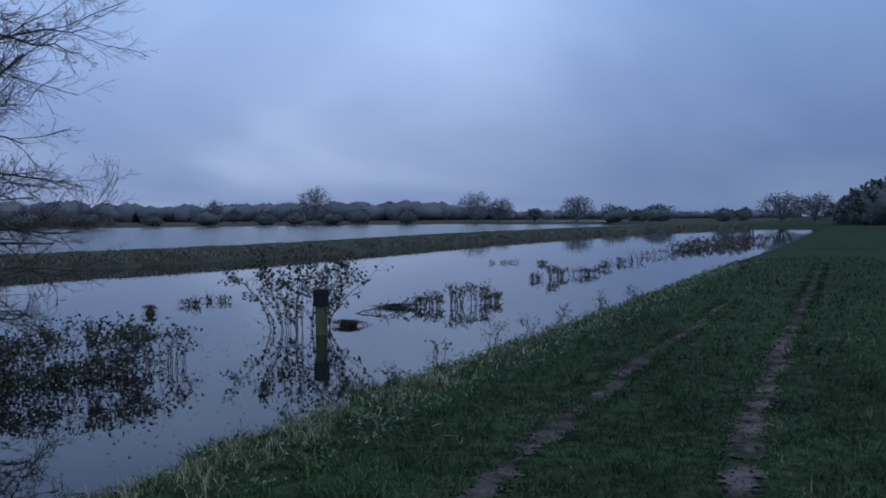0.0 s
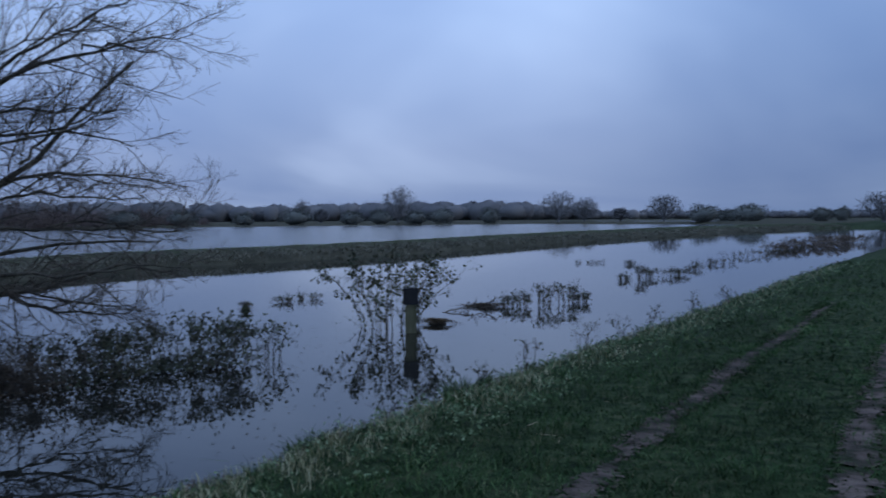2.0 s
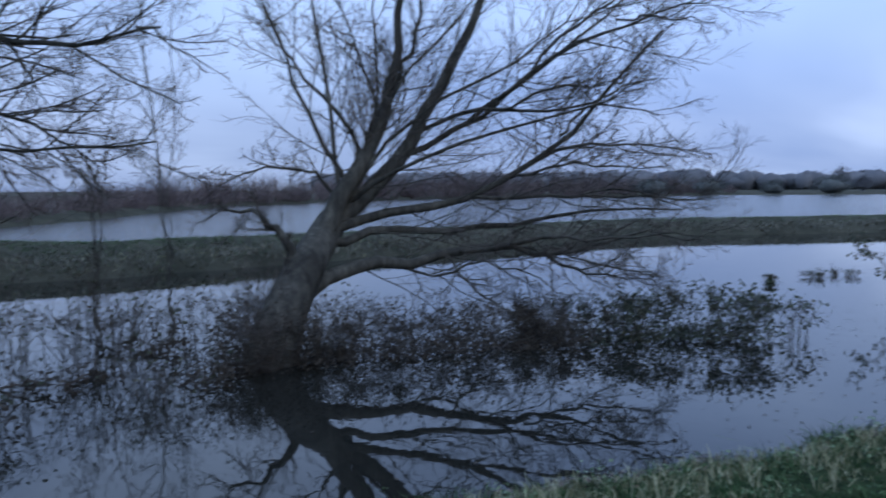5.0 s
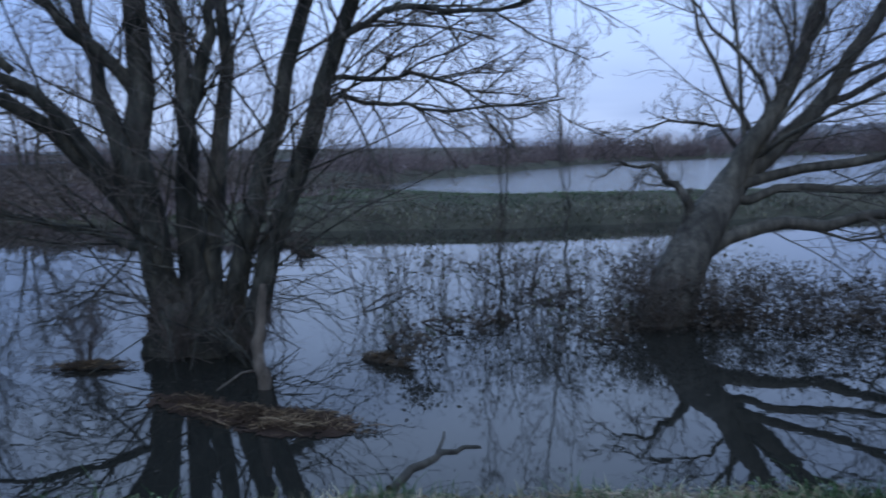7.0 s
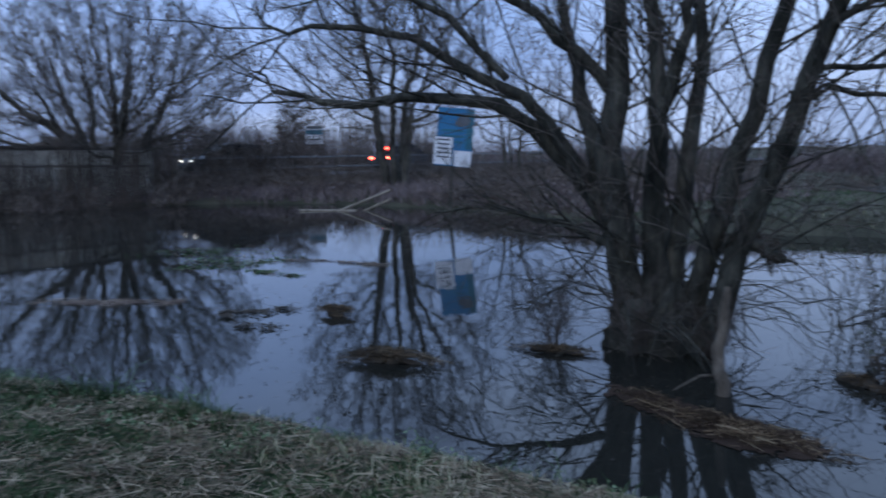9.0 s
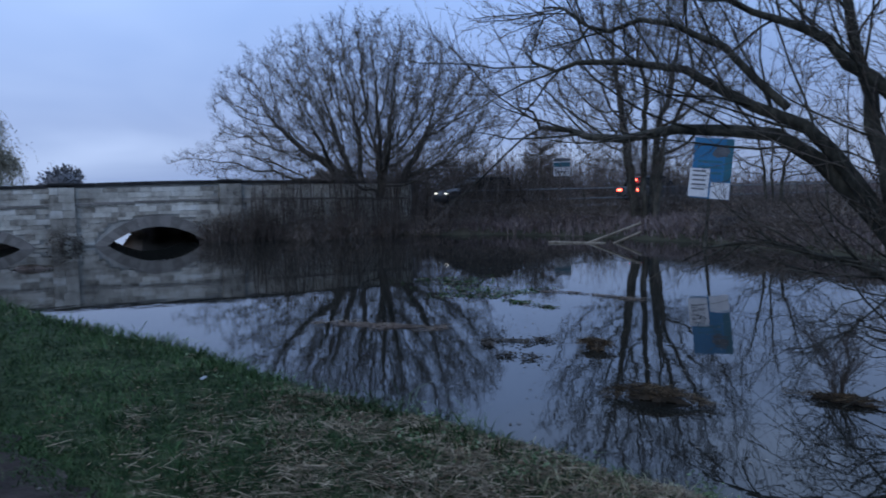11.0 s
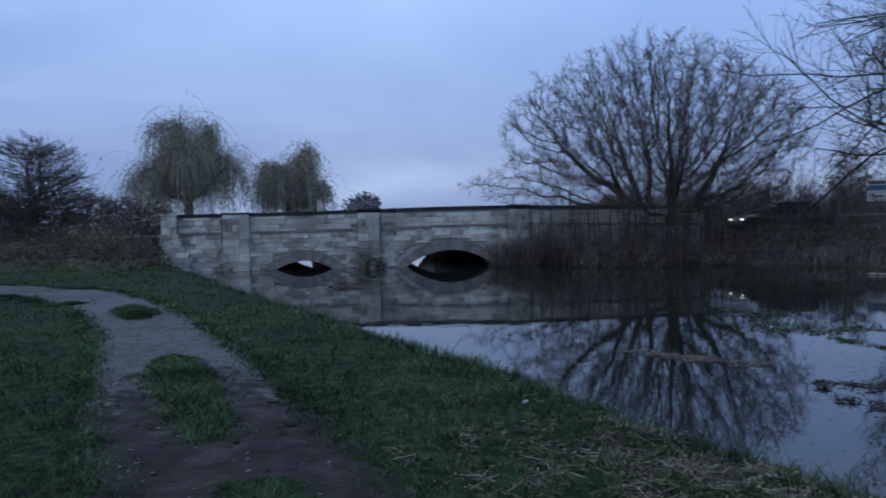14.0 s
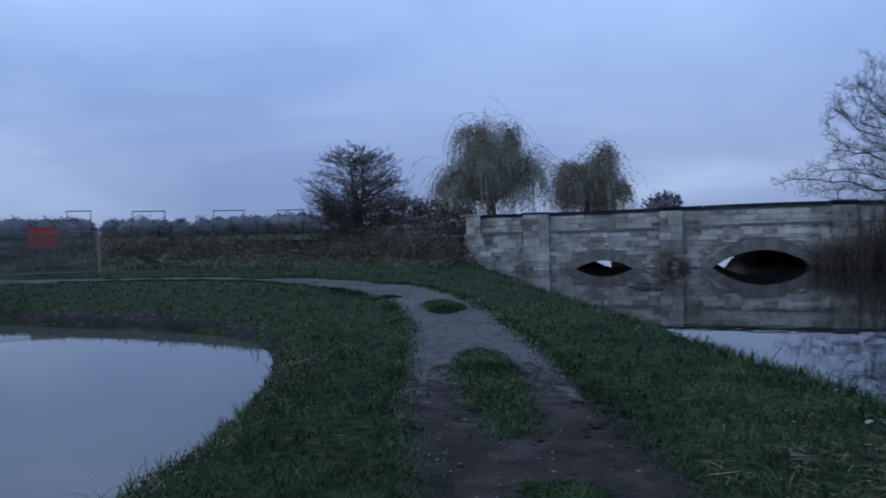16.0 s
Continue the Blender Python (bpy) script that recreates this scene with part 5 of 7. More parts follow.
def woods():
    """The far woods and hedges: ragged crowns in belts."""
    def belt(name, label, line, spread, tall, n, leaf, per, seed, mat):
        g = np.random.default_rng(seed)
        s = Shape()
        az = np.array([p[0] for p in line])
        for k in range(n):
            a = g.uniform(az.min(), az.max())
            o = np.argsort(az)
            d = np.interp(a, az[o], np.array([p[1] for p in line])[o]) + g.uniform(0, spread)
            h = np.interp(a, az[o], np.array([p[2] for p in line])[o]) * (g.uniform(0.72, 1.06) if leaf > 0.3 else 0.55 + 0.5 * g.uniform(0, 1) ** 2 + 0.12 * math.sin(a * 1.7 + seed) + 0.08 * math.sin(a * 4.1))
            x, y = polar(a, d)
            w = h * g.uniform(0.7, 1.3) * tall
            if leaf < 0.3:
                thicket(s, x, y, w, h, d, g)
                clump(s, (x, y, 0.2 + h * 0.35), (w * 0.85, w * 0.85, h * 0.8), per, leaf, seed * 100 + k)
                continue
            clump(s, (x, y, 0.3 + h * 0.45), (w * 0.92, w * 0.92, h * 0.96), per, leaf, seed * 100 + k)
            if leaf > 0.5:
                lump(s, (x, y, 0.3 + h * 0.42), (w * 1.1, w * 1.1, h), seed * 77 + k)
        tagged(part(name, s, mat, kind="stuff"), label, "woodland")
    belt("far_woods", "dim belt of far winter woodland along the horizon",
         [(50, 640, 17), (25, 640, 17.5), (18, 650, 15), (12, 650, 16), (5, 650, 17.5), (2, 650, 18), (-1.5, 650, 14), (-4, 680, 11), (-9, 700, 9), (-14, 720, 7), (-32, 720, 7)], 60, 1.3, 420, 0.9, 190, 5, M_WOODS_HAZED)
    belt("scrub_belt", "brown leafless scrub behind the flooded field",
         [(78, 45, 2.6), (73, 47, 2.6), (70, 53, 2.6), (65, 64, 3.0), (59.5, 89, 3.6), (55.5, 111, 4.4), (51.4, 123, 5.2), (45.5, 158, 6.0), (39.6, 184, 6.6), (32, 207, 6.6), (22, 248, 5)], 10, 1.5, 330, 0.14, 60, 6, M_SCRUB)
    belt("wood_edge", "dark wood beside the track in the distance", [(-26.3, 150, 5), (-28.5, 148, 8), (-36, 140, 10)], 18, 1.0, 60, 0.9, 420, 7, M_EVERGREEN)
    belt("far_hedge", "far hedge and trees beyond the road", [(165, 330, 9), (172, 330, 8.5), (180, 330, 9), (190, 330, 9.5), (200, 300, 9)], 30, 1.1, 130, 0.8, 420, 8, M_WOODS_HAZED)
    belt("roadside_trees", "leafless trees and scrub beyond the road", [(80, 62, 3.4), (95, 66, 3.6), (104, 68, 6.0), (110, 70, 7.4), (118, 72, 7.2), (124, 75, 6.0)], 14, 1.1, 170, 0.13, 70, 9, M_SCRUB)


woods()
# ================= willows, bushes and bank by the bridge =================


def weeping_willow(at, height, spread, seed, label):
    """A trunk with arching limbs, from which long leafy shoots hang in separate curtains."""
    g = np.random.default_rng(seed)
    tree = thing("weeping_willow", at, label, "tree", "willows behind the bridge")
    part("trunk", Shape().tube(*stem([(0, 0, -0.3), (0.1, 0, height * 0.2), (0, 0.1, height * 0.42)], 0.42, 0.28), 8), M_BARK, tree, smooth=True)
    P, R = [], []
    n = 17
    for i in range(n):
        a = 2.4 * i + g.uniform(-0.5, 0.5)
        k = math.sqrt((i + 0.5) / n)
        reach = spread * 0.5 * k * g.uniform(0.62, 1.08)
        top = height * (1 - 0.34 * k ** 2.2) * g.uniform(0.60, 1.04)
        c, s_ = math.cos(a) * reach, math.sin(a) * reach
        p, r = stem([(0, 0, height * 0.3), (c * 0.35, s_ * 0.35, top * 0.72), (c * 0.72, s_ * 0.72, top * 0.98), (c, s_, top * 0.93)], 0.15, 0.03, seed=seed + i)
        part("limb", Shape().tube(p, r, 6), M_BARK, tree, smooth=True)
        P.append(p), R.append(r)
    P, R = np.stack(P), np.stack(R)
    crown = Shape()
    P1, R1 = sprout(P, R, 15, 0.34, (30, 75), 0.20, 0.04, 0.12, 5, g, 0.04, 0.012)
    tubes(crown, P1, R1, 3)
    P2, R2 = sprout(P1, R1, 13, 0.05, (30, 90), 0.85 * height, -0.50, 0.10, 9, g, 0.013, 0.007, absolute=True)
    curtain = np.repeat(g.uniform(0.2, 1.0, len(P1)), 13) * np.repeat(g.uniform(0.35, 1.15, n), len(P2) // n)
    P2 = P2[:, :1] + (P2 - P2[:, :1]) * (curtain * g.uniform(0.6, 1.2, len(P2)))[:, None, None]
    P2[..., 2] = np.maximum(P2[..., 2], 0.6)
    ribbons(crown, P2, R2, g)
    part("shoot_growth", crown, M_WILLOW, tree, kind="stuff")
    q = P2[:, 1:].reshape(-1, 3)
    q = np.repeat(q, 2, axis=0) + g.normal(size=(2 * len(q), 3)) * (0.05, 0.05, 0.14)
    part("leaf_growth", Shape().leaves(q, np.full(len(q), 0.105), seed, droop=2.2), M_WILLOW, tree, kind="stuff")


x, y = polar(153.0, 60)
weeping_willow((x, y, 0.9), 8.7, 7.6, 71, "tall weeping willow with thin yellowing leaves behind the bridge")
x, y = polar(146.4, 60)
weeping_willow((x, y, 0.9), 6.9, 6.4, 72, "smaller weeping willow with thin yellowing leaves behind the bridge")
x, y = polar(141.2, 190)
bush("roadside_bush", x, y, 9.5, 7.6, "distant rounded leafless tree seen over the parapet", 73, M_WOODS_HAZED, n=1500, leaf=0.7, z=0.6)


def hawthorn():
    """The dark twiggy thorn on the bank: a low cone of stiff branches held out in tiers."""
    x, y = polar(162.3, 41)
    t = thing("hawthorn", (x, y, gz(x, y)), "dense dark leafless hawthorn on the grassy embankment", "tree")
    g = np.random.default_rng(5)
    P, R = [], []
    for i in range(7):
        a, w = 2.4 * i, 0.0 if i == 0 else g.uniform(0.3, 0.95)
        p, r = stem([(0, 0, -0.2), (math.cos(a) * w * 0.5, math.sin(a) * w * 0.5, 1.3), (math.cos(a) * w, math.sin(a) * w, 4.6 - 0.9 * w)], 0.11 if i == 0 else 0.07, 0.015, seed=i)
        part("trunk" if i == 0 else "stem", Shape().tube(p, r, 7), M_BARK, t, smooth=True)
        P.append(p), R.append(r)
    P, R = np.stack(P), np.stack(R)
    c = Shape()
    P1, R1 = sprout(P, R, 30, 0.10, (58, 86), 0.72, 0.035, 0.06, 6, g, 0.035, 0.012)
    over = np.linalg.norm(P1[:, -1, :2], axis=1) / np.maximum(2.95 * np.sqrt(np.clip(1 - (P1[:, -1, 2] / 4.9) ** 2, 0.01, 1)), 0.45)
    P1 = P1[:, :1] + (P1 - P1[:, :1]) * np.minimum(1.0, 1.0 / np.maximum(over, 0.1))[:, None, None]
    tubes(c, P1, R1, 4)
    P2, R2 = sprout(P1, R1, 8, 0.25, (25, 60), 0.42, 0.05, 0.08, 4, g, 0.016, 0.009, flat=0.5)
    tubes(c, P2, R2, 3)
    P3, R3 = sprout(P2, R2, 6, 0.2, (25, 60), 0.5, 0.05, 0.1, 2, g, 0.012, 0.008)
    ribbons(c, P3, R3, g)
    part("crown", c, M_TWIG, t, kind="stuff")


hawthorn()
x, y = polar(162.3, 40.6)
bush("thorn_bush", x, y, 4.6, 2.2, "dark twiggy undergrowth round the hawthorn's foot", 79, M_TWIG, n=2600, leaf=0.09, stems=12, thin=0.6)
# hedge and brambles on the embankment by the bridge
g = np.random.default_rng(8)
for i in range(9):
    az = 159.5 - i * 0.85
    x, y = polar(az, 46 + g.uniform(-1, 1))
    bush("hedge_bush", x, y, 3.0, 2.0 + g.uniform(-0.3, 0.5), "brown leafless hedge bush beside the road", 80 + i, M_BRAMBLE, n=900, leaf=0.14, stems=5, group="hedge by the bridge", category="hedge")


def bramble_bank(name, label, spots, seed, tall, leaf=0.16, per=260, mat=None, heart=0.0):
    s, t = Shape(), Shape()
    g = np.random.default_rng(seed)
    for k, (x, y, w, *low) in enumerate(spots):
        z = max(gz(x, y), 0.0)
        h = tall * g.uniform(0.6, 1.2) * (low[0] if low else 1.0)
        clump(s, (x, y, z + h * 0.38), (w, w, h), per, leaf, seed * 50 + k)
        if heart:
            lump(s, (x, y, z + h * 0.36), (w * heart, w * heart, h * heart), seed * 9 + k)
        n = 12
        a, d = g.uniform(0, 6.28, n), g.uniform(0, w * 0.4, n)
        b0 = np.stack([x + np.cos(a) * d, y + np.sin(a) * d, np.full(n, z)], 1)
        e = b0 + np.stack([g.normal(size=n) * w * 0.4, g.normal(size=n) * w * 0.4, h * g.uniform(0.4, 1.3, n)], 1)
        m = (b0 + e) / 2 + np.array([0, 0, 1]) * (h * 0.4)
        tubes(t, np.stack([b0, m, e], 1), np.tile([0.011, 0.008, 0.005], (n, 1)), 3)
    b = thing(name, (0, 0, 0), label, "scrub", kind="stuff")
    part("foliage", s, mat or M_BRAMBLE, b, kind="stuff")
    part("canes", t, M_TWIG, b, kind="stuff")


g = np.random.default_rng(15)
spots = []
for u in np.arange(13.5, 62, 0.75):   # the thicket along the foot of the bridge and the road bank
    for k in range(3):
        p = BR @ Vector((u + g.uniform(-0.5, 0.5), g.uniform(-3.4, -0.4) if u > 16 else g.uniform(-1.0, -0.3), 0))
        spots.append((p.x, p.y, g.uniform(1.1, 2.2), 0.58 if u > 30 else 0.95))
for u in list(np.arange(24.5, 28.2, 0.3)) + list(np.arange(34.2, 37.8, 0.35)):
    p = BR @ Vector((u, g.uniform(-0.7, 0.0), 0))
    spots.append((p.x, p.y, g.uniform(0.9, 1.4), 1.7))
for u in np.arange(25.0, 29.4, 0.28):   # tall canes that hide most of the waiting car
    p = BR @ Vector((u, g.uniform(0.5, 1.1), 0))
    spots.append((p.x, p.y, g.uniform(0.8, 1.2), 1.9))
spots = [q for q in spots if math.hypot(q[0] + 31.7, q[1] + 19.6) > 2.3]   # open water before the big willow
bramble_bank("bramble_thicket", "brown leafless bramble thicket at the water's edge", spots, 16, 1.15, leaf=0.07, per=190)
for i in range(4):
    p = BR @ Vector((15.2 + 1.7 * i, -1.2 - 0.35 * (i % 2), 0))
    bush("willow_sucker", p.x, p.y, 3.0, 1.5 + 0.3 * (i % 2), "spreading leafless willow suckers in front of the bridge", 600 + i, M_TWIG, n=0, stems=7, group="suckers by the bridge", z=0.0, thin=0.6)
spots = []
for u in np.arange(12.9, 22.6, 0.42):   # growth that hides the bridge's end
    for k in range(2):
        p = BR @ Vector((u + g.uniform(-0.3, 0.3), g.uniform(-1.3, -0.5), 0))
        spots.append((p.x, p.y, g.uniform(0.9, 1.6), 0.55 + 1.1 * float(step(12.8, 16.5, u)) - 0.1 * float(step(21.0, 23.0, u))))
bramble_bank("ivy_thicket", "brown ivy and bramble growing up the bridge's end", spots, 22, 2.0, leaf=0.05, per=210)
spots = []
for u in np.arange(23, 48, 0.55):   # the hedge across the road
    for k in range(2):
        p = BR @ Vector((u + g.uniform(-0.4, 0.4), 8.6 + g.uniform(-0.7, 1.6), 0))
        spots.append((p.x, p.y, g.uniform(1.4, 2.4), g.uniform(0.7, 1.25)))
bramble_bank("roadside_hedge", "dark leafless hedge on the far side of the road", spots, 25, 2.7, leaf=0.08, per=300, mat=M_BRAMBLE)
for u, off, w, h in ((7.5, -0.4, 1.2, 0.7), (8.0, -0.4, 0.8, 0.5)):
    p = BR @ Vector((u, off, 0))
    bush("bridge_weed", p.x, p.y, w, h, "dark weeds growing at the pier's foot in the water", int(640 + 10 * u), M_WEED, n=120, leaf=0.08, stems=9, group="weeds at the bridge", z=-0.05, thin=0.8)
spots = []
for u in np.arange(-24, -0.8, 0.9):   # rough growth on the embankment beside the path
    for k in range(2):
        p = BR @ Vector((u + g.uniform(-0.4, 0.4), g.uniform(-4.2, 0.8), 0))
        spots.append((p.x, p.y, g.uniform(0.6, 1.3)))
for u in np.arange(-7.5, -0.7, 0.4):
    for k in range(2):
        p = BR @ Vector((u + g.uniform(-0.3, 0.3), g.uniform(-2.2, 0.9), 0))
        spots.append((p.x, p.y, g.uniform(0.8, 1.5), 2.0))
for u in np.arange(-27, -5.5, 0.55):   # dead bracken and bramble that hides the embankment's top
    for k in range(2):
        p = BR @ Vector((u + g.uniform(-0.3, 0.3), g.uniform(-2.4, 1.6), 0))
        spots.append((p.x, p.y, g.uniform(0.9, 1.7), g.uniform(1.2, 2.6)))
for u in np.arange(-4.6, -0.9, 0.3):   # the mound of bracken against the bridge's end
    for k in range(2):
        p = BR @ Vector((u + g.uniform(-0.2, 0.2), g.uniform(-2.4, -0.6), 0))
        spots.append((p.x, p.y, g.uniform(0.9, 1.5), 3.0 - 0.6 * (k % 2)))
bramble_bank("embankment_growth", "rough brown bramble and dead bracken on the embankment", spots, 17, 0.42, leaf=0.08, per=170, mat=M_BRACKEN)
n = 24000
q = [BR @ Vector((a, c, 0)) for a, c in zip(g.uniform(-27, -0.6, n), g.uniform(-6.0, 1.2, n))]
q = np.array([(v.x, v.y) for v in q])
z, wet = ground_height(q[:, 0], q[:, 1])
k = wet > 0.1
q, z = q[k], z[k]
tall = 0.10 + 0.28 * np.clip(waves(q[:, 0], q[:, 1], 2.5, 31) + 0.35, 0, 1)
tagged(part("rank_grass", Shape().blades(np.column_stack([q, z - 0.02]), tall * g.uniform(0.5, 1.4, len(q)), np.full(len(q), 0.05), g.uniform(0.2, 1.2, len(q)), 32), M_RANK, kind="stuff"),
       "rank brown-green grass on the embankment", "grass")
spots = []
for u in list(np.arange(5.1, 8.3, 0.35)) + list(np.arange(11.05, 22, 0.45)):
    p = BR @ Vector((u + g.uniform(-0.3, 0.3), 8.6 + g.uniform(-0.5, 1.2), 0))
    spots.append((p.x, p.y, 1.9))
bramble_bank("bank_thicket", "dark thicket on the bank behind the bridge", spots, 19, 1.9, per=200, leaf=0.16, heart=1.25)
spots = [(g.uniform(-50, -26), g.uniform(-17, 9), g.uniform(0.9, 1.9)) for _ in range(430)]
spots = [s_ for s_ in spots if signed(RIVER, np.array([s_[0]]), np.array([s_[1]]))[0] > 0.3 and road_side(np.array([s_[0]]), np.array([s_[1]]))[0][0] > 4.2 and signed(FIELD, np.array([s_[0]]), np.array([s_[1]]))[0] > 1.0]
spots = [s_ for s_ in spots if abs((s_[0] + 0.26) * 0.2448 - s_[1] * 0.9696) > 0.9]
bramble_bank("road_bank_scrub", "brown dead scrub on the road bank", spots, 20, 0.7, leaf=0.095, per=100)
q = np.column_stack([g.uniform(-42, -23, 60000), g.uniform(-20, 6, 60000)])
z, wet = ground_height(q[:, 0], q[:, 1])
k = (wet > 0.0) & (wet < 3.2) & (road_side(q[:, 0], q[:, 1])[0] > 3.6)
q, z = q[k], z[k]
tagged(part("bank_grass", Shape().blades(np.column_stack([q, z - 0.02]), g.uniform(0.12, 0.5, len(q)), np.full(len(q), 0.045), g.uniform(0.1, 1.0, len(q)), 33), M_SCRUB, kind="stuff"),
       "rank dead grass and stems on the muddy far bank", "grass")
spots = [(-24.5 + g.uniform(-9, 1.5), 1.2 + g.uniform(-6.5, 1.5), g.uniform(0.8, 1.6)) for _ in range(60)]
spots = [s_ for s_ in spots if signed(RIVER, np.array([s_[0]]), np.array([s_[1]]))[0] > 0.4]
bramble_bank("bank_scrub", "low dead scrub on the muddy far bank", spots, 18, 0.6, leaf=0.1, per=160)

# ================= road furniture and cars =================


def rail_fence(name, u0, u1, off, z, label, n, rails=(0.45, 0.95), rad=0.03, mat=None):
    f = thing(name, tuple(BR @ Vector((u0, off, z))), label, "fence", turn=math.degrees(math.atan2(0.664, -0.748)))
    L = u1 - u0
    for i in range(n):
        x = L * i / (n - 1)
        part("post", Shape().box(x - 0.03, x + 0.03, -0.03, 0.03, -0.4, 0.95, 0.01), M_BARK, f)
    for r in rails:
        part("rail", Shape().tube([(0, 0, r), (L * 0.5, 0, r - 0.01), (L, 0, r)], [rad] * 3, 6), mat or M_STEEL, f)


rail_fence("roadside_railing", 24.5, 62, 0.3, 0.93, "metal railing along the road above the water", 17)
rail_fence("embankment_fence", -24, -2.0, 0.3, 1.45, "post and rail fence along the embankment's top", 10, rails=(0.4, 0.8), rad=0.011, mat=M_BARK)


def car(u, off, paint, label, heading, braking, lights):
    """A parked or waiting car; its nose points along +x."""
    c = thing("car", tuple(BR @ Vector((u, off, 1.465 - 0.5 * float(step(15, 31, u))))), label, "car", "cars on the road", turn=math.degrees(math.atan2(0.664, -0.748)) + heading)
    body = [(-2.05, 0.32), (-2.1, 0.62), (-2.0, 0.92), (-1.2, 0.98), (1.0, 0.95), (1.85, 0.80), (2.1, 0.60), (2.08, 0.30), (1.75, 0.24), (-1.75, 0.24)]
    part("body", Shape().prism(body, -0.86, 0.86), paint, c)
    cabin = [(-1.75, 0.96), (-1.35, 1.42), (-0.2, 1.50), (0.35, 1.42), (1.1, 0.96)]
    part("cabin", Shape().prism(cabin, -0.70, 0.70), M_GLASS, c, "dark glazed cabin")
    part("roof", Shape().prism([(-1.4, 1.42), (-0.2, 1.505), (0.4, 1.42), (0.35, 1.47), (-0.2, 1.55), (-1.35, 1.47)], -0.68, 0.68), paint, c)
    for x in (-1.3, 1.32):
        for y in (-0.80, 0.80):
            w = part("wheel", Shape().prism([(x + 0.31 * math.cos(t), 0.31 + 0.31 * math.sin(t)) for t in np.linspace(0, 6.28, 17)[:-1]], y - 0.1, y + 0.1), M_RUBBER, c, "black tyre")
            part("rim", Shape().prism([(x + 0.19 * math.cos(t), 0.31 + 0.19 * math.sin(t)) for t in np.linspace(0, 6.28, 13)[:-1]], y - 0.11, y + 0.11), M_STEEL, w, "grey metal rim")
    for y in (-0.66, 0.66):
        part("tail_light", Shape().box(-2.13, -2.02, y - 0.13, y + 0.13, 0.70, 0.82, 0.02), M_BRAKE if braking else M_RED, c, "red tail light")
        part("headlight", Shape().box(2.0, 2.13, y - 0.045, y + 0.045, 0.69, 0.735, 0.012), M_HEAD if lights else M_WHITE, c, "bright headlight")
    if braking:
        part("brake_light", Shape().box(-1.74, -1.62, -0.26, 0.26, 1.27, 1.36, 0.01), M_BRAKE, c, "lit high brake light")


car(38.5, 4.0, M_PAINT, "dark car with red brake lights lit on the road", 11, True, False)
car(26.6, 2.3, M_PAINT, "grey car with bright headlights on the road", 180, False, True)

x, y = polar(108.35, 54)
rs = thing("road_sign", (x, y, 1.4), "pale road sign board with green top on posts", "sign", turn=108)
for dx in (-0.38, 0.38):
    part("post", Shape().tube([(dx, 0.06, 0), (dx, 0.06, 2.6)], [0.04, 0.04], 8), M_STEEL, rs)
part("board", Shape().box(-0.55, 0.55, 0, 0.04, 1.25, 2.45, 0.02), M_WHITE, rs)
part("panel", Shape().box(-0.52, 0.52, -0.012, 0, 1.85, 2.15, 0.01), M_TEAL, rs, "dark green panel")
part("panel", Shape().box(-0.52, 0.52, -0.012, 0, 2.2, 2.42, 0.01), M_GREYBAR, rs, "grey green panel")
part("text_bar", Shape().box(-0.4, 0.3, -0.012, 0, 1.5, 1.58), M_GREYBAR, rs)


def cypress():
    x, y = polar(109.75, 62)
    t = thing("alder_tree", (x, y, gz(x, y)), "upright conical bare tree beyond the road", "tree")
    g = np.random.default_rng(77)
    P, R = stem([(0, 0, -0.2), (0.05, 0, 2.5), (0, 0, 5.6)], 0.14, 0.02)
    part("trunk", Shape().tube(P, R, 7), M_BARK, t, smooth=True)
    P, R = P[None], R[None]
    c = Shape()
    P1, R1 = sprout(P, R, 64, 0.16, (60, 85), 0.38, 0.03, 0.06, 5, g, 0.07, 0.025)
    tubes(c, P1, R1, 4)
    P2, R2 = sprout(P1, R1, 11, 0.1, (30, 60), 0.4, 0.02, 0.1, 3, g, 0.03, 0.016)
    tubes(c, P2, R2, 3)
    P3, R3 = sprout(P2, R2, 6, 0.2, (30, 60), 0.5, 0.02, 0.1, 2, g, 0.02, 0.014)
    ribbons(c, P3, R3, g)
    part("crown", c, M_TWIG, t, kind="stuff")


cypress()


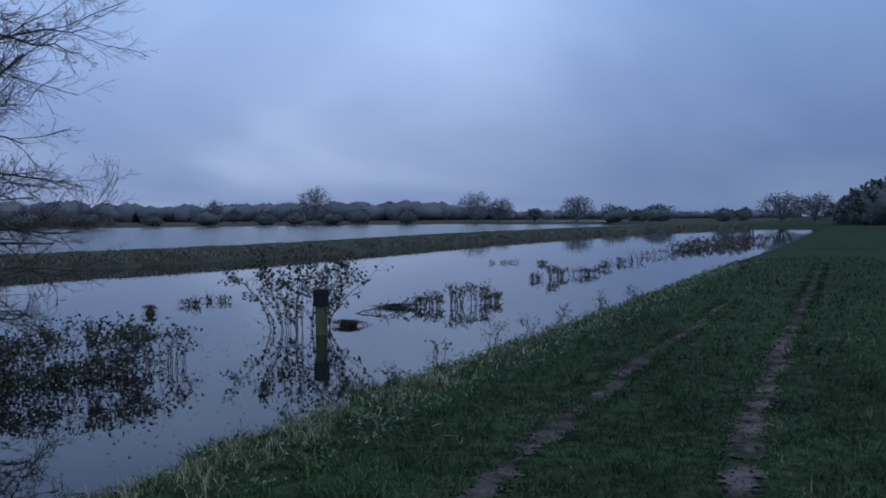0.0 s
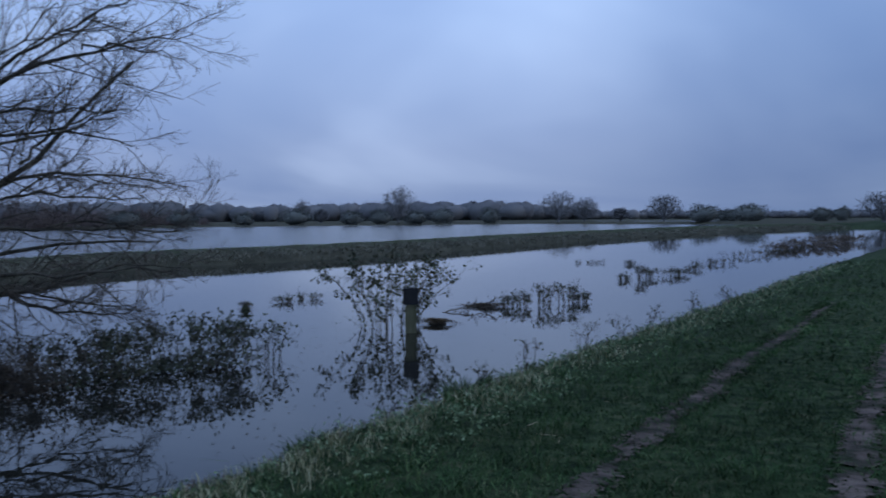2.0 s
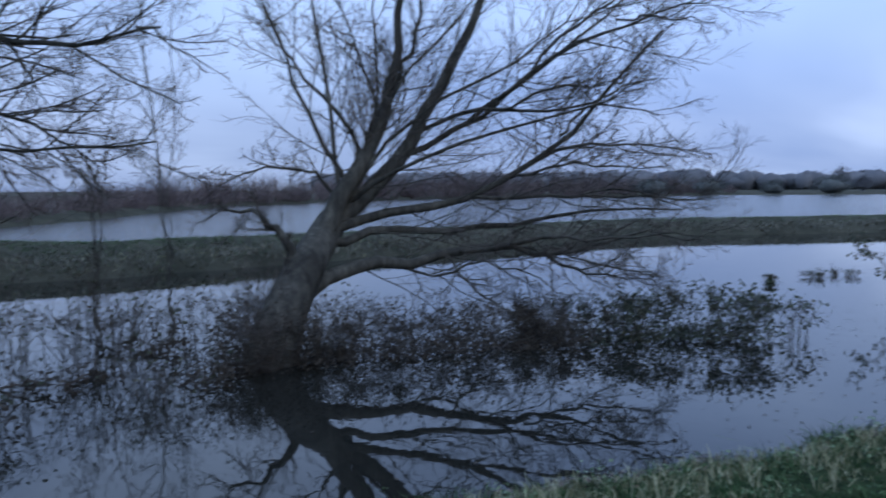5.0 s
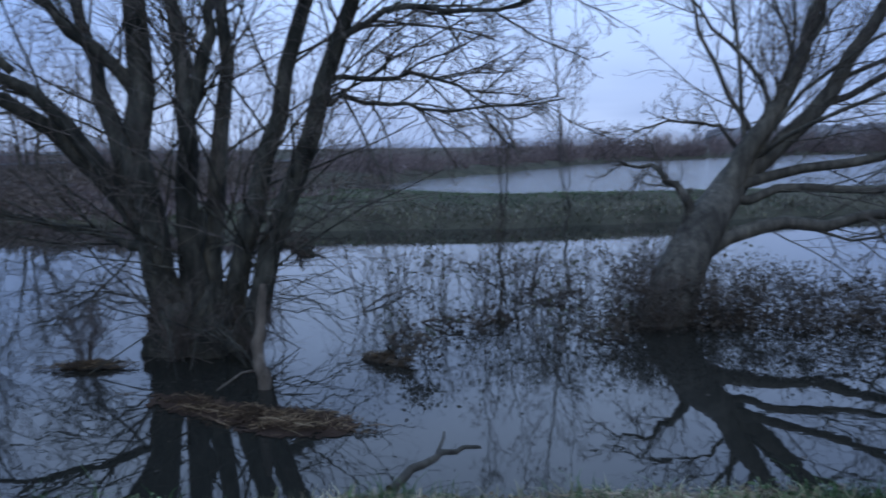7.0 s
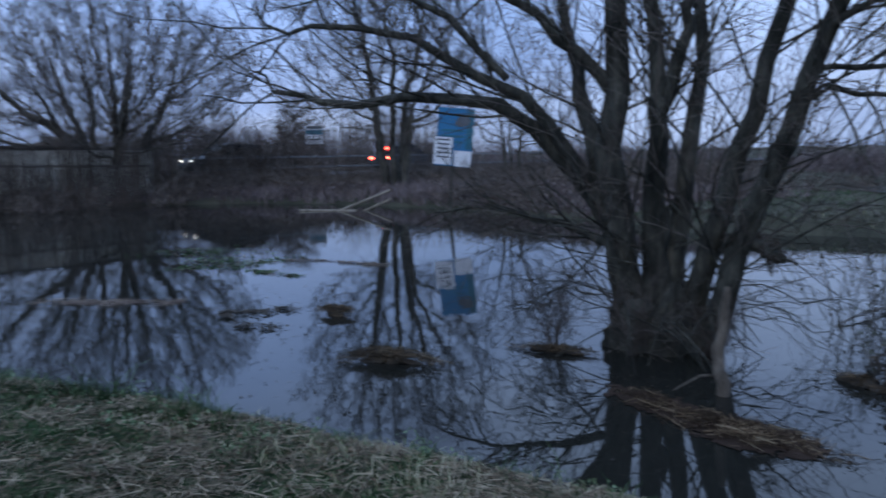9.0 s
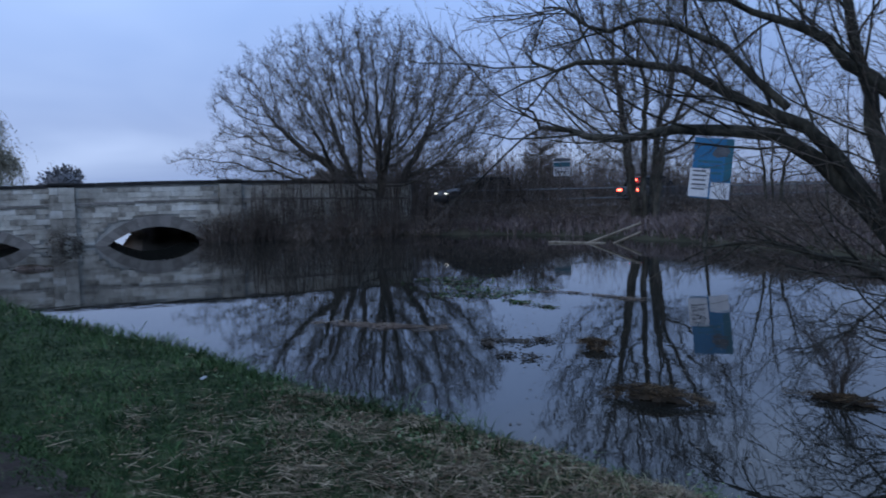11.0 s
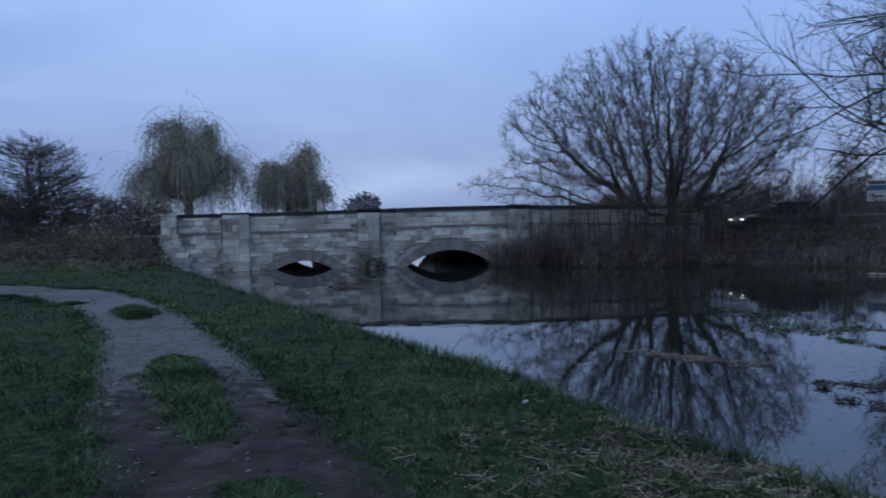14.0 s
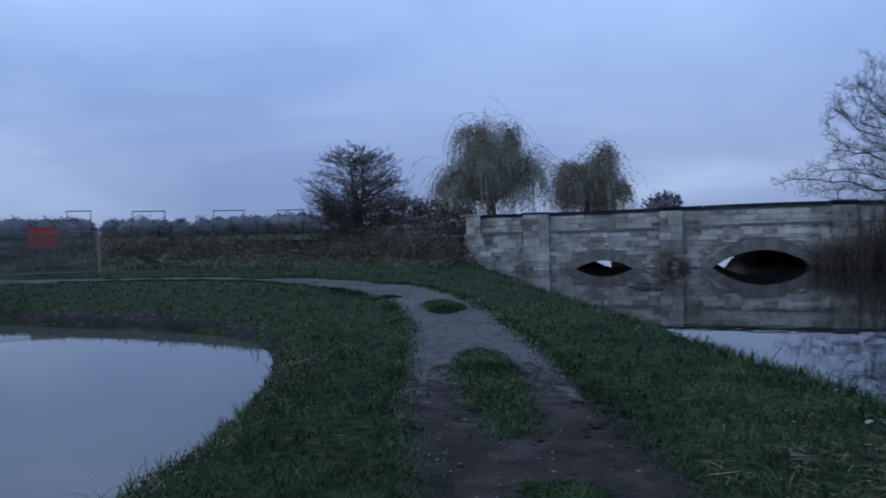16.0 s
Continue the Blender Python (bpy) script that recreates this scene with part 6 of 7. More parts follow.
def gate_and_gantries():
    # steel barrier panels at the path's far end, with a red board behind
    b = thing("steel_barrier", (1.1, -36.6, 0.32), "grey steel mesh barrier panels with a pale end post", "barrier", turn=-3)
    for x0, x1 in ((-1.75, 0.15), (0.2, 2.4)):
        ring = [(x0, 0, 0.15), (x1, 0, 0.15), (x1, 0, 1.75), (x0, 0, 1.75), (x0, 0, 0.15)]
        s = Shape()
        for a, c in zip(ring[:-1], ring[1:]):
            s.tube([a, tuple((np.array(a) + np.array(c)) / 2), c], [0.022] * 3, 6)
        p = part("panel_frame", s, M_STEEL, b)
        n = int((x1 - x0) / 0.085)
        for k in range(1, n):
            xx = x0 + (x1 - x0) * k / n
            part("bar", Shape().box(xx - 0.011, xx + 0.011, -0.006, 0.006, 0.15, 1.75), M_STEEL, p)
        for k in range(1, 6):
            z = 0.15 + 1.6 * k / 6
            part("cross_bar", Shape().box(x0, x1, 0.007, 0.017, z - 0.008, z + 0.008), M_STEEL, p)
        for xx in (x0 + 0.1, x1 - 0.1):
            part("foot", Shape().box(xx - 0.1, xx + 0.1, -0.3, 0.3, 0.0, 0.14, 0.02), M_RUBBER, b, "black rubber foot")
    part("end_post", Shape().box(-1.95, -1.83, -0.06, 0.06, 0, 1.8, 0.015), M_DEADWOOD, b, "pale end post")
    r = thing("red_board", (1.3, -38.2, 0.3), "faded red board standing behind the barrier", "board", turn=-3)
    part("board", Shape().box(-0.6, 0.55, 0, 0.05, 1.15, 2.0, 0.04), M_RED, r)
    for dx in (-0.45, 0.4):
        part("leg", Shape().box(dx - 0.03, dx + 0.03, 0.05, 0.1, -0.2, 1.9), M_STEEL, r)
    for az0, az1, h in ((176.9, 174.9, 9.6), (171.8, 169.8, 9.4), (167.6, 165.8, 9.2), (180.8, 179.4, 10.0)):
        x0, y0 = polar(az0, 300)
        x1, y1 = polar(az1, 300)
        w = math.hypot(x1 - x0, y1 - y0)
        t = thing("line_gantry", (x0, y0, 0.2), "thin steel railway gantry above the far trees", "gantry", "gantries on the horizon", turn=math.degrees(math.atan2(y1 - y0, x1 - x0)))
        part("beam", Shape().box(0, w, -0.15, 0.15, h - 0.35, h, 0.03), M_STEEL, t)
        for xx in (0, w):
            part("mast", Shape().box(xx - 0.15, xx + 0.15, -0.15, 0.15, 0, h), M_STEEL, t)


gate_and_gantries()


def notice_board():
    x, y = -26.8, -4.42
    s = thing("notice_board", (x, y, -0.8), "leaning blue notice board on one post in the water", "sign", turn=98 - 8)
    s.matrix_world = pose(x, y, -0.8, 0, 0, 90) @ pose(0, 0, 0, 0, 5.5, 0)
    part("post", Shape().tube([(0, 0.07, -0.3), (0, 0.07, 4.2)], [0.05, 0.045], 8), M_BARK, s)
    part("board", Shape().box(-0.60, 0.58, 0.0, 0.03, 2.34, 4.22, 0.01), M_BLUE, s, "blue printed board")
    part("panel", Shape().box(0.36, 0.575, -0.008, 0, 2.92, 4.20), M_TEAL, s, "dark teal edge panel")
    part("picture", Shape().prism([(-0.05, 3.72), (0.1, 3.62), (0.4, 3.68), (0.5, 3.85), (0.35, 4.02), (0.1, 3.98)], -0.012, 0), M_GREYBAR, s, "dark printed shape")
    part("panel", Shape().box(0.0, 0.575, -0.010, 0, 2.35, 2.86), M_WHITE, s, "pale lower panel")
    for z in (3.1, 3.28, 3.46):
        part("text_bar", Shape().box(-0.45, 0.30, -0.010, 0, z, z + 0.07), M_TEAL, s)
    n = part("paper_notice", Shape().box(-0.66, -0.06, -0.022, 0, 2.38, 3.27, 0.01), M_WHITE, s, "white paper notice")
    for k, z in enumerate((2.6, 2.74, 2.88, 3.02, 3.16)):
        part("text_bar", Shape().box(-0.57, -0.17 + 0.03 * (k % 2), -0.030, -0.022, z, z + 0.05), M_GREYBAR, n)


notice_board()
pl = thing("handrail", (-30.0, -8.0, 0.0), "fallen pale timber rails slanting out of the water", "timber")
for a, c in (((1.95, -0.75, -0.10), (1.75, 1.36, 0.70)), ((1.75, 0.30, -0.06), (1.65, 1.36, 0.40)), ((2.0, -1.9, 0.03), (1.9, 0.15, 0.0))):
    part("rail", Shape().tube([a, tuple((np.array(a) + np.array(c)) / 2), c], [0.042] * 3, 6), M_DEADWOOD, pl)

# ================= post and drowned plants =================
p = thing("gauge_post", (-2.12, 14.15, -0.7), "square mossy timber post with a black band in the water", "post", turn=8)
part("post", Shape().box(-0.10, 0.10, -0.10, 0.10, 0, 1.2, 0.012), M_POST, p)
part("band", Shape().box(-0.135, 0.135, -0.135, 0.135, 1.2, 1.49, 0.02), M_BLACK, p, "black cap band")


def drowned_bush(name, x, y, w, h, leaf, n, seed, label, mat=None, stems=14, twig=0.006, root=0.7, foot=0, spill=0.18):
    """A thin bush whose stems rise out of the water, with scattered leaves on its twigs."""
    b = thing(name, (x, y, 0), label, "bush")
    g = np.random.default_rng(seed)
    P, R = [], []
    for i in range(stems):
        u = g.uniform(-0.5, 0.5) * w
        v = g.uniform(-0.3, 0.3) * w
        dx, dy = g.normal() * spill * h + 0.25 * u, g.normal() * spill * h
        P.append(curve([(u * root, v * root, -0.4), (u * (0.35 + 0.65 * root), v, h * 0.3), (u + dx * 0.6, v + dy * 0.6, h * 0.7), (u + dx, v + dy, h * g.uniform(0.7, 1.0))], 9, 0.01, seed + i))
        R.append(np.linspace(twig, twig * 0.35, 9))
    P, R = np.stack(P), np.stack(R)
    s = Shape()
    tubes(s, P, R, 4)
    Q, RQ = sprout(P, R, 7, 0.15, (25, 70), 0.34, 0.04, 0.14, 4, g, twig * 0.6, twig * 0.25)
    tubes(s, Q, RQ, 3)
    Q2, RQ2 = sprout(Q, RQ, 3, 0.2, (30, 70), 0.5, 0.03, 0.14, 3, g, twig * 0.35, twig * 0.2)
    ribbons(s, Q2, RQ2 * 1.1, g)
    part("growth", s, M_WEED, b, kind="stuff")
    if n:
        q = np.concatenate([P[:, 2:].reshape(-1, 3), Q[:, 1:].reshape(-1, 3), Q2[:, 1:].reshape(-1, 3)])
        q = q[g.integers(0, len(q), n)] + g.normal(size=(n, 3)) * 0.025
        if foot:
            q = np.concatenate([q, np.stack([g.normal(size=foot) * 0.28 * w, g.normal(size=foot) * 0.22 * w, np.abs(g.normal(size=foot)) * 0.10 + 0.02], 1)])
        q = q[q[:, 2] > 0.02]
        part("leaves", Shape().leaves(q, np.full(len(q), leaf), seed, droop=0.4), mat or M_LEAF, b, kind="stuff")
    return b


drowned_bush("drowned_bush", -2.60, 14.75, 2.15, 1.24, 0.078, 1500, 104, "thin leafy bush standing in water beside the post", stems=24, twig=0.008, root=0.5, spill=0.13)
for i, (x, y, w, h) in enumerate([(-4.35, 10.7, 0.8, 0.62), (-4.75, 10.35, 0.9, 0.66), (-5.2, 10.0, 0.9, 0.55), (-5.65, 9.6, 1.0, 0.46), (-6.0, 8.9, 1.1, 0.44), (-6.4, 8.3, 1.1, 0.50), (-6.8, 7.7, 1.1, 0.46), (-7.1, 7.0, 1.1, 0.50), (-6.5, 9.4, 1.2, 0.46), (-7.5, 6.3, 0.9, 0.45)]):
    drowned_bush("waterside_shrub", x, y, w, h, 0.050 if i < 4 else 0.036, 1100 if i < 4 else 1500, 110 + i, "low leafy shrub half drowned under the willow" if i < 4 else "brown half-drowned shrub under the willow", M_LEAF if i < 4 else M_WEED, stems=15, twig=0.006, foot=500 if i < 4 else 1300)
drowned_bush("waterside_shrub", -3.85, 11.25, 0.75, 0.5, 0.06, 260, 120, "small thin shrub half drowned beside the larger ones", stems=14, twig=0.006)
for i, (x, y, w, h) in enumerate([(-0.50, 18.45, 0.3, 0.20), (-0.20, 18.5, 0.3, 0.26), (0.30, 18.6, 0.34, 0.44), (0.78, 19.1, 0.5, 0.46), (1.2, 19.5, 0.3, 0.18)]):
    drowned_bush("weed_clump", x, y, w, h, 0.055, 150, 130 + i, "dark dead dock stems standing in the water", stems=9, twig=0.010, spill=0.05, root=0.9)
for i, (x, y, w, h) in enumerate([(-5.9, 19.2, 0.5, 0.16), (-5.5, 20.0, 0.5, 0.14), (2.99, 26.4, 0.25, 0.22), (3.54, 26.8, 0.26, 0.75), (3.96, 27.5, 0.3, 0.45), (4.62, 28.1, 0.7, 0.42), (5.21, 28.9, 0.4, 0.3), (6.15, 31.6, 0.5, 0.3),
                                  (7.3, 34.4, 0.9, 0.28), (8.3, 36.2, 1.2, 0.3), (10.3, 41.5, 1.4, 0.42), (11.6, 42.8, 0.9, 0.55), (12.9, 44.8, 1.6, 0.4), (14.0, 47.0, 1.6, 0.6), (2.79, 36.1, 1.3, 0.12), (4.3, 35.0, 0.4, 0.2)]):
    drowned_bush("weed_clump", x, y, w, h * 0.55, 0.055, 110, 140 + i, "dead reed and dock stems standing in the water", stems=12, twig=0.008, spill=0.05, root=0.95)
for i, k in enumerate(np.linspace(0, 1, 6)):
    drowned_bush("reed_bed", 15.6 + 9.2 * k, 50.0 + 17.5 * k, 3.4, 0.30 + 0.18 * math.sin(2.6 * k), 0.12, 520, 160 + i, "brown dead reed bed in the flooded river", M_BRAMBLE, stems=16, twig=0.014)
for i, (x, y, h) in enumerate([(0.75, 12.55, 0.42), (1.45, 13.7, 0.36), (2.2, 15.1, 0.34), (-0.05, 11.65, 0.22), (-1.2, 8.35, 0.2), (-1.55, 7.9, 0.16), (-0.6, 9.7, 0.2), (3.4, 17.6, 0.35), (4.6, 19.9, 0.3)]):
    drowned_bush("dock_stalk", x, y, 0.22, h, 0.05, 26, 220 + i, "thin dead dock stalk at the water's edge", stems=3, twig=0.007)
st = thing("stake", (28.0, 73.9, -0.4), "short dark stake standing in the water", "stake")
part("stake", Shape().tube([(0, 0, 0), (0.02, 0, 0.7), (0.0, 0, 1.15)], [0.09, 0.08, 0.07], 7), M_BARK, st)
for i, (x, y, w, h) in enumerate([(-8.3, 6.0, 1.2, 1.3), (-8.3, 0.5, 1.5, 0.9), (-8.2, 1.2, 1.3, 0.7), (-8.6, -0.3, 1.5, 1.0), (-7.5, 5.5, 1.0, 0.8)]):
    bush("alder_sucker", x, y, w, h, "tangle of leafless suckers round the drowned trunk", 700 + i, M_TWIG, n=0, stems=13, group="suckers in the water", z=-0.1, thin=0.4)
# drowned scrub between the two trees
for i, (x, y, w, h) in enumerate([(-9.3, 2.9, 1.2, 1.0), (-8.6, 3.6, 1.0, 0.8), (-10.6, 3.8, 1.6, 1.2), (-7.6, 2.6, 0.7, 0.35), (-9.9, 5.0, 1.5, 1.1), (-8.6, 5.2, 1.2, 0.8), (-11.5, 5.5, 1.8, 1.2), (-8.0, 6.9, 1.3, 0.7), (-8.2, 4.4, 1.3, 0.7), (-7.3, 4.2, 1.0, 0.4), (-9.0, 4.3, 1.4, 0.9), (-8.8, 6.3, 1.2, 0.8)]):
    drowned_bush("drowned_scrub", x, y, w, h, 0.05, 60, 180 + i, "leafless scrub standing drowned between the trees", stems=11, twig=0.007, root=0.4)

# ================= rafts of flood debris =================


def raft(x, y, w, d, h, seed, label, turn=0.0, mat=None, sticks=90, name="debris_raft"):
    """A mat of dead stems and leaves caught on the water, with a ragged edge."""
    b = thing(name, (x, y, 0), label, "debris", "rafts of flood debris", turn=turn)
    g = np.random.default_rng(seed)
    n, m = 44, 6
    a = np.linspace(0, 2 * math.pi, n, endpoint=False)
    edge = (0.72 + 0.26 * np.sin(2 * a + seed) + 0.18 * np.sin(5 * a + 2 * seed) + g.normal(size=n) * 0.13).clip(0.25, 1.2)
    rings = []
    for k, zz in zip(np.linspace(0.62, 0.08, m), (-0.04, 0.10, 0.40, 0.70, 0.90, 1.0)):
        rings.append(np.stack([np.cos(a) * edge * k * w / 2, np.sin(a) * edge * k * d / 2, np.full(n, zz * h) + g.normal(size=n) * (0.22 * h + 0.004)], 1))
    v = np.concatenate(rings)
    f = [(r * n + i, r * n + (i + 1) % n, (r + 1) * n + (i + 1) % n, (r + 1) * n + i) for r in range(m - 1) for i in range(n)]
    s = Shape().add(v, f)
    s.add(np.vstack([rings[-1], [[0, 0, h]]]), [(i, (i + 1) % n, n) for i in range(n)])
    if h >= 0.03:
        part("mat", s, mat or M_WEED, b)
    else:   # the flattest drifts are a torn film of silt
        gx, gy = np.meshgrid(np.linspace(-0.5, 0.5, 61), np.linspace(-0.5, 0.5, 41), indexing="ij")
        gx, gy = gx * w + g.normal(size=gx.shape) * 0.004, gy * d + g.normal(size=gx.shape) * 0.004
        keep = 0.85 - (2 * gx / w) ** 2 - (2 * gy / d) ** 2 + 0.6 * waves(gx, gy, 0.30, seed) + 0.5 * waves(gx, gy, 0.10, seed + 1) > 0
        i, j = np.meshgrid(np.arange(60), np.arange(40), indexing="ij")
        f = np.stack([i * 41 + j, (i + 1) * 41 + j, (i + 1) * 41 + j + 1, i * 41 + j + 1], -1)[keep[:-1, :-1]]
        part("mat", Shape().add(np.stack([gx, gy, 0.006 + 0.004 * waves(gx, gy, 0.06, seed)], -1).reshape(-1, 3), f.reshape(-1, 4)), M_FILM, b)
    sticks = int(sticks * 3)
    r, t = g.uniform(0, 1, sticks) ** 0.6, g.uniform(0, 6.28, sticks)
    r = r * np.interp(t, np.append(a, 6.2832), np.append(edge, edge[0])) * 1.12
    c = np.stack([np.cos(t) * r * w / 2, np.sin(t) * r * d / 2, h * (1 - r * r).clip(0, 1) + g.uniform(0.004, 0.02 + 0.5 * h, sticks)], 1)
    q = g.normal(0, 0.8, sticks) + np.where(g.uniform(0, 1, sticks) < 0.4, 1.5, 0.0)
    L = (0.03 + 0.30 * g.uniform(0, 1, sticks) ** 2.5) * min(1.0, w)
    e = np.stack([np.cos(q) * L, np.sin(q) * L * min(1.0, 2.2 * d / w), g.normal(size=sticks) * 0.03], 1)
    s = Shape()
    tubes(s, np.stack([c - e / 2, c + g.normal(size=c.shape) * 0.012, c + e / 2], 1), np.tile([0.002, 0.0024, 0.0014], (sticks, 1)) * g.uniform(0.5, 1.8, (sticks, 1)), 4)
    part("stick_litter", s, M_MOULD, b, kind="stuff")
    s = Shape().leaves(np.repeat(c, 2, axis=0) + g.normal(size=(2 * sticks, 3)) * (0.09 * w, 0.12 * d, 0.004), g.uniform(0.010, 0.036, 2 * sticks), seed)
    part("leaf_litter", s, mat or M_WEED, b, kind="stuff")


raft(-7.74, -1.84, 1.0, 0.34, 0.08, 1, "brown raft of dead stems floating by the alder", 82, None, 150)
raft(-6.62, 0.62, 1.45, 0.46, 0.012, 2, "thin brown film of silt and leaves under the alder", 40, M_FILM, sticks=70)
raft(-6.05, 1.12, 1.15, 0.62, 0.028, 13, "heap of broken brown reed caught under the alder", 46, M_FILM, 150)
raft(-8.3, -0.25, 0.9, 0.25, 0.03, 3, "dark low raft of wet leaves under the alder", 75)
raft(-9.95, -3.05, 0.66, 0.30, 0.07, 4, "dark floating clump of dead stems", 80, M_WEED)


def drift(line, wide, n, seed, label, mat, size=0.05, straws=0, lift=0.012):
    """Loose leaves and bits of stem strung out along a line on the water, thick in places and torn in others."""
    g = np.random.default_rng(seed)
    b = thing("floating_drift", (line[0][0], line[0][1], 0), label, "debris", "drifts of floating litter")
    m = resample(line, 200) - np.array(line[0])
    d = np.gradient(m, axis=0)
    d /= np.linalg.norm(d, axis=1, keepdims=True) + 1e-9
    heart = g.uniform(0, 1, 9)

    def spread(count):
        k = np.where(g.uniform(0, 1, count) < 0.7, heart[g.integers(0, 9, count)] + g.normal(size=count) * 0.05, g.uniform(0, 1, count)).clip(0, 1)
        i = (k * 199).astype(int)
        off = g.normal(size=count) * wide * 0.35 * (0.4 + 0.9 * np.abs(np.sin(9 * k + seed)))
        return np.column_stack([m[i] + np.stack([-d[i, 1], d[i, 0]], 1) * off[:, None], g.uniform(0.006, 0.006 + lift, count)]), d[i]

    p, _ = spread(n)
    s = Shape().leaves(p, np.full(n, size), seed)
    v = s.v[0]
    v[:, 2] = 0.006 + 0.35 * np.abs(v[:, 2] - 0.006)
    part("leaf_litter", s, mat, b, kind="stuff")
    if straws:
        p, way = spread(straws)
        a = np.arctan2(way[:, 1], way[:, 0]) + g.normal(size=straws) * 0.5
        L = g.uniform(0.04, 0.26, straws)
        e = np.stack([np.cos(a) * L / 2, np.sin(a) * L / 2, g.normal(size=straws) * 0.008], 1)
        t = Shape()
        tubes(t, np.stack([p - e, p + g.normal(size=p.shape) * 0.006, p + e], 1), np.tile([0.003, 0.004, 0.002], (straws, 1)), 4)
        part("stem_litter", t, M_BRAMBLE, b, kind="stuff")


drift([(-9.95, -4.55), (-10.05, -4.15), (-10.4, -3.75)], 0.16, 260, 5, "thin broken line of wet dark leaves on the water", M_WEED, 0.06)
drift([(-10.5, -7.6), (-10.45, -6.6), (-10.6, -5.5)], 0.34, 420, 6, "long thin line of floating reddish dead reed", M_BRAMBLE, 0.05, 260)
drift([(-16.6, -8.4), (-15.0, -7.0), (-13.9, -5.9)], 1.5, 900, 7, "scattered floating dull green weed and twigs", M_GRASS, 0.085, 160)
drift([(-13.7, -5.8), (-13.3, -5.2), (-13.0, -4.6)], 0.22, 260, 8, "short torn line of floating dull green weed", M_GRASS, 0.07, 30)
drift([(-15.0, -5.6), (-14.9, -4.7), (-14.3, -3.4)], 0.20, 240, 9, "thin floating line of dead stems", M_WEED, 0.06, 120)
for i, (x, y, w) in enumerate([(-9.17, -3.94, 0.20), (-9.10, -3.57, 0.22), (-9.96, -4.03, 0.30), (-9.65, -4.37, 0.14), (-10.2, -3.78, 0.22)]):
    drift([(x - 0.08, y - w * 0.6), (x, y), (x + 0.08, y + w * 0.6)], w * 0.9, 70, 40 + i, "small dark ragged clump of dead leaves afloat", M_WEED, 0.07, 0, 0.10)
raft(-7.4, 2.3, 0.8, 0.3, 0.05, 9, "dark floating branch with leaves between the trees", 40, M_WEED, 40)
raft(-6.3, 17.5, 0.5, 0.3, 0.12, 11, "floating tuft of green weed", 0, M_LEAF, 40)
raft(-1.80, 15.3, 0.75, 0.3, 0.06, 12, "dark clump of dead leaves caught on the bush", 0, M_WEED, 90)
raft(-1.05, 18.35, 1.2, 0.16, 0.05, 15, "sodden floating branch trailing dead leaves", 4, M_WEED, 60)
raft(-15.37, -20.76, 1.6, 0.3, 0.08, 14, "reddish drift of dead branches floating before the bridge", 130, M_BRAMBLE, 50)
fb = thing("fallen_branch", (-4.17, 1.30, 0.2), "short dead branch lying on the bank's edge", "branch")
P, R_ = stem([(0, 0, 0), (-0.21, 0.36, 0.06), (-0.43, 0.72, -0.02)], 0.030, 0.010, n=10, wob=0.016, seed=2)
part("branch", Shape().tube(P, R_, 7), M_BARK, fb, smooth=True)
part("twig", Shape().tube([tuple(P[4]), tuple(P[4] + np.array([-0.12, 0.10, 0.06])), tuple(P[4] + np.array([-0.26, 0.16, 0.05]))], [0.012, 0.01, 0.006], 5), M_BARK, fb)
dw = thing("dead_stump", (-6.96, 1.12, -0.3), "pale decayed dead stem standing under the alder", "dead wood")
part("stem", Shape().tube(curve([(0.06, 0.0, 0.0), (-0.02, 0.0, 0.34), (-0.2, -0.03, 0.62), (-0.23, 0.02, 0.85), (-0.28, 0.05, 1.15)], 14, 0.014, 3), 0.8 * np.array([0.10, 0.085, 0.08, 0.07, 0.074, 0.066, 0.06, 0.07, 0.062, 0.055, 0.058, 0.05, 0.045, 0.03]), 9), M_ROTTEN, dw, smooth=True)
part("twig", Shape().tube([(-0.2, -0.05, 0.42), (0.05, -0.2, 0.48), (0.2, -0.42, 0.40)], [0.012, 0.01, 0.006], 5), M_ROTTEN, dw)


for i, (x, y, w, h) in enumerate([(-7.55, 5.95, 0.9, 0.55), (-7.75, 5.35, 0.9, 0.5), (-8.3, 5.5, 1.0, 0.75), (-7.5, 6.6, 1.0, 0.7)]):
    drowned_bush("trunk_tangle", x, y, w, h, 0.034, 900, 240 + i, "brown tangle of twigs and dead leaves caught on the trunk", M_WEED, stems=16, twig=0.006, foot=700)


SUNKEN = [(-1.9, 17.2, -0.7, 17.9), (-9.64, 2.64, -11.30, 4.10), (-8.00, 2.53, -7.05, 2.50), (-13.38, 5.70, -10.87, 5.20), (-9.33, 5.06, -9.44, 5.79), (-11.62, 7.57, -9.35, 6.84), (-8.51, 3.68, -8.70, 4.29), (-10.66, 5.43, -8.83, 5.09), (-8.92, 3.23, -8.18, 3.65), (-7.68, 4.57, -7.18, 4.74)]


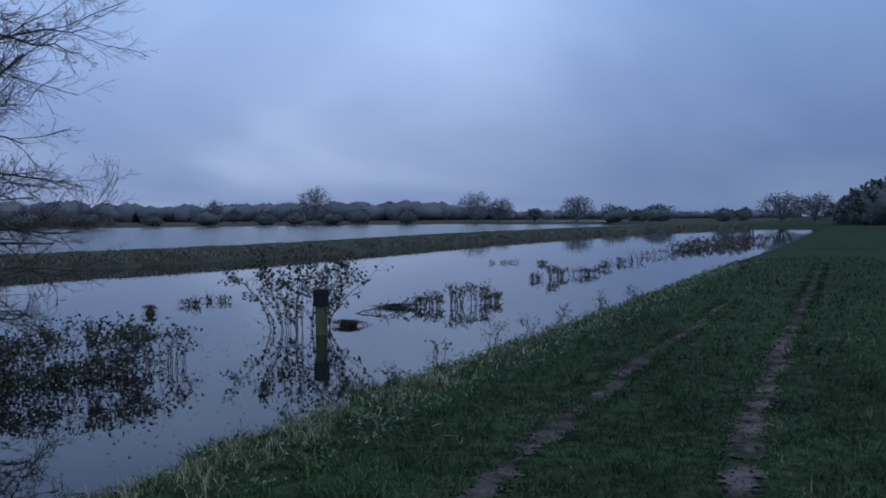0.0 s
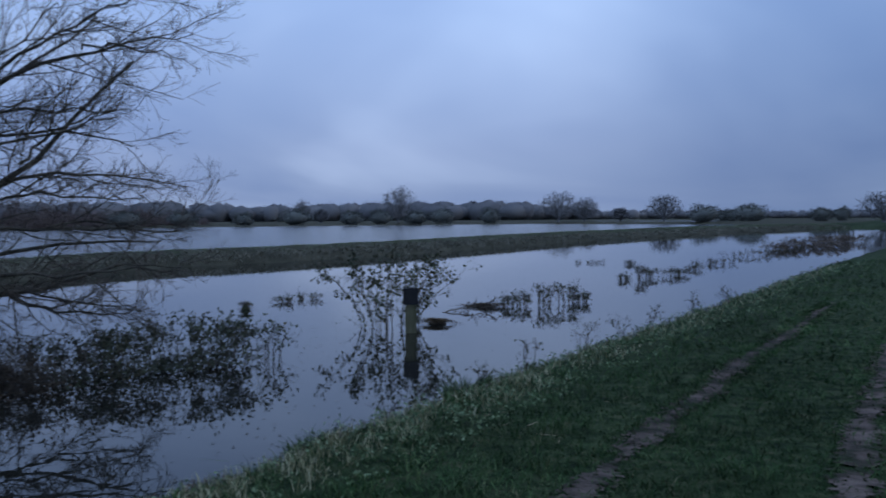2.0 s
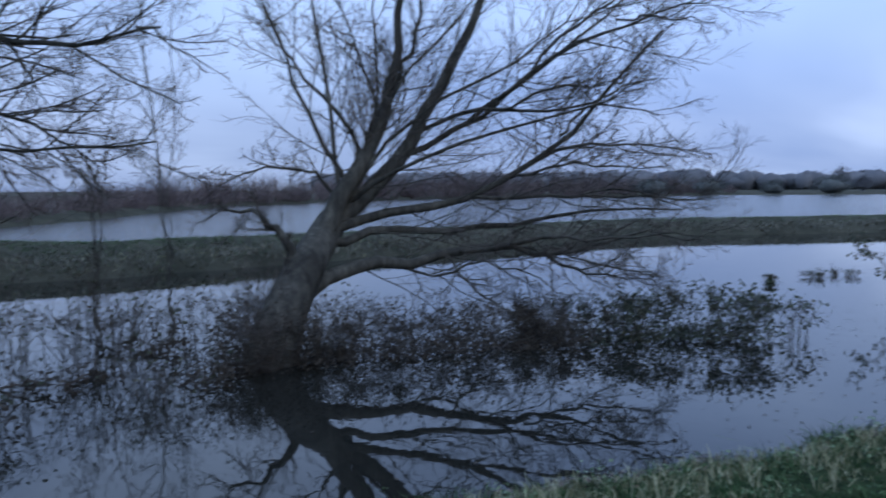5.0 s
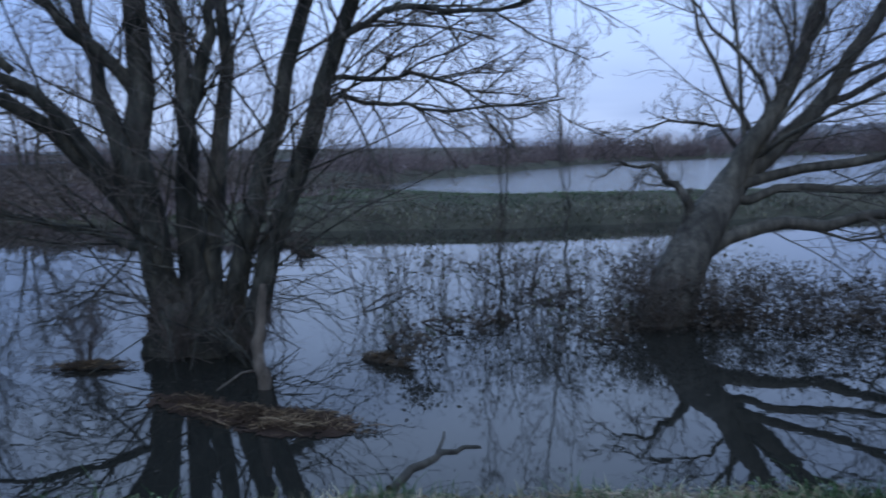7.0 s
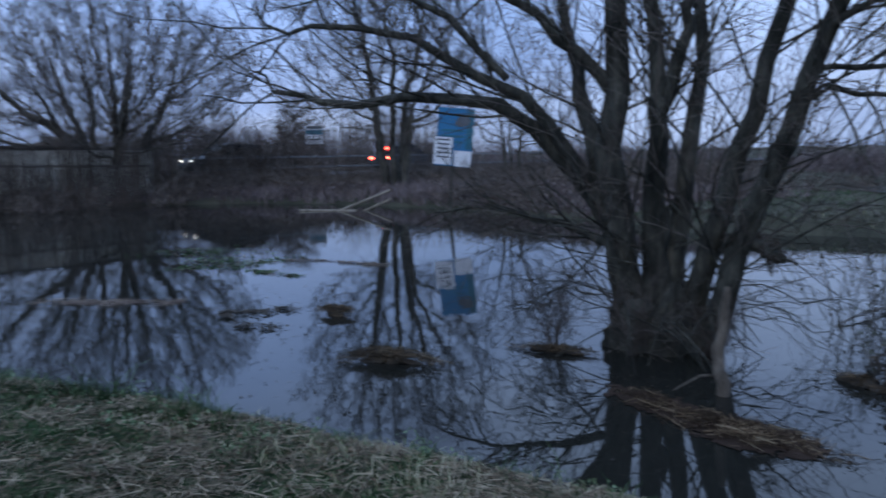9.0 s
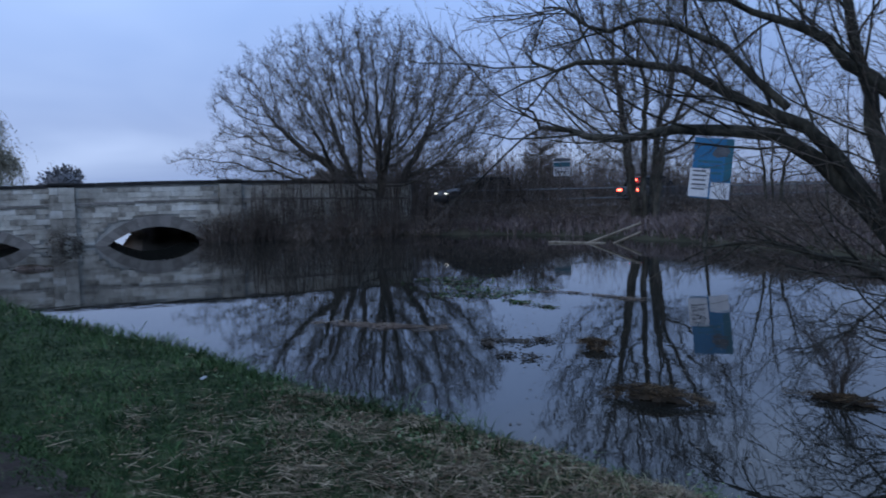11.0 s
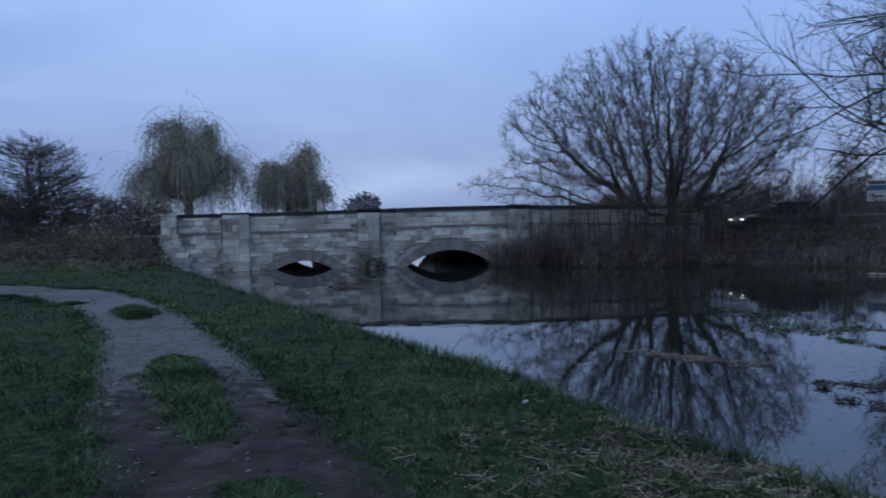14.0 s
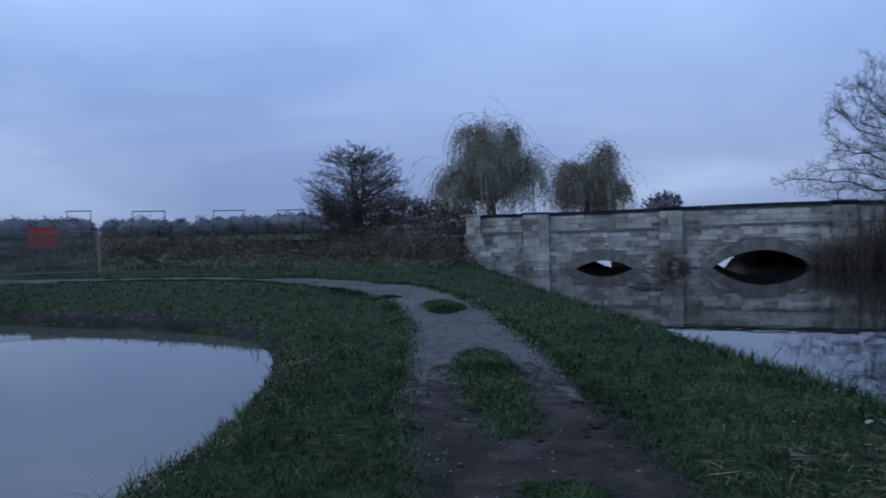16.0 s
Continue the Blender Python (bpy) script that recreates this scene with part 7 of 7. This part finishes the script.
def sunken_stick(x0, y0, x1, y1, seed):
    """A dead branch lying half under the water, with rags of dead leaf on it."""
    g = np.random.default_rng(seed)
    b = thing("sunken_branch", (x0, y0, 0), "dead half-sunken branch with rags of leaf", "branch", "branches in the flood")
    d = np.array([x1 - x0, y1 - y0, 0.0])
    up = np.array([0, 0, 1.0])
    P, R = stem([-0.15 * d - 0.06 * up, 0.25 * d + g.uniform(0.02, 0.08) * up, 0.6 * d + g.uniform(0.03, 0.14) * up, d + g.uniform(-0.02, 0.12) * up], 0.016, 0.006, n=12, wob=0.012, seed=seed)
    s = Shape().tube(P, R, 5)
    Q, RQ = sprout(P[None], R[None], 9, 0.1, (25, 75), 0.34, 0.02, 0.16, 5, g, 0.008, 0.003)
    tubes(s, Q, RQ, 3)
    Q2, RQ2 = sprout(Q, RQ, 4, 0.2, (25, 70), 0.5, 0.0, 0.18, 3, g, 0.005, 0.002)
    ribbons(s, Q2, RQ2, g)
    part("branch", s, M_TWIG, b)
    q = np.concatenate([Q.reshape(-1, 3), Q2.reshape(-1, 3)])
    q = np.concatenate([q[g.integers(0, len(q), 100)] + g.normal(size=(100, 3)) * 0.03, q[g.integers(0, len(q), 1)] + g.normal(size=(70, 3)) * 0.09])
    q[:, 2] = np.maximum(q[:, 2], 0.015)
    part("leaves", Shape().leaves(q, np.full(170, 0.055), seed, droop=0.6), M_WEED, b, kind="stuff")


for i, (x0, y0, x1, y1) in enumerate(SUNKEN):
    sunken_stick(x0, y0, x1, y1, 300 + i)
ro = thing("surface_roots", (-8.4, 0.95, 0), "tangle of bare roots and twigs at the alder's foot", "roots", kind="stuff")
g = np.random.default_rng(4)
base = np.tile([[0.0, 0.0, 0.45]], (40, 1)) + g.normal(size=(40, 3)) * (0.25, 0.3, 0.12)
tip = base + np.stack([g.uniform(0.0, 0.45, 40), g.normal(size=40) * 0.32, -g.uniform(0.25, 0.6, 40)], 1)
s = Shape()
tubes(s, np.stack([base, (base + tip) / 2 + (0, 0, 0.06), tip], 1), np.tile([0.010, 0.008, 0.004], (40, 1)), 4)
part("root_growth", s, M_ALDER, ro, kind="stuff")


def floating_bits():
    """Single leaves and bits of reed drifting on the water."""
    g = np.random.default_rng(66)
    n = 1500
    x = np.concatenate([g.normal(-9.5, 2.0, n), g.normal(-4.3, 1.2, n // 2), g.normal(-3.2, 1.6, n // 3)])
    y = np.concatenate([g.normal(-3.2, 2.4, n), g.normal(8.5, 2.0, n // 2), g.normal(13.5, 2.2, n // 3)])
    k = signed(RIVER, x, y) < -0.1
    p = np.column_stack([x[k], y[k], np.full(k.sum(), 0.008)])
    s = Shape().leaves(p, np.full(len(p), 0.045), 67)
    v = s.v[0]
    v[:, 2] = 0.006 + 0.15 * (v[:, 2] - 0.006).clip(0, 0.04)
    tagged(part("floating_leaves", s, M_WEED, kind="stuff"), "dead leaves and reed bits drifting on the water", "leaves")


floating_bits()

# ================= grass =================


def scatter(n, r0, r1, az0, az1, seed):
    g = np.random.default_rng(seed)
    r = r0 * (r1 / r0) ** g.uniform(0, 1, n)
    a = np.radians(g.uniform(az0, az1, n))
    return -np.sin(a) * r, np.cos(a) * r, r, g


def grass():
    x, y, r, g = scatter(330000, 2.6, 34, -38, 192, 21)
    z, wet = ground_height(x, y)
    keep = (wet > -0.03) & (on_track(x, y) + 0.16 * waves(x, y, 0.5, 9) + 0.12 * waves(x, y, 0.17, 8) + 0.10 * g.normal(size=len(x)) > -0.05)
    x, y, z, r, wet = x[keep], y[keep], z[keep], r[keep], wet[keep]
    zone = 1.0 * step(3.3, 1.2, np.hypot(x + 4.7, y + 0.2) * 0.8) + 0.3 * step(1.0, 0.2, wet) * step(1, 4, y) + 0.5 * step(1.2, 0.2, signed(POND, x, y))
    bare = signed(POND, x, y) - 0.14 - 0.32 * np.exp(-((y + 17.5) / 4.0) ** 2) + 0.25 * waves(x, y, 0.5, 46) + 0.12 * g.normal(size=len(x)) < 0
    keep = ((r < 26) | (x > -14) | (g.uniform(0, 1, len(x)) < 0.04)) & ~bare
    x, y, z, r, wet, zone = x[keep], y[keep], z[keep], r[keep], wet[keep], zone[keep]
    dead = 0.9 * waves(x, y, 1.1, 12) + 0.8 * waves(x, y, 0.35, 13) + 0.62 * zone - 0.27
    is_dead = (dead + g.normal(size=len(x)) * 0.2 > 0.28) & (zone > 0.25 * g.uniform(0.5, 1.5, len(x)))
    h = (0.045 + 0.05 * step(1.2, 0.2, wet) * g.uniform(0.3, 1.3, len(x)) + 0.05 * np.maximum(0, waves(x, y, 0.9, 14)) * 2) * g.uniform(0.6, 1.5, len(x))
    h *= step(-0.05, 0.6, on_track(x, y)) * 0.6 + 0.55
    h *= 1 - 0.30 * np.clip(zone, 0, 1)
    h *= 0.8 + 1.5 * np.maximum(0, waves(x, y, 0.38, 15)) + 0.8 * np.maximum(0, waves(x, y, 0.17, 16))
    lip = (wet > 0.02) & (wet < 1.1) & (y > -2.5) & (r < 30) & (waves(x, y, 1.0, 17) + 0.6 * waves(x, y, 0.3, 18) > -0.15) & (g.uniform(0, 1, len(x)) < np.where(y > 3.5, 0.55, 0.16))
    h *= np.where((wet < 1.3) & (y > 2), 0.7, 1.0)
    w = 0.0032 + 0.0008 * r
    base = np.stack([x, y, z - 0.01], 1)
    live = ~is_dead & ~lip
    tagged(part("grass", Shape().blades(base[live], h[live], w[live], g.uniform(0.3, 1.9, live.sum()), 1), M_GRASS, kind="stuff"), "short rough green grass covering the bank", "grass")
    thin = is_dead & (g.uniform(0, 1, len(x)) < 0.35)
    tagged(part("dead_grass", Shape().blades(base[thin] + (0, 0, 0.015), 0.018 + 0.2 * h[thin], w[thin] * 0.9, g.uniform(1.0, 6.5, thin.sum()), 2), M_STRAW, kind="stuff"),
           "flattened straw-coloured dead grass along the water's edge", "dead grass")
    tagged(part("stubble", Shape().blades(base[lip], g.uniform(0.04, 0.15, lip.sum()), 0.004 + 0.0006 * r[lip], g.uniform(0.0, 1.4, lip.sum()), 3), M_STUBBLE, kind="stuff"),
           "pale cut stubble stalks along the lip of the bank", "stubble")


grass()


def straw_litter():
    """Straight bits of dead stem lying flat, thick where the flood dropped them."""
    g = np.random.default_rng(27)
    n = 120000
    x = np.concatenate([g.uniform(-8.5, -2.2, n), g.uniform(-12, 1, n // 4)])
    y = np.concatenate([g.uniform(-5.0, 3.5, n), g.uniform(-12, 7.5, n // 4)])
    n = len(x)
    z, wet = ground_height(x, y)
    heap = 0.46 * step(3.3, 1.2, np.hypot(x + 4.7, y + 0.2) * 0.8) + 0.22 * step(1.2, 0.2, signed(POND, x, y)) + 0.02 + 0.34 * step(3.4, 1.0, np.hypot(x + 5.6, y + 3.4))
    lie = heap + 0.75 * waves(x, y, 0.9, 28) + 0.75 * waves(x, y, 0.3, 29)
    k = (wet > 0.0) & (on_track(x, y) > 0.15) & (lie > g.uniform(0.15, 1.0, n))
    x, y, z = x[k], y[k], z[k]
    n = len(x)
    a, L = g.uniform(0, 6.28, n), 0.025 + 0.17 * g.uniform(0, 1, n) ** 2
    d = np.stack([np.cos(a) * L, np.sin(a) * L, g.normal(size=n) * 0.012], 1)
    p = np.column_stack([x, y, z + g.uniform(0.012, 0.05, n)])
    w = g.uniform(0.0012, 0.0036, n)[:, None] * np.stack([-np.sin(a), np.cos(a), g.normal(size=n) * 0.4], 1)
    v = np.stack([p - d / 2 - w, p - d / 2 + w, p + d / 2 + w * 0.7, p + d / 2 - w * 0.7], 1).reshape(-1, 3)
    tagged(part("straw_litter", Shape().add(v, np.arange(4 * n).reshape(-1, 4)), M_STRAW, kind="stuff"), "dead stems left lying on the grass by the flood", "straw")


straw_litter()


def leaf_mould():
    """Flattened brown leaves and rotting stems in patches on the trodden bank."""
    g = np.random.default_rng(37)
    n = 90000
    x, y = g.uniform(-9.0, -2.2, n), g.uniform(-6.5, 3.5, n)
    z, wet = ground_height(x, y)
    lie = 0.5 * step(3.6, 1.2, np.hypot(x + 4.7, y + 0.2) * 0.8) + 0.4 * step(3.6, 1.0, np.hypot(x + 5.4, y + 3.0)) + 0.8 * waves(x, y, 1.0, 28) + 0.5 * waves(x, y, 0.3, 38)
    k = (wet > 0.0) & (on_track(x, y) > 0.2) & (lie > g.uniform(0.2, 0.9, n))
    x, y, z = x[k], y[k], z[k]
    n = len(x)
    s = Shape().leaves(np.column_stack([x, y, np.zeros(n)]), g.uniform(0.012, 0.045, n), 39)
    v = s.v[0]
    v[:, 2] = np.repeat(z + g.uniform(0.015, 0.05, n), 4) + 0.3 * v[:, 2]
    tagged(part("leaf_mould", s, M_MOULD, kind="stuff"), "flattened brown leaves and rotting stems on the bank", "litter")


leaf_mould()


def rut_verge():
    """Short grass growing in over the edges of the wheel tracks."""
    g = np.random.default_rng(23)
    for mid in (RUT_L, RUT_R):
        m = resample(mid, 3000)
        d = np.gradient(m, axis=0)
        d /= np.linalg.norm(d, axis=1, keepdims=True)
        n = 9000
        i = (g.uniform(0, 1, n) ** 1.3 * 2999).astype(int)
        side = np.where(g.uniform(0, 1, n) < 0.5, -1, 1) * np.abs(g.normal(0.15, 0.06, n))
        q = m[i] + np.stack([-d[i, 1], d[i, 0]], 1) * side[:, None]
        z, _ = ground_height(q[:, 0], q[:, 1])
        r = np.hypot(q[:, 0], q[:, 1])
        tagged(part("verge_grass", Shape().blades(np.column_stack([q, z]), g.uniform(0.02, 0.065, n), 0.003 + 0.0007 * r, g.uniform(0.3, 1.8, n), 24), M_GRASS, kind="stuff"), "short grass creeping over the track's edges", "grass")


rut_verge()


def path_verge():
    """Grass hanging over both edges of the path."""
    g = np.random.default_rng(26)
    for line in (PATH_L, PATH_R):
        m = resample(line, 3000)
        n = 11000
        i = (g.uniform(0, 1, n) ** 1.5 * 2600).astype(int)
        q = m[i] + g.normal(size=(n, 2)) * 0.10 + 0.10 * np.stack([waves(m[i, 0], m[i, 1], 0.5, 47), waves(m[i, 0], m[i, 1], 0.5, 48)], 1)
        z, wet = ground_height(q[:, 0], q[:, 1])
        k = wet > 0.1
        r = np.hypot(q[k, 0], q[k, 1])
        tagged(part("verge_grass", Shape().blades(np.column_stack([q[k], z[k]]), g.uniform(0.03, 0.09, k.sum()), 0.003 + 0.0008 * r, g.uniform(0.4, 2.0, k.sum()), 25), M_GRASS, kind="stuff"), "ragged grass along the path's edge", "grass")


path_verge()


def lip_litter():
    """Brown leaves and drift left along the water's edge."""
    x, y, r, g = scatter(60000, 4.2, 36, -36, 60, 97)
    z, wet = ground_height(x, y)
    k = (wet > -0.05) & (wet < 0.42) & (x > -13) & (waves(x, y, 0.7, 98) + 0.5 * waves(x, y, 0.2, 99) > -0.25)
    x, y, z, r = x[k], y[k], z[k], r[k]
    tagged(part("drift_litter", Shape().leaves(np.column_stack([x, y, z + g.uniform(0.0, 0.07, len(x))]), 0.018 + 0.0016 * r, 100), M_BRAMBLE, kind="stuff"), "brown dead leaves and drift along the water's edge", "litter")
    x, y, r, g = scatter(60000, 6.0, 26, 150, 200, 101)
    z, wet = ground_height(x, y)
    k = (wet > 0.0) & (wet < 0.9 * g.uniform(0, 1, len(x))) & (signed(POND, x, y) < 1.0) & (waves(x, y, 0.7, 102) + 0.5 * waves(x, y, 0.2, 103) > -0.15)
    x, y, z, r = x[k], y[k], z[k], r[k]
    tagged(part("drift_litter", Shape().leaves(np.column_stack([x, y, z + g.uniform(0.0, 0.06, len(x))]), 0.016 + 0.0014 * r, 104), M_BRACKEN, kind="stuff"), "brown dead leaves and stems along the pond's edge", "litter")


lip_litter()


def levee_growth():
    """Long dead grass and rushes on the levee across the river."""
    g = np.random.default_rng(91)
    far = resample(RIVER[33:], 4000)
    far = far[np.hypot(far[:, 0], far[:, 1]) < 170]
    odds = np.hypot(far[:, 0], far[:, 1]) ** -0.8
    d = np.gradient(far, axis=0)
    d /= np.linalg.norm(d, axis=1, keepdims=True)
    nrm = np.stack([-d[:, 1], d[:, 0]], 1)
    i = g.choice(len(far), 42000, p=odds / odds.sum())
    q = far[i] + nrm[i] * g.uniform(-0.6, 5.5, len(i))[:, None] + g.normal(size=(len(i), 2)) * 0.1
    z, wet = ground_height(q[:, 0], q[:, 1])
    k = (wet > -0.05) & (np.hypot(q[:, 0], q[:, 1]) < 165)
    q, z, wet = q[k], z[k], wet[k]
    r = np.hypot(q[:, 0], q[:, 1])
    h = (0.08 + 0.10 * step(2.5, 0, wet)) * g.uniform(0.4, 1.5, len(q))
    rank = wet + 0.5 * waves(q[:, 0], q[:, 1], 2.0, 93) + 0.3 * g.normal(size=len(q)) < 1.5
    h = np.where(rank, h, 0.55 * h)
    for keep, mat, text in ((rank, M_REED, "long dull brown grass down the levee's side"), (~rank, M_LEVEE, "short green grass on the levee's top")):
        tagged(part("levee_grass", Shape().blades(np.column_stack([q, z - 0.02])[keep], h[keep], 0.006 + 0.0010 * r[keep], g.uniform(0.5, 2.4, keep.sum()), 92), mat, kind="stuff"), text, "grass")


levee_growth()


def bank_weeds():
    """Nettles and docks: small leaves in low clumps along the lip of the bank."""
    x, y, r, g = scatter(170000, 4.5, 32, -35, 140, 95)
    z, wet = ground_height(x, y)
    k = (wet > 0.0) & (wet < np.where(y > 2, 1.5, 1.1)) & (x > -13) & (on_track(x, y) > 0.3) & (waves(x, y, 0.8, 96) + 0.4 * waves(x, y, 0.25, 97) > np.where(y > 5.5, -0.1, 0.12)) & (g.uniform(0, 1, len(x)) < np.where(y > 5.5, 1.0, 0.45))
    x, y, z, r = x[k], y[k], z[k], r[k]
    lift = g.uniform(0.03, 0.15, len(x)) * np.clip(0.6 + waves(x, y, 0.6, 98), 0.2, 1.4)
    tagged(part("bank_weeds", Shape().leaves(np.column_stack([x, y, z + lift]), 0.020 + 0.0017 * r, 99), M_NETTLE, kind="stuff"), "low green nettles and docks on the lip of the bank", "weeds")


bank_weeds()


def tuft(x, y, h, w, n, seed, label, mat=M_GRASS):
    g = np.random.default_rng(seed)
    r, a = np.sqrt(g.uniform(0, 1, n)) * w / 2, g.uniform(0, 6.28, n)
    px, py = x + np.cos(a) * r, y + np.sin(a) * r
    z, _ = ground_height(px, py)
    base = np.stack([px, py, np.maximum(z, -0.05)], 1)
    return tagged(part("grass_tuft", Shape().blades(base, h * g.uniform(0.5, 1.2, n), np.full(n, 0.012), g.uniform(0.2, 0.9, n), seed), mat, kind="stuff"), label, "grass tuft", "tufts on the bank")


tuft(-0.75, 8.95, 0.26, 0.5, 420, 3, "dense green tuft of long grass on the bank")
for i, (x, y) in enumerate([(-8.75, -10.5), (-7.25, -8.6), (-7.6, -9.4), (-6.9, -7.55), (-6.7, -6.6), (-6.5, -5.9), (-6.4, -5.3), (-5.1, -2.75), (-5.0, -2.4), (-1.9, 6.7), (-0.2, 9.8), (0.9, 12.0), (2.0, 14.3), (3.6, 17.2), (5.0, 20.2)]):
    tuft(x, y, 0.2 if y > 0 else 0.13, 0.5, 150 if y > 0 else 80, 30 + i, "ragged tuft of grass at the water's edge")


def isle(poly, seed, label):
    """Grass growing in the middle of the path."""
    p = np.asarray(poly, float)
    g = np.random.default_rng(seed)
    n = 24000
    x, y = g.uniform(p[:, 0].min(), p[:, 0].max(), n), g.uniform(p[:, 1].min(), p[:, 1].max(), n)
    d = signed(poly, x, y) + 0.10 * waves(x, y, 0.35, seed) + 0.06 * waves(x, y, 0.12, seed + 1)
    k = d < np.abs(g.normal(size=n)) * 0.06 - 0.03
    x, y, d = x[k], y[k], d[k]
    z, _ = ground_height(x, y)
    h = (0.025 + 0.075 * np.clip(-d / 0.3, 0, 1)) * g.uniform(0.5, 1.4, len(x))
    tagged(part("grass_strip", Shape().blades(np.stack([x, y, z], 1), h, np.full(len(x), 0.010), g.uniform(0.3, 1.6, len(x)), seed), M_GRASS, kind="stuff"), label, "grass")


isle([(-4.25, -10.0), (-4.75, -10.3), (-4.75, -9.6), (-4.4, -8.6), (-3.55, -6.7), (-3.2, -6.0), (-2.7, -6.1), (-3.15, -7.6), (-3.75, -9.2)], 51, "strip of grass growing along the middle of the path")
isle([(-6.05, -15.4), (-6.6, -16.4), (-7.0, -16.2), (-6.7, -14.7), (-6.05, -14.0), (-5.8, -14.3)], 52, "patch of grass growing in the path")
isle([(-2.5, -5.3), (-2.9, -5.0), (-2.6, -4.0), (-2.0, -3.2), (-1.7, -3.4), (-2.0, -4.4)], 53, "low grass growing in the trodden path")
isle([(-6.05, -18.0), (-6.35, -18.4), (-6.5, -17.7), (-6.2, -17.4)], 54, "small patch of grass in the path")


def path_stones():
    g = np.random.default_rng(61)
    P0, P1 = resample(PATH_L, 80), resample(PATH_R, 80)
    n = 1500
    i = np.minimum((g.uniform(0, 1, n) ** 1.4 * 56).astype(int), 79)
    k = g.uniform(0.03, 0.97, n)[:, None]
    q = P0[i] * (1 - k) + P1[i] * k + g.normal(size=(n, 2)) * 0.12
    z, _ = ground_height(q[:, 0], q[:, 1])
    s = Shape()
    oct_ = np.array([(1, 0, 0), (0, 1, 0), (-1, 0, 0), (0, -1, 0), (0, 0, 0.6), (0, 0, -0.3)])
    size = 0.004 + 0.016 * g.uniform(0, 1, n) ** 3
    a = g.uniform(0, 6.28, n)
    rot = np.stack([np.stack([np.cos(a), -np.sin(a), 0 * a], 1), np.stack([np.sin(a), np.cos(a), 0 * a], 1), np.tile([0, 0, 1.0], (n, 1))], 1)
    v = np.einsum("nij,kj->nki", rot, oct_) * (size[:, None] * g.uniform(0.6, 1.4, (n, 3)))[:, None, :] + np.column_stack([q, z + 0.02])[:, None]
    f = np.array([(0, 1, 4), (1, 2, 4), (2, 3, 4), (3, 0, 4), (1, 0, 5), (2, 1, 5), (3, 2, 5), (0, 3, 5)])
    s.add(v.reshape(-1, 3), (f[None] + 6 * np.arange(n)[:, None, None]).reshape(-1, 3))
    tagged(part("path_stones", s, M_PEBBLE, kind="stuff"), "scattered pale pebbles and chips on the path", "pebbles")


path_stones()
x, y = -5.55, -5.35
li = thing("litter", (x, y, gz(x, y) + 0.05), "crumpled white plastic wrapper lying in the grass", "litter", turn=20)
part("wrapper", Shape().add([(-0.045, -0.012, 0), (0.04, -0.012, 0.004), (0.045, 0.014, 0.003), (-0.04, 0.018, 0.006), (0.0, 0.0, 0.012), (-0.045, -0.012, -0.01), (0.04, -0.012, -0.01), (0.045, 0.014, -0.01), (-0.04, 0.018, -0.01)],
                            [(0, 1, 4), (1, 2, 4), (2, 3, 4), (3, 0, 4), (1, 0, 5), (1, 5, 6), (2, 1, 6), (2, 6, 7), (3, 2, 7), (3, 7, 8), (0, 3, 8), (0, 8, 5)]), M_LITTER, li)
